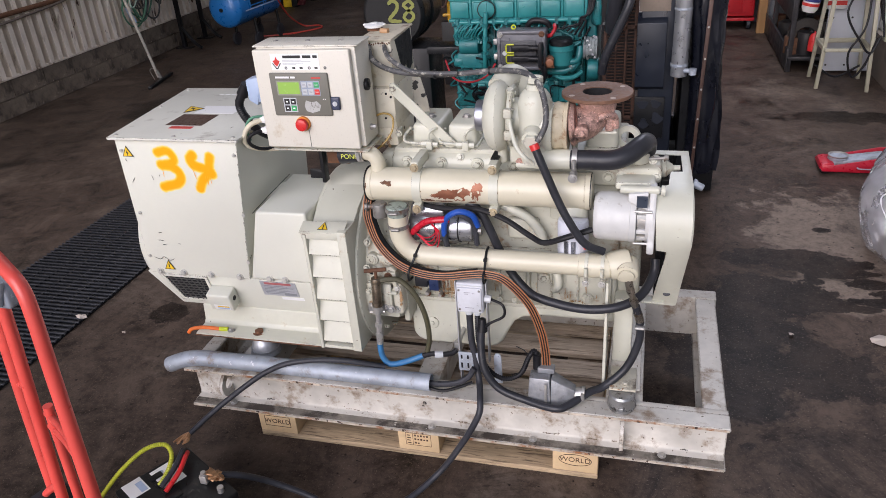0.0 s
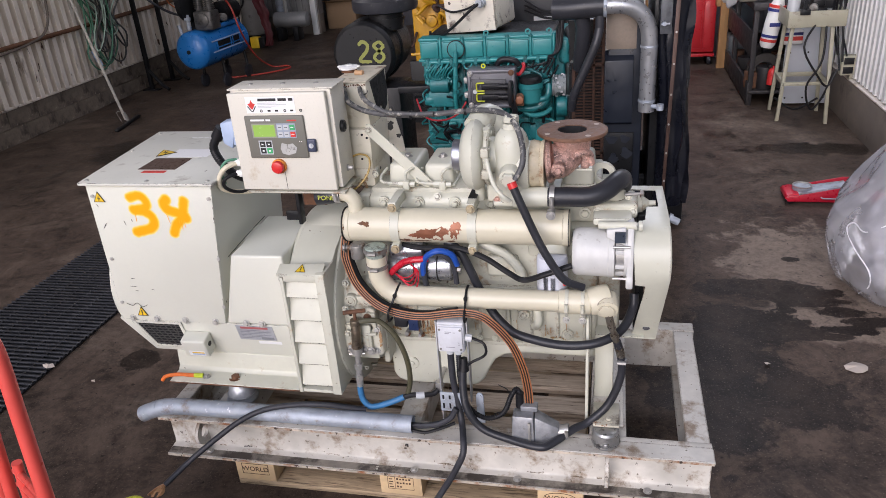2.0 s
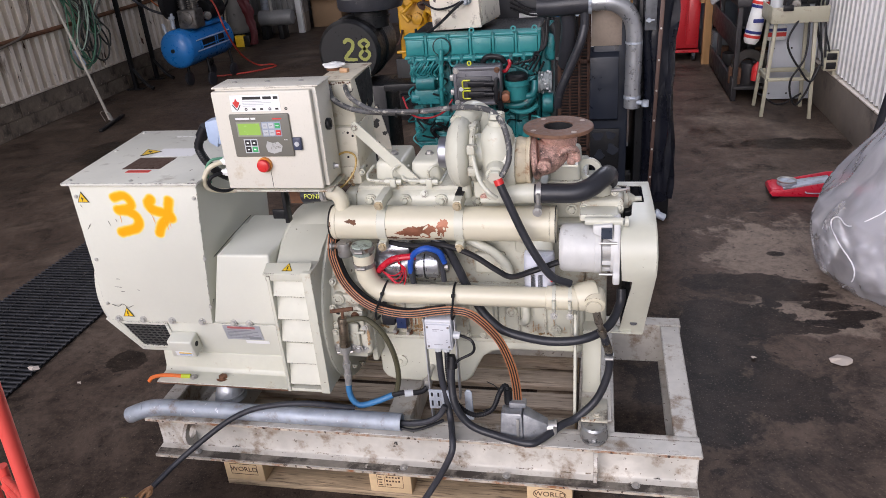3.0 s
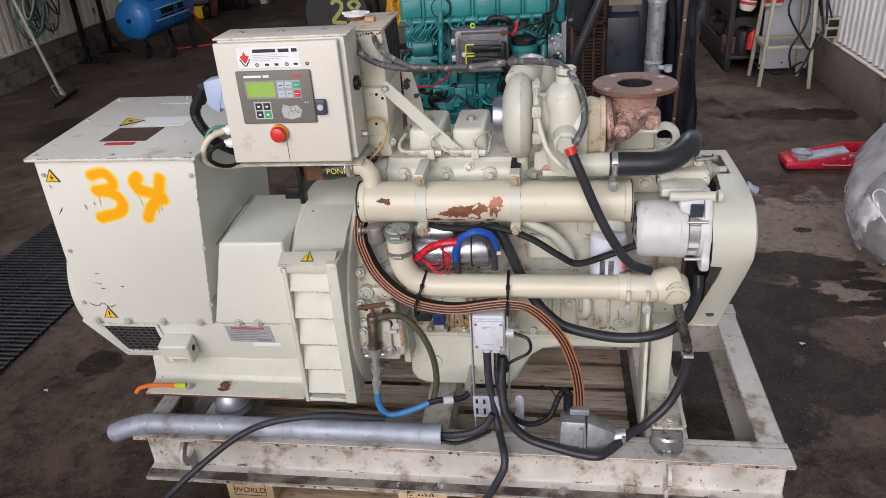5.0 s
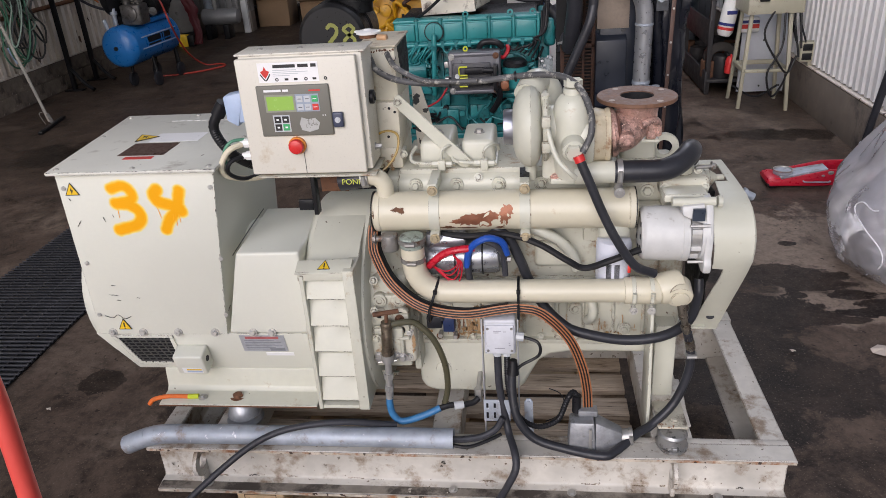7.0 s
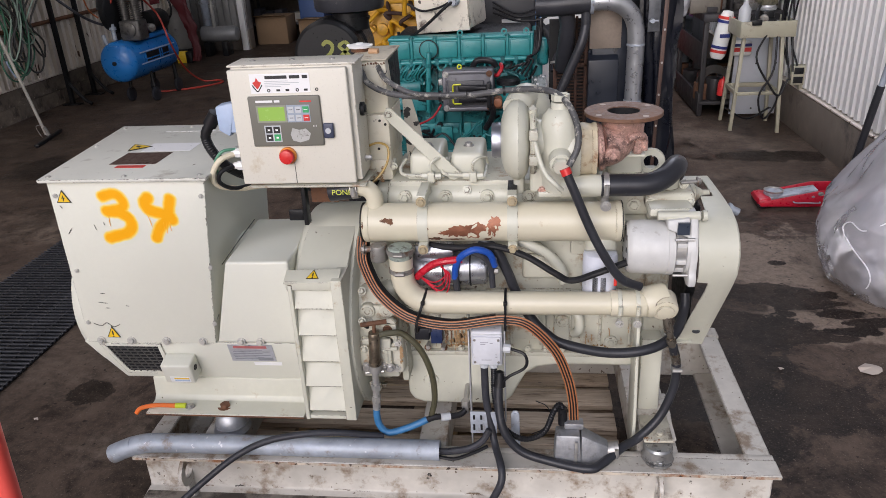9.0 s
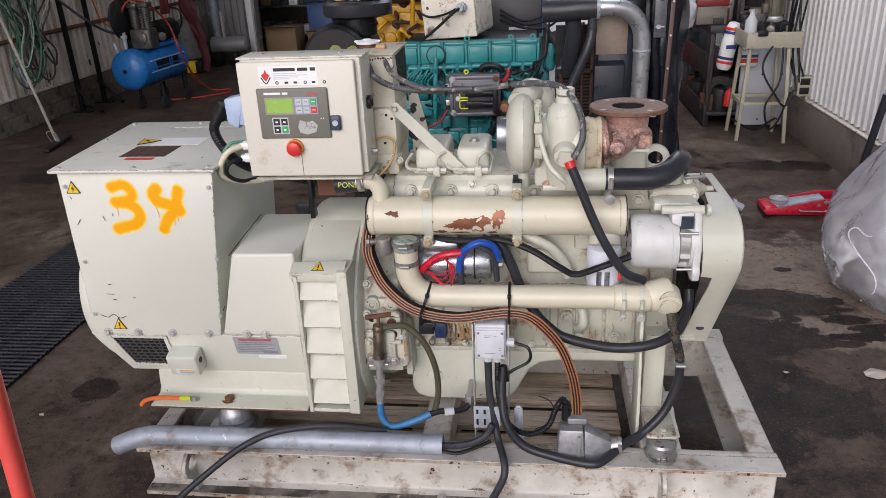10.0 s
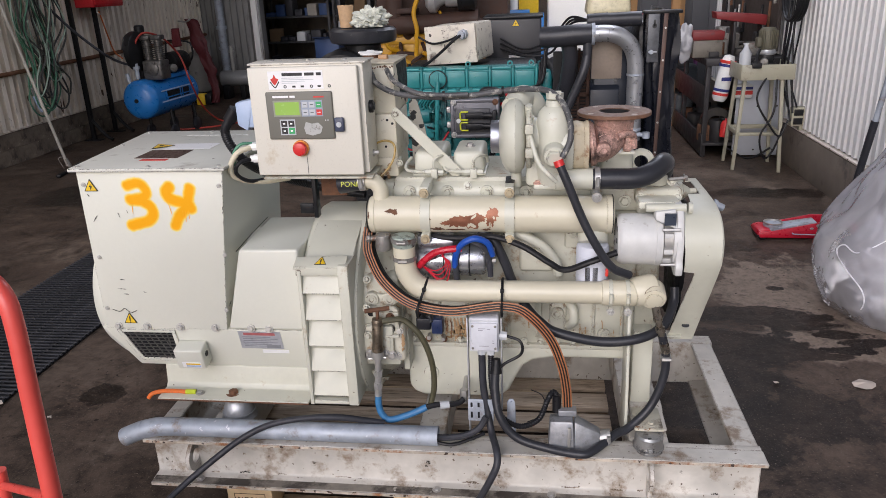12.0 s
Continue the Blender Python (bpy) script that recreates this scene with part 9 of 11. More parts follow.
# ---- the green engine behind ----
teal = surface("teal engine paint", (0.016, 0.165, 0.175), 0.4, grain=25, vary=0.1, large=5, blotch=0.35, stain=(0.006, 0.018, 0.018), stain_size=14, stain_from=0.55, bump=0.2)
teal_light = surface("teal cover paint", (0.024, 0.215, 0.22), 0.4, grain=25, vary=0.08, large=5, blotch=0.2, stain=(0.01, 0.05, 0.05), stain_size=10, stain_from=0.64, bump=0.08)
dark_blue = surface("blue-black panel", (0.011, 0.015, 0.025), 0.4, grain=20, vary=0.15, blotch=0.25, stain=(0.3, 0.3, 0.3), stain_size=30, stain_from=0.74, bump=0.08)


def make_green_engine():
    rr = random.Random(21)
    e = thing("green_engine", (-0.1, 2.2, 0), "teal-painted six-cylinder engine standing on a base", "engine")
    for y in (1.93, 2.45):
        part("base_beam", box(-0.55, 1.0, y, y + 0.08, 0.0, 0.28, 0.006), black_paint, e)
    for x in (-0.5, 0.8):
        part("base_beam", box(x, x + 0.1, 2.01, 2.45, 0.05, 0.25, 0.004), black_paint, e)
    part("sump", hull8([(-0.42, 1.98, 0.28), (0.22, 1.98, 0.28), (0.22, 2.38, 0.28), (-0.42, 2.38, 0.28)], [(-0.47, 1.90, 0.50), (0.27, 1.90, 0.50), (0.27, 2.44, 0.50), (-0.47, 2.44, 0.50)], 0.02, 3), teal, e)
    blk = part("block", [box(-0.47, 0.272, 1.90, 2.42, 0.50, 0.99, 0.012, 3), box(-0.475, 0.277, 1.885, 2.43, 0.965, 0.995, 0.006)], teal, e)
    for k in range(6):
        x = -0.46 + 0.122 * k
        part("side_panel", box(x, x + 0.10, 1.885, 1.905, 0.54, 0.66, 0.008), teal_light if k < 2 else teal, blk)
        part("block_rib", box(x + 0.102, x + 0.112, 1.878, 1.905, 0.52, 0.95, 0.003), teal, blk)
    cov = part("valve_cover", [box(-0.475, 0.277, 1.862, 1.97, 0.995, 1.112, 0.014, 3), box(-0.482, 0.284, 1.852, 1.98, 0.995, 1.010, 0.004), box(-0.478, 0.28, 1.856, 1.974, 1.106, 1.122, 0.006)], teal_light, e, "teal valve cover with raised panels")
    for k in range(6):
        x = -0.470 + k * 0.1255
        part("cover_panel", box(x + 0.006, x + 0.106, 1.850, 1.866, 1.016, 1.100, 0.006), teal_light, cov)
        part("cover_column", [cyl((x + 0.116, 1.860, 1.0), (x + 0.116, 1.860, 1.118), 0.0085, n=12, b=0.002), cyl((x + 0.116, 1.858, 0.998), (x + 0.116, 1.858, 1.016), 0.014, n=12, b=0.002)], teal_light, cov)
        part("cover_bolt", bolt((x + 0.116, 1.858, 1.119), (0, 0, 1), 0.010, 0.010), teal, cov)
    part("intake_manifold", [box(-0.46, 0.27, 2.0, 2.38, 0.99, 1.118, 0.02, 3)], black_paint, e, "black intake manifold")
    for x in (-0.10, 0.13, 0.245):
        part("cover_eye", ring((x, 1.90, 1.135), (0, -1, 0), 0.008, 0.016, 0.006, 16), teal_light, cov)
    part("oil_cap", [lathe((-0.262, 1.855, 1.062), (0, -1, 0), [(0, 0), (0, 0.048), (0.012, 0.05), (0.016, 0.044), (0.022, 0.044), (0.024, 0.03), (0.024, 0)], 28), box(-0.268, -0.256, 1.826, 1.834, 1.025, 1.10, 0.003)], teal_light, e)
    part("cap_ring", ring((-0.262, 1.842, 1.062), (0, -1, 0), 0.046, 0.051, 0.004, 28), black_paint, e)
    part("riser", tube([(-0.258, 1.80, 1.055), (-0.26, 1.795, 1.0), (-0.265, 1.79, 0.90), (-0.272, 1.80, 0.80), (-0.275, 1.83, 0.74)], 0.013, 12), teal_light, e)
    for z in (1.0, 0.93, 0.85):
        part("riser_nut", cyl((-0.262, 1.793, z), (-0.263, 1.793, z - 0.02), 0.018, n=6), teal, e)
    part("fuel_rail", tube([(-0.44, 1.815, 1.0), (-0.30, 1.81, 1.002), (0.0, 1.81, 1.006), (0.24, 1.81, 1.010)], 0.0115, 12), teal_light, e)
    for k in range(10):
        x = -0.42 + k * 0.068
        part("rail_nut", cyl((x, 1.81, 0.988), (x, 1.81, 1.020), 0.015, n=6), teal, e)
        part("injector_pipe", tube([(x, 1.808, 0.985), (x + 0.012, 1.79, 0.968), (x + 0.03, 1.792, 0.965), (x + 0.045, 1.80, 0.985), (x + 0.04, 1.83, 1.0)], 0.0052, 8), (teal_light, teal, black_paint)[k % 3], e)
    # looped high-pressure pipes over the injection pump
    part("pump_body", [cyl((-0.42, 1.85, 0.87), (-0.31, 1.85, 0.87), 0.05, n=24, b=0.008), box(-0.44, -0.29, 1.83, 1.89, 0.74, 0.83, 0.012), cyl((-0.46, 1.86, 0.78), (-0.41, 1.86, 0.78), 0.035, n=18, b=0.004)], teal, e)
    for k in range(9):
        x = -0.43 + 0.017 * k
        top = 0.985 - 0.006 * (k % 3)
        part("pressure_pipe", tube([(x, 1.82, 0.90), (x - 0.012, 1.80, 0.93), (x + 0.008, 1.785, 0.955 + 0.004 * (k % 4)), (x + 0.022, 1.79, top), (x + 0.03 + 0.02 * (k % 2), 1.81, 1.0)], 0.0048, 8), teal if k % 2 else teal_light, e)
        part("pump_nut", cyl((x, 1.825, 0.905), (x, 1.82, 0.885), 0.009, n=6), teal, e)
    part("round_cover", [ring((-0.37, 1.815, 0.945), (0, -1, 0), 0.034, 0.043, 0.012, 28), cyl((-0.37, 1.82, 0.945), (-0.37, 1.80, 0.945), 0.03, n=24, b=0.004)], teal, e)
    for k in range(46):
        x, z = rr.uniform(-0.46, 0.25), rr.uniform(0.56, 0.95)
        pts = [(x, 1.885, z)]
        for q in range(3):
            pts.append((pts[-1][0] + rr.uniform(-0.08, 0.08), 1.86 - rr.uniform(0, 0.05), pts[-1][2] + rr.uniform(-0.07, 0.05)))
        part("pipe_run", tube(pts, rr.uniform(0.0035, 0.009), 8), (teal, black_paint, teal_light, cable_black, teal)[k % 5], e)
    for k in range(90):
        x, z = rr.uniform(-0.46, 0.26), rr.uniform(0.52, 0.95)
        if k % 3:
            part("fitting", [cyl((x, 1.90, z), (x, 1.90 - rr.uniform(0.015, 0.05), z), rr.uniform(0.007, 0.019), n=6 if k % 2 else 14)], (teal, teal_light, teal, black_paint)[k % 4], e)
        else:
            w, h = rr.uniform(0.012, 0.04), rr.uniform(0.012, 0.04)
            part("bracket", box(x - w, x + w, 1.90 - rr.uniform(0.01, 0.04), 1.905, z - h, z + h, 0.004), teal if k % 2 else teal_light, e)
    # control unit on the side
    cast = surface("grey cast housing", (0.15, 0.15, 0.165), 0.36, 0.45, grain=25, vary=0.15, blotch=0.3, stain=(0.10, 0.10, 0.10), stain_size=14, stain_from=0.60, bump=0.15)
    ecu = part("control_unit", box(-0.185, 0.082, 1.705, 1.80, 0.762, 0.978, 0.014, 3), cast, e, "dark grey engine control unit")
    part("unit_rim", [box(-0.178, 0.075, 1.70, 1.706, 0.955, 0.972, 0.003), box(-0.178, 0.075, 1.70, 1.706, 0.768, 0.785, 0.003), box(-0.18, -0.163, 1.70, 1.706, 0.785, 0.955, 0.003), box(0.06, 0.077, 1.70, 1.706, 0.785, 0.955, 0.003)], cast, ecu)
    for x, z in ((-0.165, 0.957), (0.058, 0.957), (-0.165, 0.785), (0.058, 0.785)):
        part("unit_bolt", bolt((x, 1.70, z), (0, -1, 0), 0.011, 0.010), rust if x > 0 else steel, ecu)
    for z in (0.90, 0.82):
        part("unit_lug", box(-0.205, -0.183, 1.72, 1.76, z, z + 0.03, 0.003), steel, ecu)
    part("socket_plate", box(-0.155, 0.03, 1.692, 1.704, 0.800, 0.925, 0.005), surface("dark socket plate", (0.06, 0.06, 0.065), 0.5, bump=0.05), ecu)
    part("plate_screw", cyl((-0.138, 1.693, 0.862), (-0.138, 1.682, 0.862), 0.012, n=16), grey_plastic, ecu)
    clip = surface("yellow-green clip", (0.55, 0.58, 0.02), 0.4, bump=0)
    for z in (0.890, 0.834):
        part("connector", [box(-0.10, 0.0, 1.662, 1.694, z - 0.016, z + 0.016, 0.006), cyl((-0.005, 1.676, z), (0.07, 1.672, z), 0.015, n=14)] + [cyl((-0.01 + 0.02 * q, 1.676, z), (-0.004 + 0.02 * q, 1.676, z), 0.018, n=14) for q in range(3)], cable_black, ecu)
        part("yellow_clip", [tube([(-0.085, 1.672, z + 0.021), (-0.122, 1.672, z + 0.021), (-0.127, 1.672, z + 0.014), (-0.127, 1.672, z - 0.014), (-0.122, 1.672, z - 0.021), (-0.085, 1.672, z - 0.021)], 0.0042, 8, straight=True)], clip, ecu)
    part("connector_bar", box(0.045, 0.068, 1.645, 1.70, 0.79, 0.92, 0.008), cable_black, ecu)
    part("loom", tube([(0.06, 1.68, 0.80), (0.075, 1.69, 0.76), (0.06, 1.72, 0.71), (0.03, 1.75, 0.66)], 0.016, 10), cable_black, ecu)
    part("yellow_eye", ring((-0.095, 1.735, 0.99), (0, -1, 0), 0.007, 0.013, 0.006, 16), clip, ecu)
    part("black_hump", tube([(-0.03, 1.80, 0.98), (-0.01, 1.79, 1.005), (0.03, 1.79, 1.01), (0.07, 1.79, 1.0), (0.09, 1.80, 0.975)], 0.016, 12), cable_black, e, "black moulded hose")
    part("plug_plate", prism([(0.078, 0.775), (0.078, 0.83), (0.09, 0.842), (0.112, 0.842), (0.122, 0.83), (0.122, 0.775)], "y", 1.708, 1.716, 0.001), rust, e)
    part("brown_plug", cyl((0.10, 1.71, 0.808), (0.10, 1.69, 0.808), 0.022, n=20, b=0.003), surface("brown plug", (0.30, 0.12, 0.06), 0.5, bump=0.1), e)
    fl = part("fuel_filter", lathe((0.152, 1.79, 0.765), (0, 0, 1), [(0, 0), (0, 0.045), (0.015, 0.06), (0.09, 0.063), (0.092, 0.068), (0.118, 0.068), (0.12, 0)], 36), teal_light, e)
    part("filter_band", ring((0.152, 1.79, 0.852), (0, 0, 1), 0.064, 0.0695, 0.006, 36), teal, fl)
    part("filter_cap", lathe((0.152, 1.79, 0.885), (0, 0, 1), [(0, 0), (0, 0.062), (0.02, 0.062), (0.032, 0.05), (0.034, 0)], 36), black_paint, fl)
    part("filter_pipe", tube([(0.20, 1.775, 0.79), (0.235, 1.77, 0.80), (0.25, 1.77, 0.83), (0.252, 1.79, 0.87)], 0.018, 12), teal, e)
    part("filter_pipe", tube([(0.06, 1.8, 0.745), (0.14, 1.78, 0.74), (0.21, 1.78, 0.755), (0.245, 1.78, 0.80)], 0.020, 12), teal, e)
    part("filter_pipe", tube([(0.11, 1.80, 0.72), (0.16, 1.79, 0.70), (0.22, 1.8, 0.705), (0.26, 1.82, 0.73)], 0.014, 10), teal_light, e)
    part("tag_clip", box(0.195, 0.215, 1.765, 1.77, 0.755, 0.785, 0.002), steel, e)
    dull_red = surface("dull red lead", (0.35, 0.012, 0.02), 0.4, bump=0.02)
    part("red_lead", tube([(-0.50, 1.80, 0.80), (-0.45, 1.76, 0.71), (-0.35, 1.74, 0.69), (-0.25, 1.72, 0.73), (-0.195, 1.715, 0.80)], 0.0055, 8), dull_red, e, "thin red lead")
    part("red_lead", tube([(0.115, 1.78, 0.99), (0.12, 1.76, 0.97), (0.10, 1.75, 0.94), (0.085, 1.76, 0.935)], 0.010, 8), dull_red, e)
    for k in range(5):
        part("black_lead", tube([(0.16 + 0.02 * k, 1.80, 0.96 - 0.01 * k), (0.20 + 0.02 * k, 1.785, 0.98 + 0.005 * k), (0.25, 1.80, 0.985 + 0.008 * k), (0.285 + 0.006 * k, 1.83, 1.05), (0.29 + 0.01 * k, 1.86, 1.14 + 0.02 * k)], 0.005, 8), cable_black, e)
    part("alternator", [cyl((0.275, 1.80, 0.862), (0.345, 1.80, 0.862), 0.052, n=28, b=0.008)] + [cyl((0.272 + 0.016 * q, 1.80, 0.862), (0.280 + 0.016 * q, 1.80, 0.862), 0.058, n=24) for q in range(5)], surface("dull cast alloy", (0.30, 0.33, 0.33), 0.6, 0.3, grain=60, vary=0.3, blotch=0.4, large=12, stain=(0.04, 0.06, 0.06), stain_size=26, stain_from=0.50, bump=0.2), e, "grey finned alternator")
    for k in range(14):
        a = k * 0.45
        part("alternator_lug", box(0.285 + 0.01 * (k % 5), 0.298 + 0.01 * (k % 5), 1.795 + 0.056 * math.cos(a), 1.806 + 0.056 * math.cos(a), 0.857 + 0.056 * math.sin(a), 0.868 + 0.056 * math.sin(a), 0.001), alu, e)
    part("front_case", [box(0.275, 0.33, 1.90, 2.35, 0.52, 1.10, 0.012, 3), box(0.30, 0.36, 1.86, 1.96, 0.96, 1.10, 0.02, 3), cyl((0.29, 1.83, 0.74), (0.35, 1.83, 0.74), 0.06, n=24, b=0.008)], teal, e)
    part("water_hose", tube([(0.36, 1.95, 1.12), (0.40, 1.86, 1.07), (0.415, 1.80, 1.0), (0.41, 1.77, 0.94)], 0.045, 18), rubber, e, "black rubber hose")
    part("hose_clamp", clamp_ring((0.413, 1.79, 0.985), (0, -0.3, -1), 0.046, 0.012), steel, e)
    return e


make_green_engine()


def make_radiator():
    dark_rust = surface("dark rust", (0.060, 0.027, 0.016), 0.85, 0.1, grain=70, vary=0.35, blotch=0.35, large=9, stain=(0.025, 0.014, 0.01), stain_size=25, stain_from=0.5, bump=0.4)
    r = thing("radiator", (0.7, 1.9, 0), "dark radiator unit with a rusty fan guard", "radiator")
    part("shroud", [box(0.562, 0.74, 1.66, 2.45, 0.25, 1.25, 0.008), hull8([(0.545, 1.62, 0.70), (0.69, 1.62, 0.70), (0.69, 1.70, 0.66), (0.545, 1.70, 0.66)], [(0.545, 1.62, 1.02), (0.69, 1.62, 1.02), (0.69, 1.70, 1.06), (0.545, 1.70, 1.06)], 0.004)], dark_blue, r)
    part("beige_panel", box(0.55, 0.70, 1.655, 1.661, 1.07, 1.26, 0.002), surface("tan panel", (0.26, 0.21, 0.17), 0.5, 0.2, bump=0.04), r, "tan back panel")
    part("perforated_plate", box(0.55, 0.70, 1.64, 1.655, 0.42, 0.64, 0.003), black_paint, r)
    for k, (x, z, w) in enumerate(((0.59, 0.60, 0.034), (0.655, 0.605, 0.03), (0.665, 0.53, 0.036), (0.60, 0.50, 0.03))):
        part("plate_mark", prism([(x + w * (0.8 + 0.25 * math.sin(3 * a + k)) * math.cos(a), z + w * (0.8 + 0.2 * math.cos(2 * a + k)) * math.sin(a)) for a in [2 * math.pi * q / 14 for q in range(14)]], "y", 1.637, 1.641, 0), dark_blue, r)
    g = part("fan_guard", [box(0.378, 0.55, 1.70, 1.712, 0.975, 0.992, 0.002), box(0.378, 0.55, 1.70, 1.712, 0.50, 0.515, 0.002), box(0.378, 0.396, 1.70, 1.712, 0.5, 0.99, 0.002), box(0.485, 0.497, 1.70, 1.715, 0.42, 1.22, 0.002), box(0.53, 0.548, 1.70, 1.715, 0.42, 1.22, 0.002)], dark_rust, r, "rusty wire fan guard")
    for k in range(30):
        z = 0.52 + k * 0.016
        part("wire", box(0.396, 0.485, 1.702, 1.708, z, z + 0.006, 0), dark_rust, g)
    for k in range(46):
        z = 0.43 + k * 0.017
        part("wire", box(0.497, 0.53, 1.702, 1.708, z, z + 0.006, 0), dark_rust, g)
    part("wire", box(0.438, 0.446, 1.698, 1.703, 0.5, 0.98, 0), dark_rust, g)
    # Black sheet paints in the shade behind the fan guard's wires.
    part("fan_dark", box(0.36, 0.545, 1.78, 1.80, 0.42, 1.2, 0), black_paint, r)
    pipe = thing("charge_air_pipe", (0.73, 1.57, 0.6), "silver bent charge-air pipe with black rubber sleeves", "pipe")
    part("bend", tube([(0.535, 1.53, 1.300), (0.60, 1.53, 1.302), (0.66, 1.535, 1.292), (0.715, 1.545, 1.255), (0.746, 1.555, 1.20), (0.757, 1.56, 1.13), (0.758, 1.565, 1.0), (0.756, 1.57, 0.775)], 0.040, 24, 6), surface("silver painted pipe", (0.42, 0.43, 0.45), 0.35, 0.7, grain=30, vary=0.1, blotch=0.2, stain=(0.2, 0.2, 0.2), stain_size=12, stain_from=0.64, bump=0.08), pipe)
    part("sleeve", [tube([(0.54, 1.53, 1.30), (0.46, 1.53, 1.298), (0.38, 1.54, 1.292), (0.30, 1.56, 1.29)], 0.050, 20, 4), tube([(0.62, 1.62, 1.36), (0.52, 1.62, 1.355), (0.72, 1.62, 1.36), (0.78, 1.62, 1.36)], 0.035, 16, 3)], rubber, pipe, "black rubber sleeve")
    part("pipe_clamp", [clamp_ring((0.545, 1.53, 1.30), (1, 0, 0), 0.0505, 0.016), clamp_ring((0.756, 1.567, 0.83), (0, 0, 1), 0.041, 0.014), clamp_ring((0.757, 1.56, 1.10), (0, 0, 1), 0.041, 0.01)], galv, pipe)
    part("outlet", [cyl((0.77, 1.55, 0.805), (0.83, 1.525, 0.805), 0.012, n=12), cyl((0.82, 1.525, 0.79), (0.82, 1.525, 0.82), 0.018, n=12)], galv, pipe)
    part("down_hose", tube([(0.42, 1.56, 1.29), (0.44, 1.58, 1.2), (0.43, 1.62, 1.08), (0.42, 1.68, 0.98)], 0.038, 18), rubber, pipe)
    part("thin_hose", tube([(0.52, 1.52, 1.20), (0.50, 1.50, 1.12), (0.45, 1.50, 1.0), (0.40, 1.50, 0.88), (0.385, 1.52, 0.80)], 0.022, 14), rubber, pipe)
    part("thin_hose", tube([(0.52, 1.52, 1.28), (0.52, 1.52, 1.2)], 0.022, 14), rubber, pipe)
    # black sheeting hung on the frame
    plan = [(0.805, 1.66), (0.812, 1.60), (0.835, 1.572), (0.868, 1.558), (0.90, 1.56), (0.94, 1.585), (0.955, 1.65), (0.955, 1.85), (0.955, 2.1), (0.95, 2.45)]
    fine = curve_points([(x, y, 0) for x, y in plan], 4)
    bm = bmesh.new()

    def hang(i, z, deep):
        """A place on the hanging sheet, on its face or on its back."""
        way = fine[min(i + 1, len(fine) - 1)] - fine[max(i - 1, 0)]
        w = min(1, i / 12) * (0.055 * noise.noise(Vector((i * 0.30, z * 1.6, 3))) + 0.024 * noise.noise(Vector((i * 0.7, z * 4.0, 9))))
        return fine[i] + Vector((w + 0.012 * math.sin(z * 3), -abs(w), z)) + Vector((-way.y, way.x, 0)).normalized() * deep

    faces_ = [[[bm.verts.new(hang(i, 0.26 + k * (1.13 / 24), d)) for k in range(25)] for i in range(len(fine))] for d in (0.0, 0.005)]
    front, rear = faces_
    for i in range(len(fine) - 1):
        for k in range(24):
            bm.faces.new((front[i][k], front[i + 1][k], front[i + 1][k + 1], front[i][k + 1]))
            bm.faces.new((rear[i][k + 1], rear[i + 1][k + 1], rear[i + 1][k], rear[i][k]))
        bm.faces.new((front[i][0], rear[i][0], rear[i + 1][0], front[i + 1][0]))
        bm.faces.new((front[i][24], front[i + 1][24], rear[i + 1][24], rear[i][24]))
    for i, flip in ((0, 1), (len(fine) - 1, -1)):
        for k in range(24):
            bm.faces.new((front[i][k], front[i][k + 1], rear[i][k + 1], rear[i][k])[::flip])
    sh = thing("black_sheeting", (0.86, 1.6, 0), "black rubber sheeting hung over the radiator end", "sheeting")
    part("sheet", bm, surface("glossy black sheet", (0.006, 0.007, 0.012), 0.3, grain=8, vary=0.2, blotch=0.3, bump=0.06, spec=0.35), sh, smooth=80)
    part("edge_strip", [hull8([(0.846, 1.512, 0.24), (0.861, 1.512, 0.24), (0.861, 1.520, 0.24), (0.846, 1.520, 0.24)], [(0.872, 1.512, 1.385), (0.892, 1.512, 1.385), (0.892, 1.520, 1.385), (0.872, 1.520, 1.385)], 0.001)], surface("dark brown strip", (0.075, 0.04, 0.03), 0.55, 0.2, grain=40, vary=0.3, blotch=0.3, bump=0.15), sh, "dark brown edge strip")
    for k in range(8):
        part("rivet", cyl((0.855 + 0.0037 * k, 1.513, 0.27 + 0.15 * k), (0.855 + 0.0037 * k, 1.508, 0.27 + 0.15 * k), 0.005, n=10), steel, sh)
    part("top_rail", box(0.78, 0.96, 1.52, 1.60, 1.385, 1.40, 0.004), black_paint, sh)
    part("core", box(0.78, 0.92, 1.68, 2.45, 0.22, 1.34, 0.006), black_paint, sh)
    for y in (1.70, 2.39):
        part("foot", box(0.79, 0.83, y, y + 0.05, 0.0, 0.225, 0.004), black_paint, sh)
    part("hook_plate", [box(0.802, 0.856, 1.525, 1.532, 1.16, 1.385, 0.002)], surface("worn grey plate", (0.10, 0.105, 0.115), 0.45, 0.4, grain=40, vary=0.3, blotch=0.4, bump=0.1), sh, "worn grey hook plate")
    part("keyhole", [cyl((0.832, 1.5245, 1.33), (0.832, 1.522, 1.33), 0.011, n=16), box(0.828, 0.836, 1.522, 1.5248, 1.33, 1.358, 0)], black_ink, sh)
    part("plate_stud", [cyl((0.82, 1.53, 1.21), (0.82, 1.50, 1.21), 0.010, n=12), cyl((0.805, 1.505, 1.21), (0.845, 1.505, 1.21), 0.005, n=10)], galv, sh)


make_radiator()


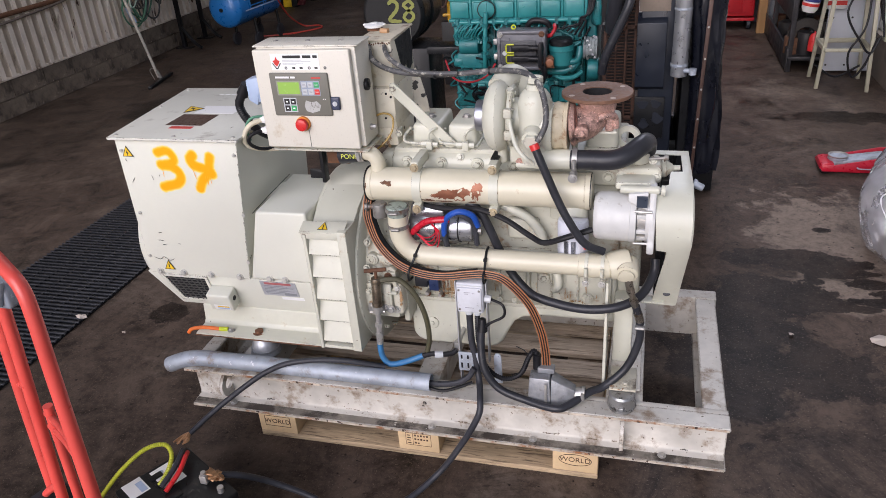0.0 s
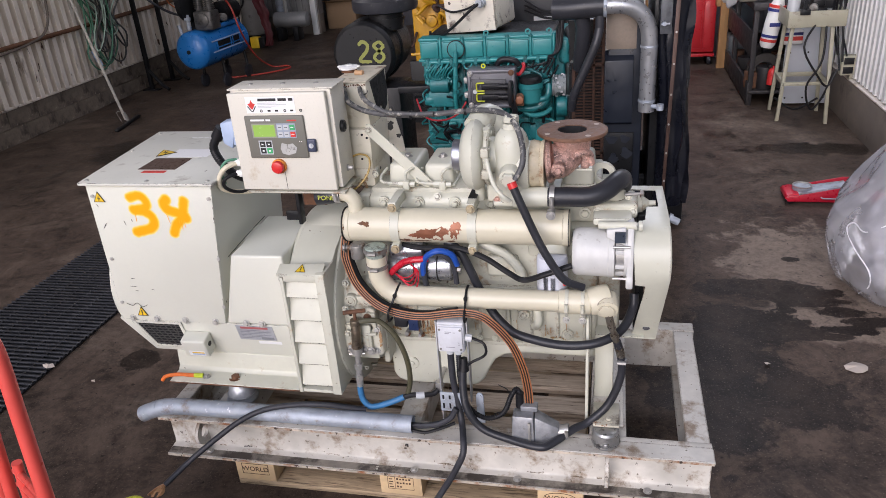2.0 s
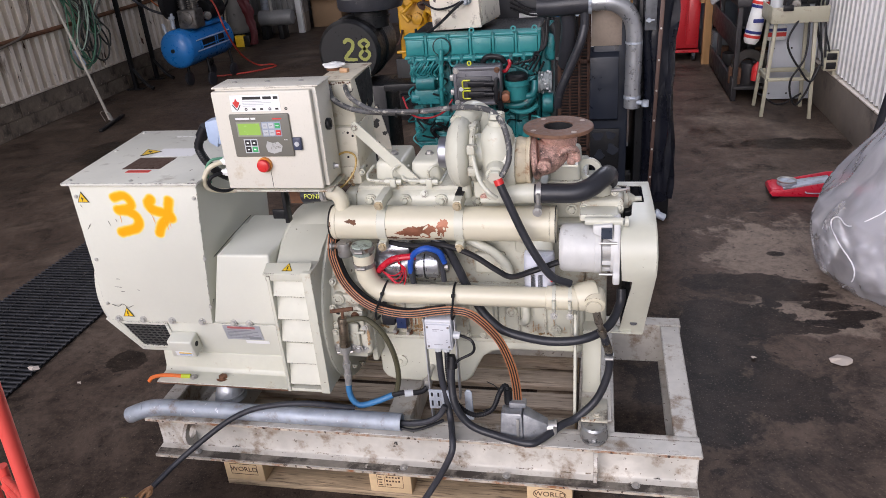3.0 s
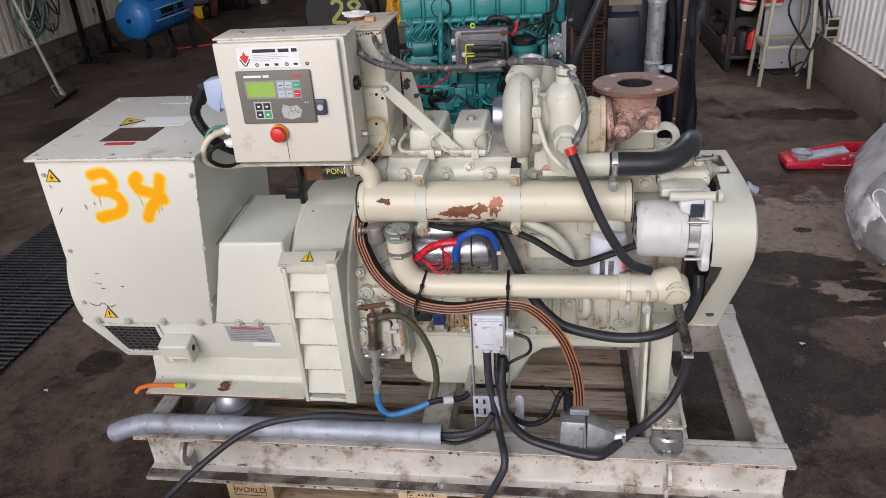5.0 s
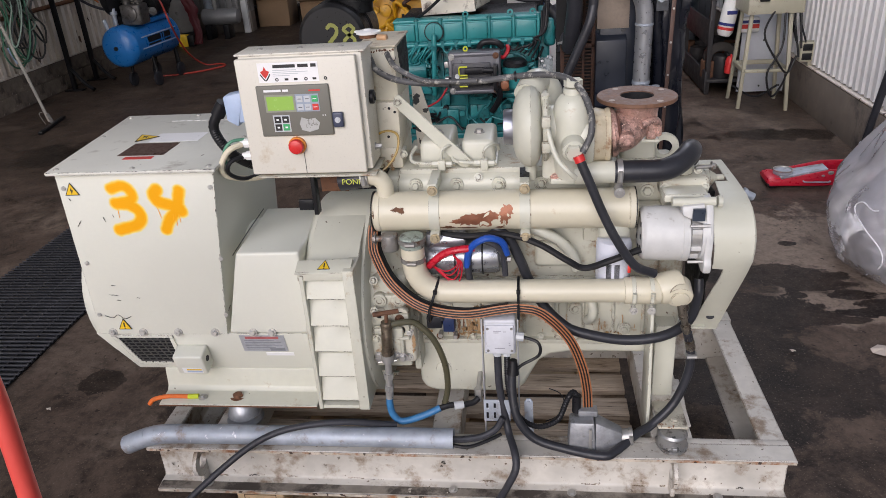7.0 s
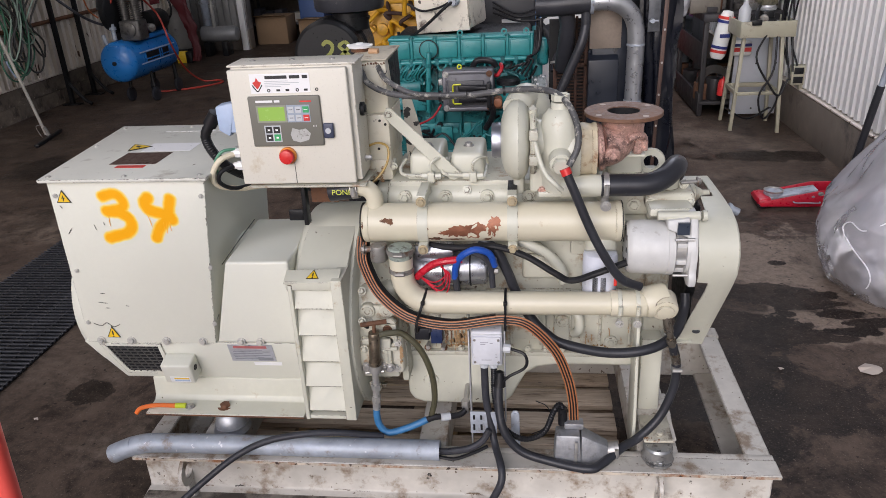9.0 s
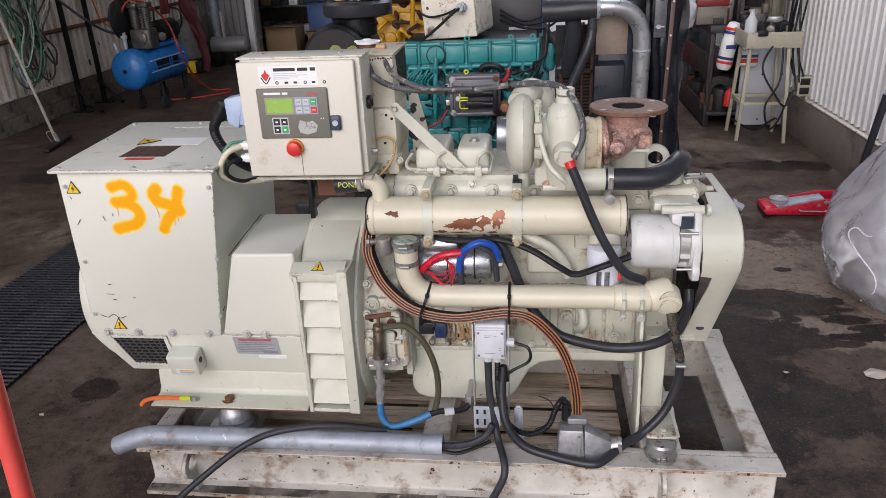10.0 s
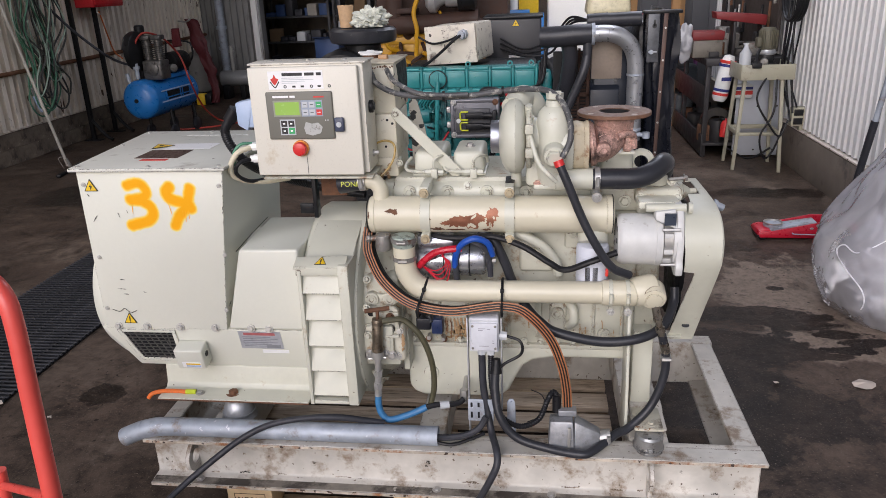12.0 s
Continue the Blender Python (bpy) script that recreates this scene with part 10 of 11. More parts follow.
def make_air_filter():
    a = thing("air_cleaner", (-0.72, 2.1, 0.6), "large black air cleaner drum with a sprayed number", "air cleaner")
    part("drum", lathe((-0.815, 1.88, 1.04), (0, 1, 0.0), [(0, 0), (0, 0.165), (0.015, 0.182), (0.03, 0.186), (0.05, 0.178), (0.18, 0.178), (0.19, 0.19), (0.21, 0.19), (0.22, 0.178), (0.42, 0.178), (0.42, 0)], 48), black_paint, a)
    part("sprayed_number", [stroke([(-0.838, 1.095), (-0.815, 1.115), (-0.785, 1.10), (-0.79, 1.065), (-0.835, 1.01), (-0.765, 1.002)], 0.010, 1.8785, 81), stroke([(-0.715, 1.115), (-0.745, 1.09), (-0.715, 1.06), (-0.69, 1.03), (-0.718, 1.0), (-0.748, 1.025), (-0.72, 1.058), (-0.69, 1.088), (-0.715, 1.117)], 0.009, 1.8778, 82)], surface("yellow-green spray", (0.24, 0.255, 0.05), 0.5, bump=0.03), a, "sprayed yellow number 28")
    part("intake_neck", [cyl((-0.72, 2.10, 1.15), (-0.72, 2.10, 1.245), 0.10, n=36), ring((-0.72, 2.10, 1.20), (0, 0, 1), 0.098, 0.108, 0.014, 36)], black_paint, a)
    part("intake_cap", lathe((-0.72, 2.10, 1.245), (0, 0, 1), [(0, 0), (0, 0.14), (0.012, 0.185), (0.03, 0.192), (0.075, 0.192), (0.09, 0.175), (0.09, 0.10), (0.095, 0)], 48), rubber, a, "flat black rain cap")
    part("bracket", box(-0.80, -0.64, 1.95, 2.25, 0.02, 0.83, 0.006), black_paint, a)
    part("mount_plate", box(-0.62, -0.42, 1.85, 2.0, 0.82, 0.86, 0.004), black_paint, a)
    cup = thing("paper_cup", (-0.80, 2.05, 1.34), "tan paper cup standing on the air cleaner cap", "cup")
    part("cup", lathe((-0.80, 2.05, 1.341), (0, 0, 1), [(0, 0), (0, 0.036), (0.12, 0.046), (0.12, 0.043), (0.004, 0.033), (0.004, 0)], 28), surface("tan paper", (0.50, 0.33, 0.19), 0.7, bump=0.03), cup)
    bm = bmesh.new()
    bmesh.ops.create_icosphere(bm, subdivisions=5, radius=1)
    for v in bm.verts:
        d = v.co.normalized()
        e = noise.voronoi(d * 2.6 + Vector((3, 1, 2)))[0]
        e2 = noise.voronoi(d * 6.0)[0]
        f = 0.86 + 0.40 * noise.noise(d * 2.0) + 0.55 * (e[1] - e[0]) + 0.22 * (e2[1] - e2[0])
        v.co = Vector((-0.655, 2.04, 1.382)) + Vector((d.x * 0.098 * f, d.y * 0.08 * f, d.z * 0.062 * f))
        v.co.z = max(v.co.z, 1.341)
    solo("cleaning_rag", bm, surface("green-white rag", (0.66, 0.68, 0.60), 0.85, grain=25, vary=0.3, blotch=0.4, large=14, bump=0.3), "crumpled white and green rag on the air cleaner", "rag", smooth=28)


make_air_filter()


def make_boxes():
    M = Matrix.Translation((-0.165, 2.13, 1.242)) @ Matrix.Rotation(radians(-4), 4, "Y") @ Matrix.Rotation(radians(-14), 4, "Z")
    b = thing("electrical_box", (-0.155, 2.15, 1.13), "dirty cream metal electrical box lying on the green engine", "electrical box")
    dirty = surface("grimy cream box", (0.68, 0.63, 0.54), 0.5, grain=20, vary=0.1, blotch=0.2, stain=(0.10, 0.075, 0.065), stain_size=9, stain_from=0.54, chips=(0.06, 0.05, 0.045), chip_size=30, chip_from=0.68, bump=0.1, edge=(0.08, 0.06, 0.05), edge_from=0.47)
    part("body", moved(box(-0.145, 0.145, -0.14, 0.14, -0.105, 0.095, 0.006), M), dirty, b)
    part("lid", moved(box(-0.15, 0.15, -0.155, -0.14, -0.11, 0.10, 0.006), M), dirty, b)
    part("hinge_side", moved(box(0.1445, 0.152, -0.13, 0.14, -0.095, 0.09, 0.003), M), dirty, b)
    part("gland", moved(join([cyl((0.085, -0.155, 0.045), (0.085, -0.19, 0.045), 0.026, n=8), cyl((0.085, -0.19, 0.045), (0.085, -0.21, 0.045), 0.02, n=16)]), M), galv, b)
    part("lead", tube([M @ Vector((0.085, -0.20, 0.045)), M @ Vector((0.05, -0.24, 0.02)), M @ Vector((-0.05, -0.24, -0.05)), M @ Vector((-0.16, -0.22, -0.11)), M @ Vector((-0.26, -0.15, -0.13)), (-0.45, 2.05, 1.13)], 0.008, 10), cable_black, b)
    part("lead", tube([M @ Vector((-0.185, -0.16, 0.05)), M @ Vector((-0.1, -0.175, 0.01)), M @ Vector((0.0, -0.19, 0.02)), M @ Vector((0.07, -0.20, 0.045))], 0.006, 8), cable_black, b)
    k = thing("control_case", (0.13, 2.75, 0.9), "black plastic control case with a warning sign", "control case")
    part("case", box(-0.05, 0.30, 2.55, 2.9, 0.95, 1.335, 0.012, 3), surface("black case plastic", (0.028, 0.028, 0.032), 0.45, bump=0.03), k)
    part("rim", box(-0.06, 0.31, 2.54, 2.91, 1.335, 1.35, 0.005), black_paint, k)
    triangle_sign(0.142, 2.549, 1.303, 0.05, k)
    part("tag", box(0.098, 0.211, 2.546, 2.549, 1.085, 1.115, 0), white_foil, k)
    part("stand", box(0.0, 0.29, 2.6, 2.85, 0.0, 0.95, 0.006), black_paint, k)
    part("leads", [tube([(0.05, 2.5, 1.16 + 0.03 * q), (0.2, 2.42, 1.12 + 0.02 * q), (0.36, 2.4, 1.14 + 0.04 * q), (0.46, 2.3, 1.30 + 0.02 * q), (0.56, 2.2, 1.33)], 0.007, 8) for q in range(3)] + [tube([(0.32, 2.35, 1.12), (0.38, 2.2, 1.06), (0.36, 2.0, 0.98)], 0.012, 8)], cable_black, k)


make_boxes()


def make_yellow_engine():
    rr = random.Random(31)
    yel = surface("yellow engine paint", (0.55, 0.29, 0.01), 0.45, grain=20, vary=0.12, blotch=0.3, stain=(0.12, 0.07, 0.02), stain_size=9, stain_from=0.58, bump=0.12)
    brown = surface("brown cast iron", (0.045, 0.021, 0.014), 0.75, grain=30, vary=0.3, blotch=0.3, bump=0.3)
    y = thing("yellow_engine", (-0.6, 4.3, 0), "yellow engine with a rusty brown manifold on a stand", "engine")
    part("stand", [box(-1.15, 0.1, 4.1, 4.2, 0, 0.55, 0.006), box(-1.15, 0.1, 4.6, 4.7, 0, 0.55, 0.006)], black_paint, y)
    part("block", [box(-1.10, 0.05, 4.12, 4.7, 0.5, 1.16, 0.02, 3), box(-1.10, 0.05, 4.10, 4.14, 1.08, 1.14, 0.006)], yel, y)
    part("manifold", [tube([(-1.1, 4.05, 1.25), (-0.8, 4.03, 1.24), (-0.5, 4.05, 1.25), (-0.2, 4.05, 1.27)], 0.075, 16)] + [tube([(-1.0 + 0.2 * k, 4.05, 1.25), (-1.0 + 0.2 * k, 4.10, 1.18), (-1.0 + 0.2 * k, 4.16, 1.12)], 0.045, 12) for k in range(5)] + [cyl((-0.9, 4.05, 1.3), (-0.9, 4.05, 1.55), 0.07, n=20), box(-1.02, -0.7, 3.99, 4.12, 1.33, 1.37, 0.005)], brown, y, "rusty brown manifold")
    part("head", box(-1.08, 0.03, 4.2, 4.65, 1.16, 1.6, 0.02), brown, y)
    part("turbo", [lathe((-0.62, 4.0, 1.46), (1, 0, 0), [(0, 0), (0, 0.09), (0.03, 0.13), (0.08, 0.13), (0.11, 0.09), (0.16, 0.06), (0.16, 0)], 32), cyl((-0.46, 4.0, 1.46), (-0.36, 4.0, 1.46), 0.09, n=28)], alu, y)
    part("black_duct", cyl((-0.36, 4.0, 1.46), (-0.22, 4.0, 1.46), 0.12, n=28, b=0.01), black_paint, y)
    for k in range(22):
        x, z = rr.uniform(-1.08, 0.0), rr.uniform(0.75, 1.12)
        pts = [(x, 4.11, z)]
        for q in range(3):
            pts.append((pts[-1][0] + rr.uniform(-0.14, 0.14), 4.05 - rr.uniform(0, 0.06), pts[-1][2] + rr.uniform(-0.14, 0.14)))
        part("pipe_run", tube(pts, rr.uniform(0.009, 0.018), 8), yel if k % 5 else brown, y)
    part("riser_pipe", tube([(-0.72, 3.98, 1.0), (-0.70, 3.95, 1.2), (-0.72, 3.95, 1.34), (-0.66, 3.95, 1.5)], 0.018, 10), yel, y)
    for k in range(14):
        x, z = -1.0 + 0.075 * k, rr.uniform(0.78, 1.08)
        part("boss", cyl((x, 4.12, z), (x, 4.08, z), rr.uniform(0.02, 0.05), n=16, b=0.004), yel, y)
    m = thing("blue_machine", (-0.2, 4.9, 0), "blue machine frame with cans on it", "machine")
    part("frame", [box(-0.45, 0.15, 4.8, 5.4, 0.0, 1.25, 0.01), box(-0.42, -0.36, 4.75, 4.81, 0.9, 1.8, 0.005), box(-0.4, 0.2, 4.75, 4.8, 1.2, 1.3, 0.005)], blue_paint, m)
    for i, (x, r, h, mt) in enumerate(((-0.28, 0.045, 0.22, red_plastic), (-0.02, 0.04, 0.24, grey_plastic), (0.06, 0.035, 0.2, white_plastic))):
        solo("spray_can", lathe((x, 4.86, 1.301 if x < 0.2 else 1.25), (0, 0, 1), [(0, 0), (0, r), (h * 0.8, r), (h * 0.9, r * 0.5), (h, r * 0.4), (h, 0)], 20), mt, "can standing on the blue machine", "can", "cans")
    t = thing("yellow_canister", (0.2, 5.0, 1.25), "yellow canister with a dark label", "canister")
    part("body", box(0.10, 0.28, 4.9, 5.05, 1.26, 1.55, 0.015), yellow_sign, t)
    part("plinth", box(0.05, 0.33, 4.85, 5.1, 0.0, 1.258, 0.01), blue_paint, t)
    f = thing("white_cabinet", (0.55, 5.2, 0), "plain white metal cabinet", "cabinet")
    part("body", box(0.36, 0.86, 5.0, 5.5, 0.0, 1.9, 0.012), white_plastic, f)
    part("door", box(0.37, 0.85, 4.985, 5.0, 0.05, 1.88, 0.006), white_plastic, f)
    x = thing("expansion_tank", (0.62, 1.9, 1.37), "cream translucent expansion tank on the radiator", "tank")
    part("body", [hull8([(0.52, 1.75, 1.372), (0.75, 1.75, 1.372), (0.75, 1.98, 1.372), (0.52, 1.98, 1.372)], [(0.55, 1.77, 1.56), (0.73, 1.77, 1.56), (0.73, 1.96, 1.56), (0.55, 1.96, 1.56)], 0.03, 3)], surface("cream plastic", (0.60, 0.55, 0.38), 0.35, bump=0.02), x)
    part("legs", box(0.56, 0.70, 1.80, 1.95, 1.25, 1.375, 0.004), black_paint, x)


make_yellow_engine()


# ---- right side of the hall ----
def make_right_side():
    cream_old = surface("chipped cream enamel", (0.43, 0.41, 0.31), 0.5, grain=25, vary=0.08, blotch=0.2, stain=(0.15, 0.12, 0.09), stain_size=14, stain_from=0.6, bump=0.1)
    s = thing("grinder_stand", (2.07, 4.15, 0), "tall cream-painted steel stand with a shelf frame", "stand")
    top = 0.765
    for (x, y), (tx, ty) in zip(((1.885, 4.02), (1.885, 4.36), (2.225, 3.93), (2.24, 4.30)), ((1.93, 4.06), (1.93, 4.33), (2.20, 4.02), (2.20, 4.30))):
        part("leg", hull8([(x - 0.013, y - 0.013, 0), (x + 0.013, y - 0.013, 0), (x + 0.013, y + 0.013, 0), (x - 0.013, y + 0.013, 0)], [(tx - 0.014, ty - 0.014, top), (tx + 0.014, ty - 0.014, top), (tx + 0.014, ty + 0.014, top), (tx - 0.014, ty + 0.014, top)], 0.002), cream_old, s)
    part("top_tray", [box(1.88, 2.28, 3.98, 4.38, top, top + 0.015, 0.003), box(1.88, 2.28, 3.975, 3.985, top - 0.03, top + 0.09, 0.003), box(1.875, 1.885, 3.98, 4.38, top - 0.03, top + 0.09, 0.003), box(2.275, 2.285, 3.98, 4.38, top - 0.03, top + 0.09, 0.003)], cream_old, s)
    part("rail", [box(1.90, 2.23, 3.985, 4.01, 0.29, 0.315, 0.003), box(1.895, 1.915, 4.02, 4.34, 0.285, 0.32, 0.003), box(2.21, 2.235, 3.98, 4.3, 0.285, 0.32, 0.003), box(1.9, 2.23, 4.32, 4.34, 0.285, 0.32, 0.003)], cream_old, s)
    g = thing("bench_grinder", (2.1, 4.15, 0.78), "olive bench grinder motor on the stand", "grinder")
    olive_motor = surface("olive grey motor", (0.12, 0.112, 0.078), 0.55, 0.2, grain=30, vary=0.2, blotch=0.3, bump=0.15)
    casing = part("motor", lathe((2.10, 4.15, 0.955), (-0.02, 0.06, 1), [(0, 0), (0, 0.060), (0.01, 0.064), (0.15, 0.064), (0.17, 0.05), (0.175, 0)], 32), olive_motor, g)
    for k in range(20):
        q = Matrix.Translation((2.10, 4.15, 0.955)) @ Matrix.Rotation(radians(-3.4), 4, "X") @ Matrix.Rotation(k * math.pi / 10, 4, "Z")
        part("cooling_fin", moved(box(0.060, 0.074, -0.003, 0.003, 0.012, 0.145, 0), q), olive_motor, casing)
    part("terminal_cover", box(2.005, 2.045, 4.10, 4.18, 0.98, 1.05, 0.01), olive_motor, casing)
    part("foot", [box(2.03, 2.17, 4.08, 4.30, 0.781, 0.86, 0.02), box(2.06, 2.15, 4.10, 4.22, 0.85, 0.925, 0.012)], black_paint, g)
    part("hub", lathe((2.10, 4.15, 0.915), (0, -0.05, 1), [(0, 0), (0, 0.05), (0.01, 0.068), (0.026, 0.070), (0.032, 0.062), (0.045, 0.058), (0.045, 0)], 28), alu, g, "bright alloy flange")
    part("chuck", cyl((2.06, 4.06, 0.87), (2.05, 4.02, 0.865), 0.032, n=20, b=0.004), worn_steel, g)
    part("guard_arm", [tube([(2.02, 4.06, 0.96), (1.99, 4.0, 0.93), (1.98, 3.97, 0.86)], 0.012, 8), box(1.95, 2.02, 3.95, 3.99, 0.83, 0.87, 0.004)], black_paint, g)
    w = solo("soap_bottle", [lathe((1.93, 4.12, 0.781), (0, 0, 1), [(0, 0), (0, 0.045), (0.15, 0.045), (0.19, 0.02), (0.22, 0.014), (0.22, 0)], 24), box(1.905, 1.945, 4.11, 4.13, 1.0, 1.012, 0.002)], grey_plastic, "pale pump bottle on the stand", "bottle")
    bag = thing("printed_sack", (1.84, 4.45, 0.5), "white sack printed with red and blue bands", "sack")
    part("sack", lathe((1.82, 4.42, 0.51), (0.16, 0, 1), [(0, 0), (0.0, 0.045), (0.03, 0.062), (0.2, 0.064), (0.33, 0.058), (0.38, 0.04), (0.39, 0)], 24), white_plastic, bag)
    for d, mt in ((0.05, red_foil), (0.085, plug_blue), (0.29, plug_blue), (0.32, red_foil)):
        p = Vector((1.82, 4.42, 0.51)) + Vector((0.158, 0, 0.987)) * d
        part("band", lathe(p, (0.16, 0, 1), [(0, 0.05), (0.0, 0.0655), (0.022, 0.0655), (0.022, 0.05)], 24), mt if mt is red_foil else surface("navy print", (0.02, 0.03, 0.18), 0.5, bump=0) if "navy print" not in bpy.data.materials else bpy.data.materials["navy print"], bag)
    part("printing", box(1.815, 1.895, 4.350, 4.354, 0.685, 0.715, 0.001), bpy.data.materials["navy print"], bag)
    sack2 = thing("plastic_sack", (2.01, 4.42, 0.53), "white plastic sack with red and blue bands by the bench", "sack")
    part("sack", box(1.935, 2.09, 4.375, 4.462, 0.53, 0.65, 0.022, 3), white_plastic, sack2)
    for z0, z1, mt in ((0.607, 0.63, bpy.data.materials["navy print"]), (0.565, 0.598, red_foil)):
        part("band", box(1.942, 2.083, 4.3735, 4.376, z0, z1, 0), mt, sack2)
    # bench
    b = thing("workbench", (2.05, 5.5, 0), "cluttered steel workbench with a grey end panel", "workbench")
    bx = surface("dark bench steel", (0.034, 0.032, 0.034), 0.55, 0.2, grain=20, vary=0.2, blotch=0.3, bump=0.1)
    part("end_panel", box(1.98, 2.36, 4.47, 4.485, 0.02, 0.80, 0.003), surface("grey end panel", (0.52, 0.55, 0.60), 0.45, grain=20, vary=0.05, blotch=0.15, bump=0.05), b, "grey end panel")
    part("panel_screws", [cyl((x, 4.469, z), (x, 4.466, z), 0.008, n=10) for x in (2.02, 2.16, 2.32) for z in (0.07, 0.45, 0.70)], black_ink, b)
    part("top", box(1.70, 2.36, 4.45, 6.6, 0.80, 0.86, 0.006), bx, b)
    part("lower_shelf", [box(1.72, 2.34, 4.49, 6.55, 0.10, 0.13, 0.004), box(1.715, 1.735, 4.49, 6.55, 0.02, 0.20, 0.003), box(1.715, 1.735, 4.49, 6.55, 0.42, 0.62, 0.003)], bx, b)
    for y in (4.5, 5.5, 6.5):
        part("bench_leg", box(1.72, 1.76, y, y + 0.04, 0, 0.80, 0.003), bx, b)
    part("back", box(2.30, 2.345, 4.49, 6.55, 0.13, 0.8, 0), black_paint, b)
    vent_dark = surface("oily dark casting", (0.06, 0.055, 0.05), 0.5, 0.4, grain=40, vary=0.3, blotch=0.4, bump=0.2)
    rr = random.Random(41)
    mats = [bx, worn_steel, black_paint, bx, vent_dark, worn_steel, rust]
    for k in range(34):
        x, y, z = rr.uniform(1.72, 2.25), rr.uniform(4.5, 6.3), 0.861
        mt = mats[rr.randrange(len(mats))]
        if k % 3 == 0:
            w_, d_, h_ = rr.uniform(0.05, 0.16), rr.uniform(0.05, 0.2), rr.uniform(0.04, 0.18)
            solo("tool_case", box(x, x + w_, y, y + d_, z, z + h_, 0.008), mt, "small case or machine part on the workbench", "tool case", "bench clutter")
        elif k % 3 == 1:
            solo("machine_part", [cyl((x, y, z), (x, y, z + rr.uniform(0.05, 0.2)), rr.uniform(0.02, 0.06), n=18, b=0.004)], mt, "round metal part on the workbench", "machine part", "bench clutter")
        else:
            a = rr.uniform(0, 3.1)
            solo("hand_tool", [tube([(x, y, z + 0.02), (x + 0.12 * math.cos(a), y + 0.12 * math.sin(a), z + 0.05), (x + 0.24 * math.cos(a), y + 0.24 * math.sin(a), z + 0.03)], 0.014, 8)], mt, "hand tool lying on the workbench", "tool", "bench clutter")
    dark_red = surface("dull dark red paint", (0.20, 0.014, 0.016), 0.5, grain=20, vary=0.15, blotch=0.3, stain=(0.05, 0.02, 0.02), stain_size=12, stain_from=0.58, bump=0.08)
    red = thing("red_toolbox", (2.0, 4.7, 0.86), "open red metal toolbox on the workbench", "toolbox")
    part("tray", [hull8([(1.80, 4.64, 1.172), (2.21, 4.64, 1.11), (2.21, 4.84, 1.11), (1.80, 4.84, 1.172)], [(1.79, 4.64, 1.232), (2.215, 4.64, 1.195), (2.215, 4.84, 1.195), (1.79, 4.84, 1.232)], 0.006)], dark_red, red)
    part("support", [box(1.95, 1.975, 4.66, 4.8, 0.861, 1.145, 0.003), box(2.18, 2.205, 4.66, 4.8, 0.861, 1.11, 0.003)], bx, red)
    red2 = thing("red_tray", (1.74, 4.65, 0.861), "low grey tool case with a red lid on the bench edge", "tool case")
    part("lid", box(1.59, 1.855, 4.54, 4.75, 1.006, 1.08, 0.008), dark_red, red2, "dull red lid")
    part("case", box(1.60, 1.845, 4.55, 4.74, 0.861, 1.006, 0.006), surface("oily grey case", (0.20, 0.18, 0.15), 0.5, 0.2, grain=30, vary=0.2, blotch=0.4, stain=(0.06, 0.05, 0.04), stain_size=12, stain_from=0.55, bump=0.1), red2)
    for k in range(16):
        z = 0.15 if k % 2 else 0.66
        x, y = rr.uniform(1.78, 2.1), rr.uniform(4.55, 6.3)
        solo("stored_part", [cyl((x, y, 0.131), (x, y, 0.131 + rr.uniform(0.08, 0.22)), rr.uniform(0.04, 0.09), n=18, b=0.006)], mats[rr.randrange(len(mats))], "dark machine part under the workbench", "machine part", "bench clutter")
    pb = bmesh.new()
    bmesh.ops.create_icosphere(pb, subdivisions=4, radius=1)
    for v in pb.verts:
        d = v.co.normalized()
        v.co = Vector((1.535, 4.60, 0.985)) + Vector((d.x * 0.085, d.y * 0.07, d.z * 0.155)) * (0.9 + 0.3 * noise.noise(d * 1.7) + 0.32 * (noise.voronoi(d * 1.6)[0][1] - noise.voronoi(d * 1.6)[0][0]) + 0.08 * noise.noise(d * 4))
    solo("carrier_bag", pb, surface("grey carrier bag", (0.42, 0.42, 0.44), 0.35, grain=20, vary=0.1, blotch=0.3, bump=0.1), "crumpled grey carrier bag hanging at the bench", "bag", smooth=70)
    ex = thing("fire_extinguisher", (1.87, 4.5, 0), "small red fire extinguisher by the bench", "fire extinguisher")
    part("cylinder", lathe((1.885, 4.42, 0.19), (0.06, 0, 1), [(0, 0), (0.01, 0.034), (0.11, 0.037), (0.14, 0.028), (0.16, 0.012), (0.17, 0)], 24), red_plastic, ex)
    part("hook", box(1.855, 1.885, 4.4, 4.49, 0.345, 0.365, 0.003), black_paint, ex)
    roll = solo("hose_roll", [ring((1.86, 4.62 + 0.03 * k, 0.28), (0, 1, 0), 0.07, 0.14 - 0.005 * k, 0.025, 28) for k in range(4)], vent_dark, "roll of grey hose on the lower shelf", "hose roll")
    tb = thing("tool_board", (2.28, 5.5, 0.9), "dark board hung with tools above the workbench", "tool board")
    part("board", box(2.27, 2.30, 4.55, 6.6, 0.90, 1.75, 0.003), surface("dark stained board", (0.06, 0.045, 0.038), 0.7, grain=12, vary=0.2, blotch=0.3, bump=0.1), tb)
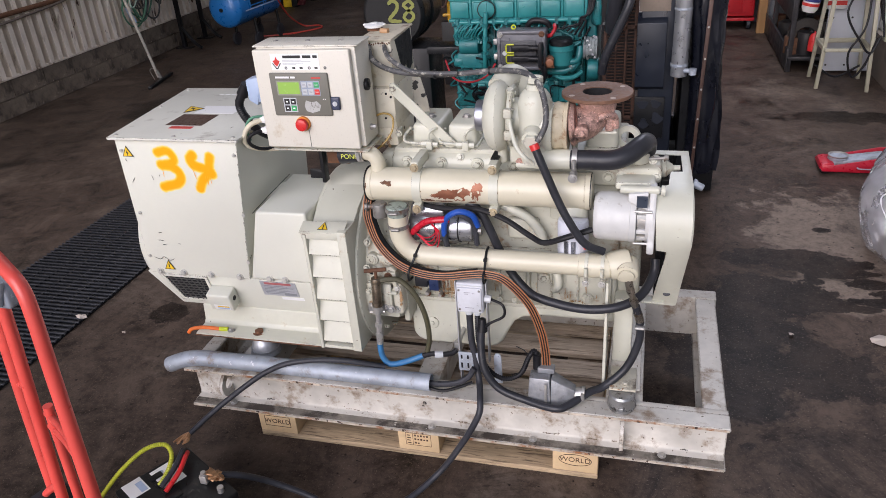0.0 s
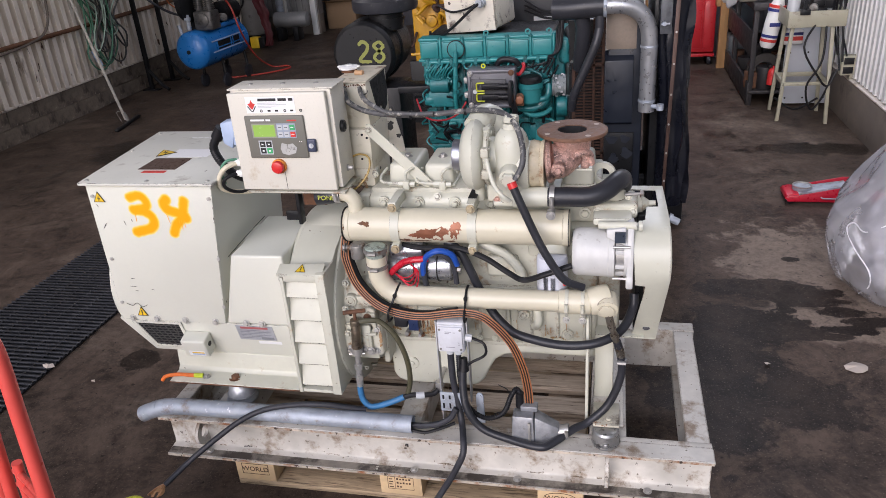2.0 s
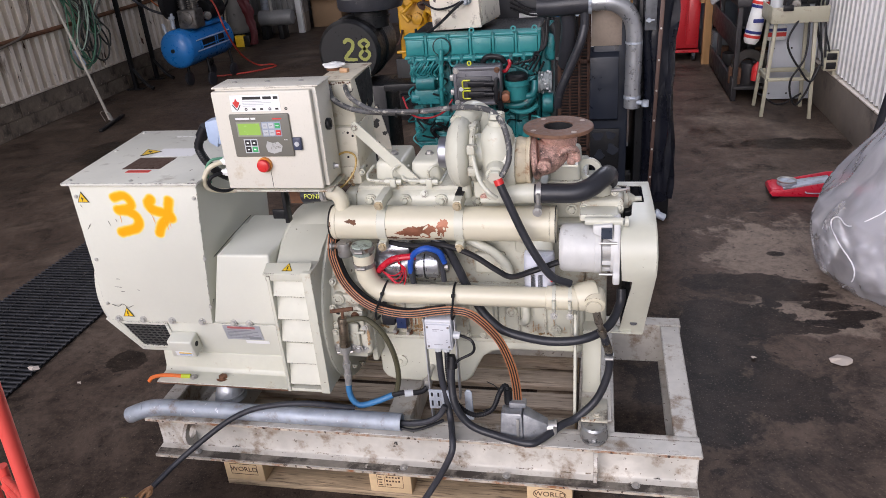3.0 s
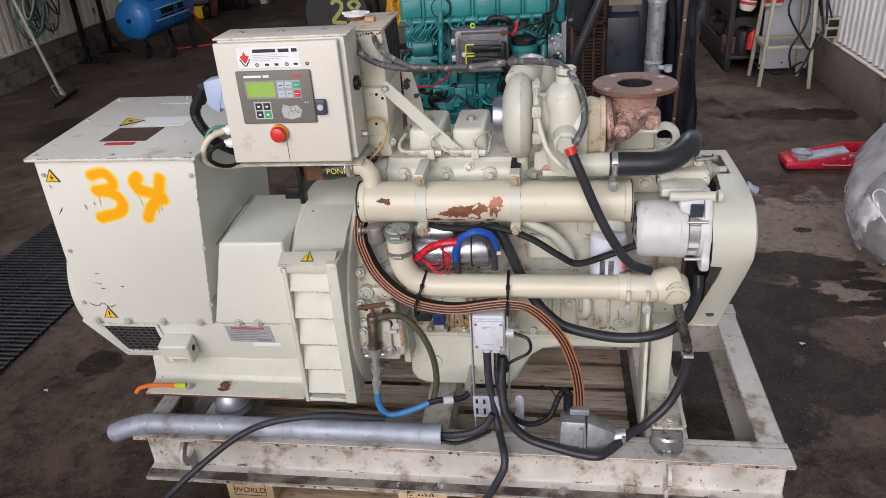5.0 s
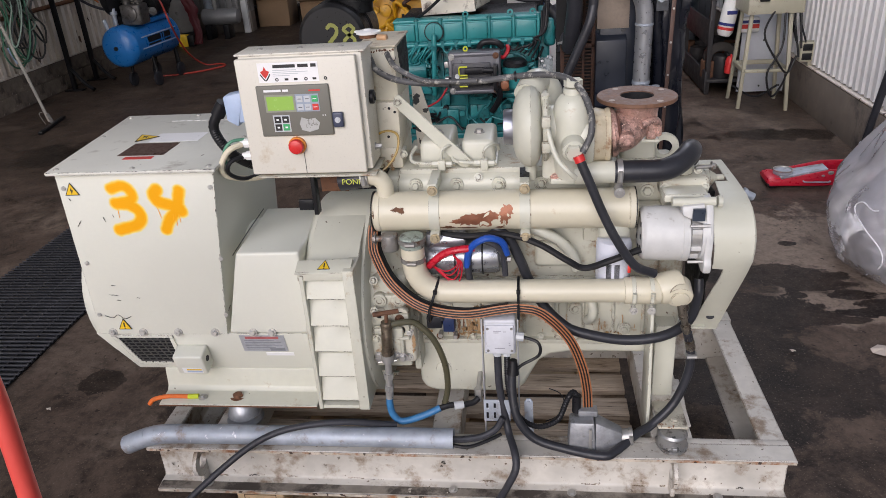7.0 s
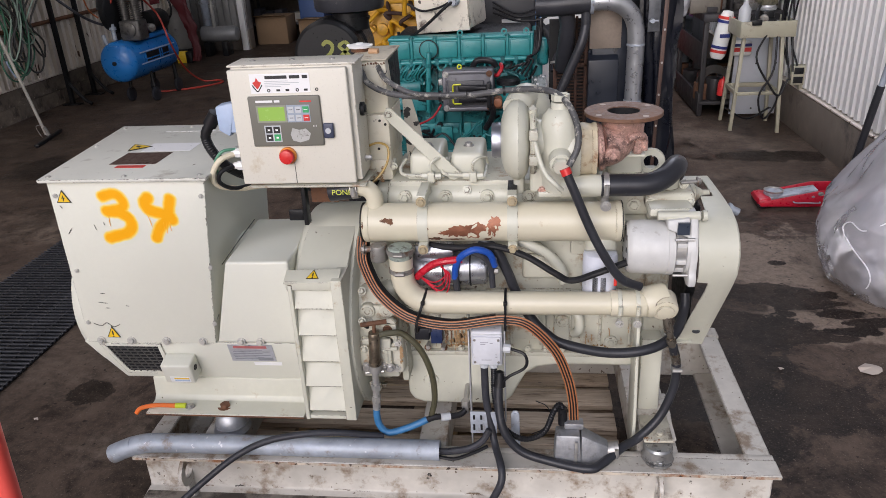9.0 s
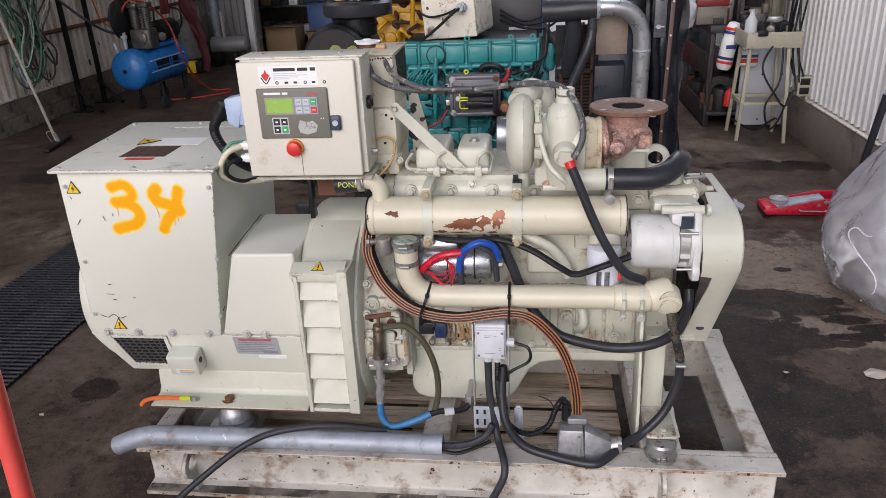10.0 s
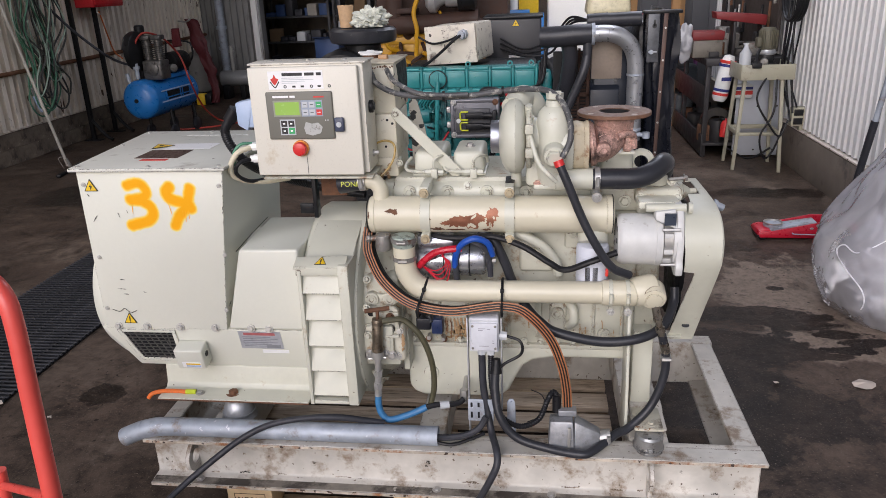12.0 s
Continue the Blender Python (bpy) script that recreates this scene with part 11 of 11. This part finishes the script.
    for k in range(26):
        y, z, l_ = 4.62 + 0.074 * k + rr.uniform(-0.02, 0.02), rr.uniform(1.15, 1.68), rr.uniform(0.10, 0.26)
        part("hung_tool", [box(2.248, 2.268, y - rr.uniform(0.006, 0.014), y + rr.uniform(0.006, 0.014), z - l_, z, 0.003), cyl((2.258, y, z - l_ - 0.02), (2.258, y, z - l_ + 0.02), rr.uniform(0.012, 0.028), n=10)], (steel, black_paint, rust, dark_red, steel, black_paint)[k % 6], tb)
    # cables on the wall and to the grinder
    c = thing("wall_cables", (2.25, 4.2, 1.0), "bundle of black cables hanging on the white wall", "cable")
    for k in range(6):
        y, x = 4.0 + 0.03 * k + rr.uniform(-0.02, 0.02), 2.30 - 0.012 * k
        part("drop", tube([(x, y, 1.9), (x - rr.uniform(0, 0.05), y + rr.uniform(-0.08, 0.08), 1.2), (x - 0.02, y + rr.uniform(-0.1, 0.1), 0.75), (x, y - 0.1, 0.45 + rr.uniform(-0.1, 0.2))], rr.uniform(0.006, 0.011), 8), cable_black, c)
    for k in range(4):
        part("coil", tube([(2.27 - 0.02 * k, 4.05 + 0.2 * math.cos(a), 1.38 + 0.20 * math.sin(a)) for a in [2 * math.pi * q / 14 for q in range(15)]], 0.013, 8, 3), cable_black, c)
    part("flex", tube([(2.1, 4.0, 0.8), (2.0, 3.93, 0.6), (2.12, 3.92, 0.38), (2.2, 3.92, 0.30), (2.26, 3.95, 0.42)], 0.008, 8), cable_black, c)
    part("flex", tube([(2.15, 4.0, 0.82), (2.14, 3.93, 0.5), (2.05, 3.92, 0.3), (2.1, 3.92, 0.12), (2.18, 3.95, 0.2), (2.24, 3.96, 0.4)], 0.008, 8), cable_black, c)
    part("flex", tube([(1.9, 4.3, 0.12), (2.0, 4.0, 0.10), (2.15, 3.95, 0.2)], 0.008, 8), cable_black, c)
    so = thing("socket_box", (2.34, 3.9, 0.4), "cream wall socket box", "socket box")
    part("body", box(2.285, 2.40, 3.95, 4.02, 0.37, 0.52, 0.008), cream_old, so)
    part("outlet", [box(2.30, 2.37, 3.944, 3.951, 0.385 + 0.07 * k, 0.435 + 0.07 * k, 0.002) for k in range(2)], black_paint, so)
    part("bracket", box(2.36, 2.45, 3.97, 4.02, 0.33, 0.50, 0.002), cream_old, so)
    # red cart, timber posts, barrel and canister
    rc = thing("red_cart", (1.45, 6.3, 0), "tall red tool cart on small wheels", "cart")
    part("body", box(1.28, 1.62, 6.15, 6.55, 0.14, 1.15, 0.012), red_paint, rc)
    part("front_panel", [box(1.30, 1.48, 6.135, 6.15, 0.18, 0.66, 0.006), box(1.50, 1.60, 6.135, 6.15, 0.18, 0.66, 0.006), box(1.30, 1.60, 6.135, 6.15, 0.70, 1.10, 0.006)], red_paint, rc)
    part("label", [box(1.40, 1.58, 6.128, 6.136, 0.72, 0.755, 0)], white_foil, rc)
    part("window", box(1.46, 1.57, 6.128, 6.136, 0.86, 1.02, 0), grey_plastic, rc)
    part("undercarriage", box(1.27, 1.63, 6.16, 6.55, 0.09, 0.12, 0.003), red_paint, rc)
    for x, y in ((1.32, 6.2), (1.58, 6.2), (1.32, 6.5), (1.58, 6.5)):
        part("wheel", lathe((x - 0.02, y, 0.05), (1, 0, 0), [(0, 0), (0, 0.04), (0.005, 0.05), (0.035, 0.05), (0.04, 0.04), (0.04, 0)], 20), rubber, rc)
    tan = surface("raw timber", (0.40, 0.22, 0.09), 0.7, grain=10, vary=0.15, blotch=0.2, stretch=(8, 8, 0.6), bump=0.15)
    for x, y in ((1.68, 6.02), (0.98, 7.25), (1.40, 7.25), (1.95, 7.25)):
        solo("timber_post", box(x - 0.04, x + 0.04, y - 0.04, y + 0.04, 0, 4.2, 0.004), tan, "raw timber post from floor to roof", "post", "timber posts")
    solo("timber_beam", box(1.60, 1.64, 6.0, 7.3, 0.62, 0.72, 0.004), tan, "raw timber beam beside the cart", "beam")
    solo("timber_shelf", [box(1.72, 2.1, 6.7, 7.2, 0.66, 0.69, 0.003), box(1.74, 1.78, 6.72, 6.76, 0.0, 0.66, 0.003), box(2.04, 2.08, 6.72, 6.76, 0.0, 0.66, 0.003)], surface("violet board", (0.35, 0.12, 0.35), 0.5, bump=0.03), "violet painted board shelf behind the cart", "shelf")
    solo("blue_barrel", lathe((1.86, 6.62, 0), (0, 0, 1), [(0, 0), (0, 0.19), (0.02, 0.20), (0.25, 0.20), (0.27, 0.21), (0.30, 0.20), (0.56, 0.20), (0.58, 0.18), (0.60, 0)], 32), surface("pale blue drum", (0.22, 0.27, 0.32), 0.5, bump=0.05), "pale blue plastic drum behind the canister", "drum")
    jc = thing("canister", (1.80, 5.95, 0), "dark grey plastic canister with a handle", "canister")
    part("body", [box(1.72, 1.90, 5.85, 6.1, 0.002, 0.36, 0.03, 3)], surface("dark grey plastic", (0.09, 0.10, 0.11), 0.35, bump=0.03), jc)
    part("handle", tube([(1.76, 5.9, 0.36), (1.78, 5.9, 0.40), (1.86, 5.98, 0.40), (1.87, 6.0, 0.36)], 0.014, 10), black_paint, jc)
    part("cap", cyl((1.76, 6.05, 0.36), (1.76, 6.05, 0.40), 0.025, n=16), black_paint, jc)
    wb = thing("wall_partition", (1.6, 7.4, 0), "pale blue-grey boarded partition wall", "wall", kind="structure")
    pale = surface("pale blue board", (0.09, 0.093, 0.10), 0.6, grain=15, vary=0.06, large=1.2, blotch=0.2, bump=0.05)
    for k in range(8):
        part("board", box(0.90 + 0.2 * k, 1.097 + 0.2 * k, 7.35, 7.40, 0.0, 4.2, 0.004), pale, wb)


make_right_side()


# ---- blocks of the kerb ----
def make_kerb_blocks():
    """Two courses of concrete blocks, a little uneven, along the grimy wall."""
    rr = random.Random(77)
    shapes = []
    for k in range(6):
        bm = box(-0.02, 0.0, -0.197, 0.197, 0.0, 0.155, 0.005, 1)
        for v in bm.verts:
            v.co.x += rr.uniform(-0.004, 0.004) if v.co.x > -0.01 else 0
            v.co.y += rr.uniform(-0.004, 0.004)
            v.co.z += rr.uniform(-0.003, 0.003)
        me = bpy.data.meshes.new("kerb_block")
        bm.to_mesh(me)
        bm.free()
        me.materials.append(block_mat)
        shapes.append(me)
    for course in range(2):
        y = YF + 0.2 + 0.2 * course
        while y < YB - 0.2:
            ob = new("kerb_block", shapes[rr.randrange(6)])
            ob.parent = kerb_left
            ob.location = (XL + rr.uniform(-0.002, 0.004), y, 0.004 + 0.158 * course)
            y += 0.4


make_kerb_blocks()
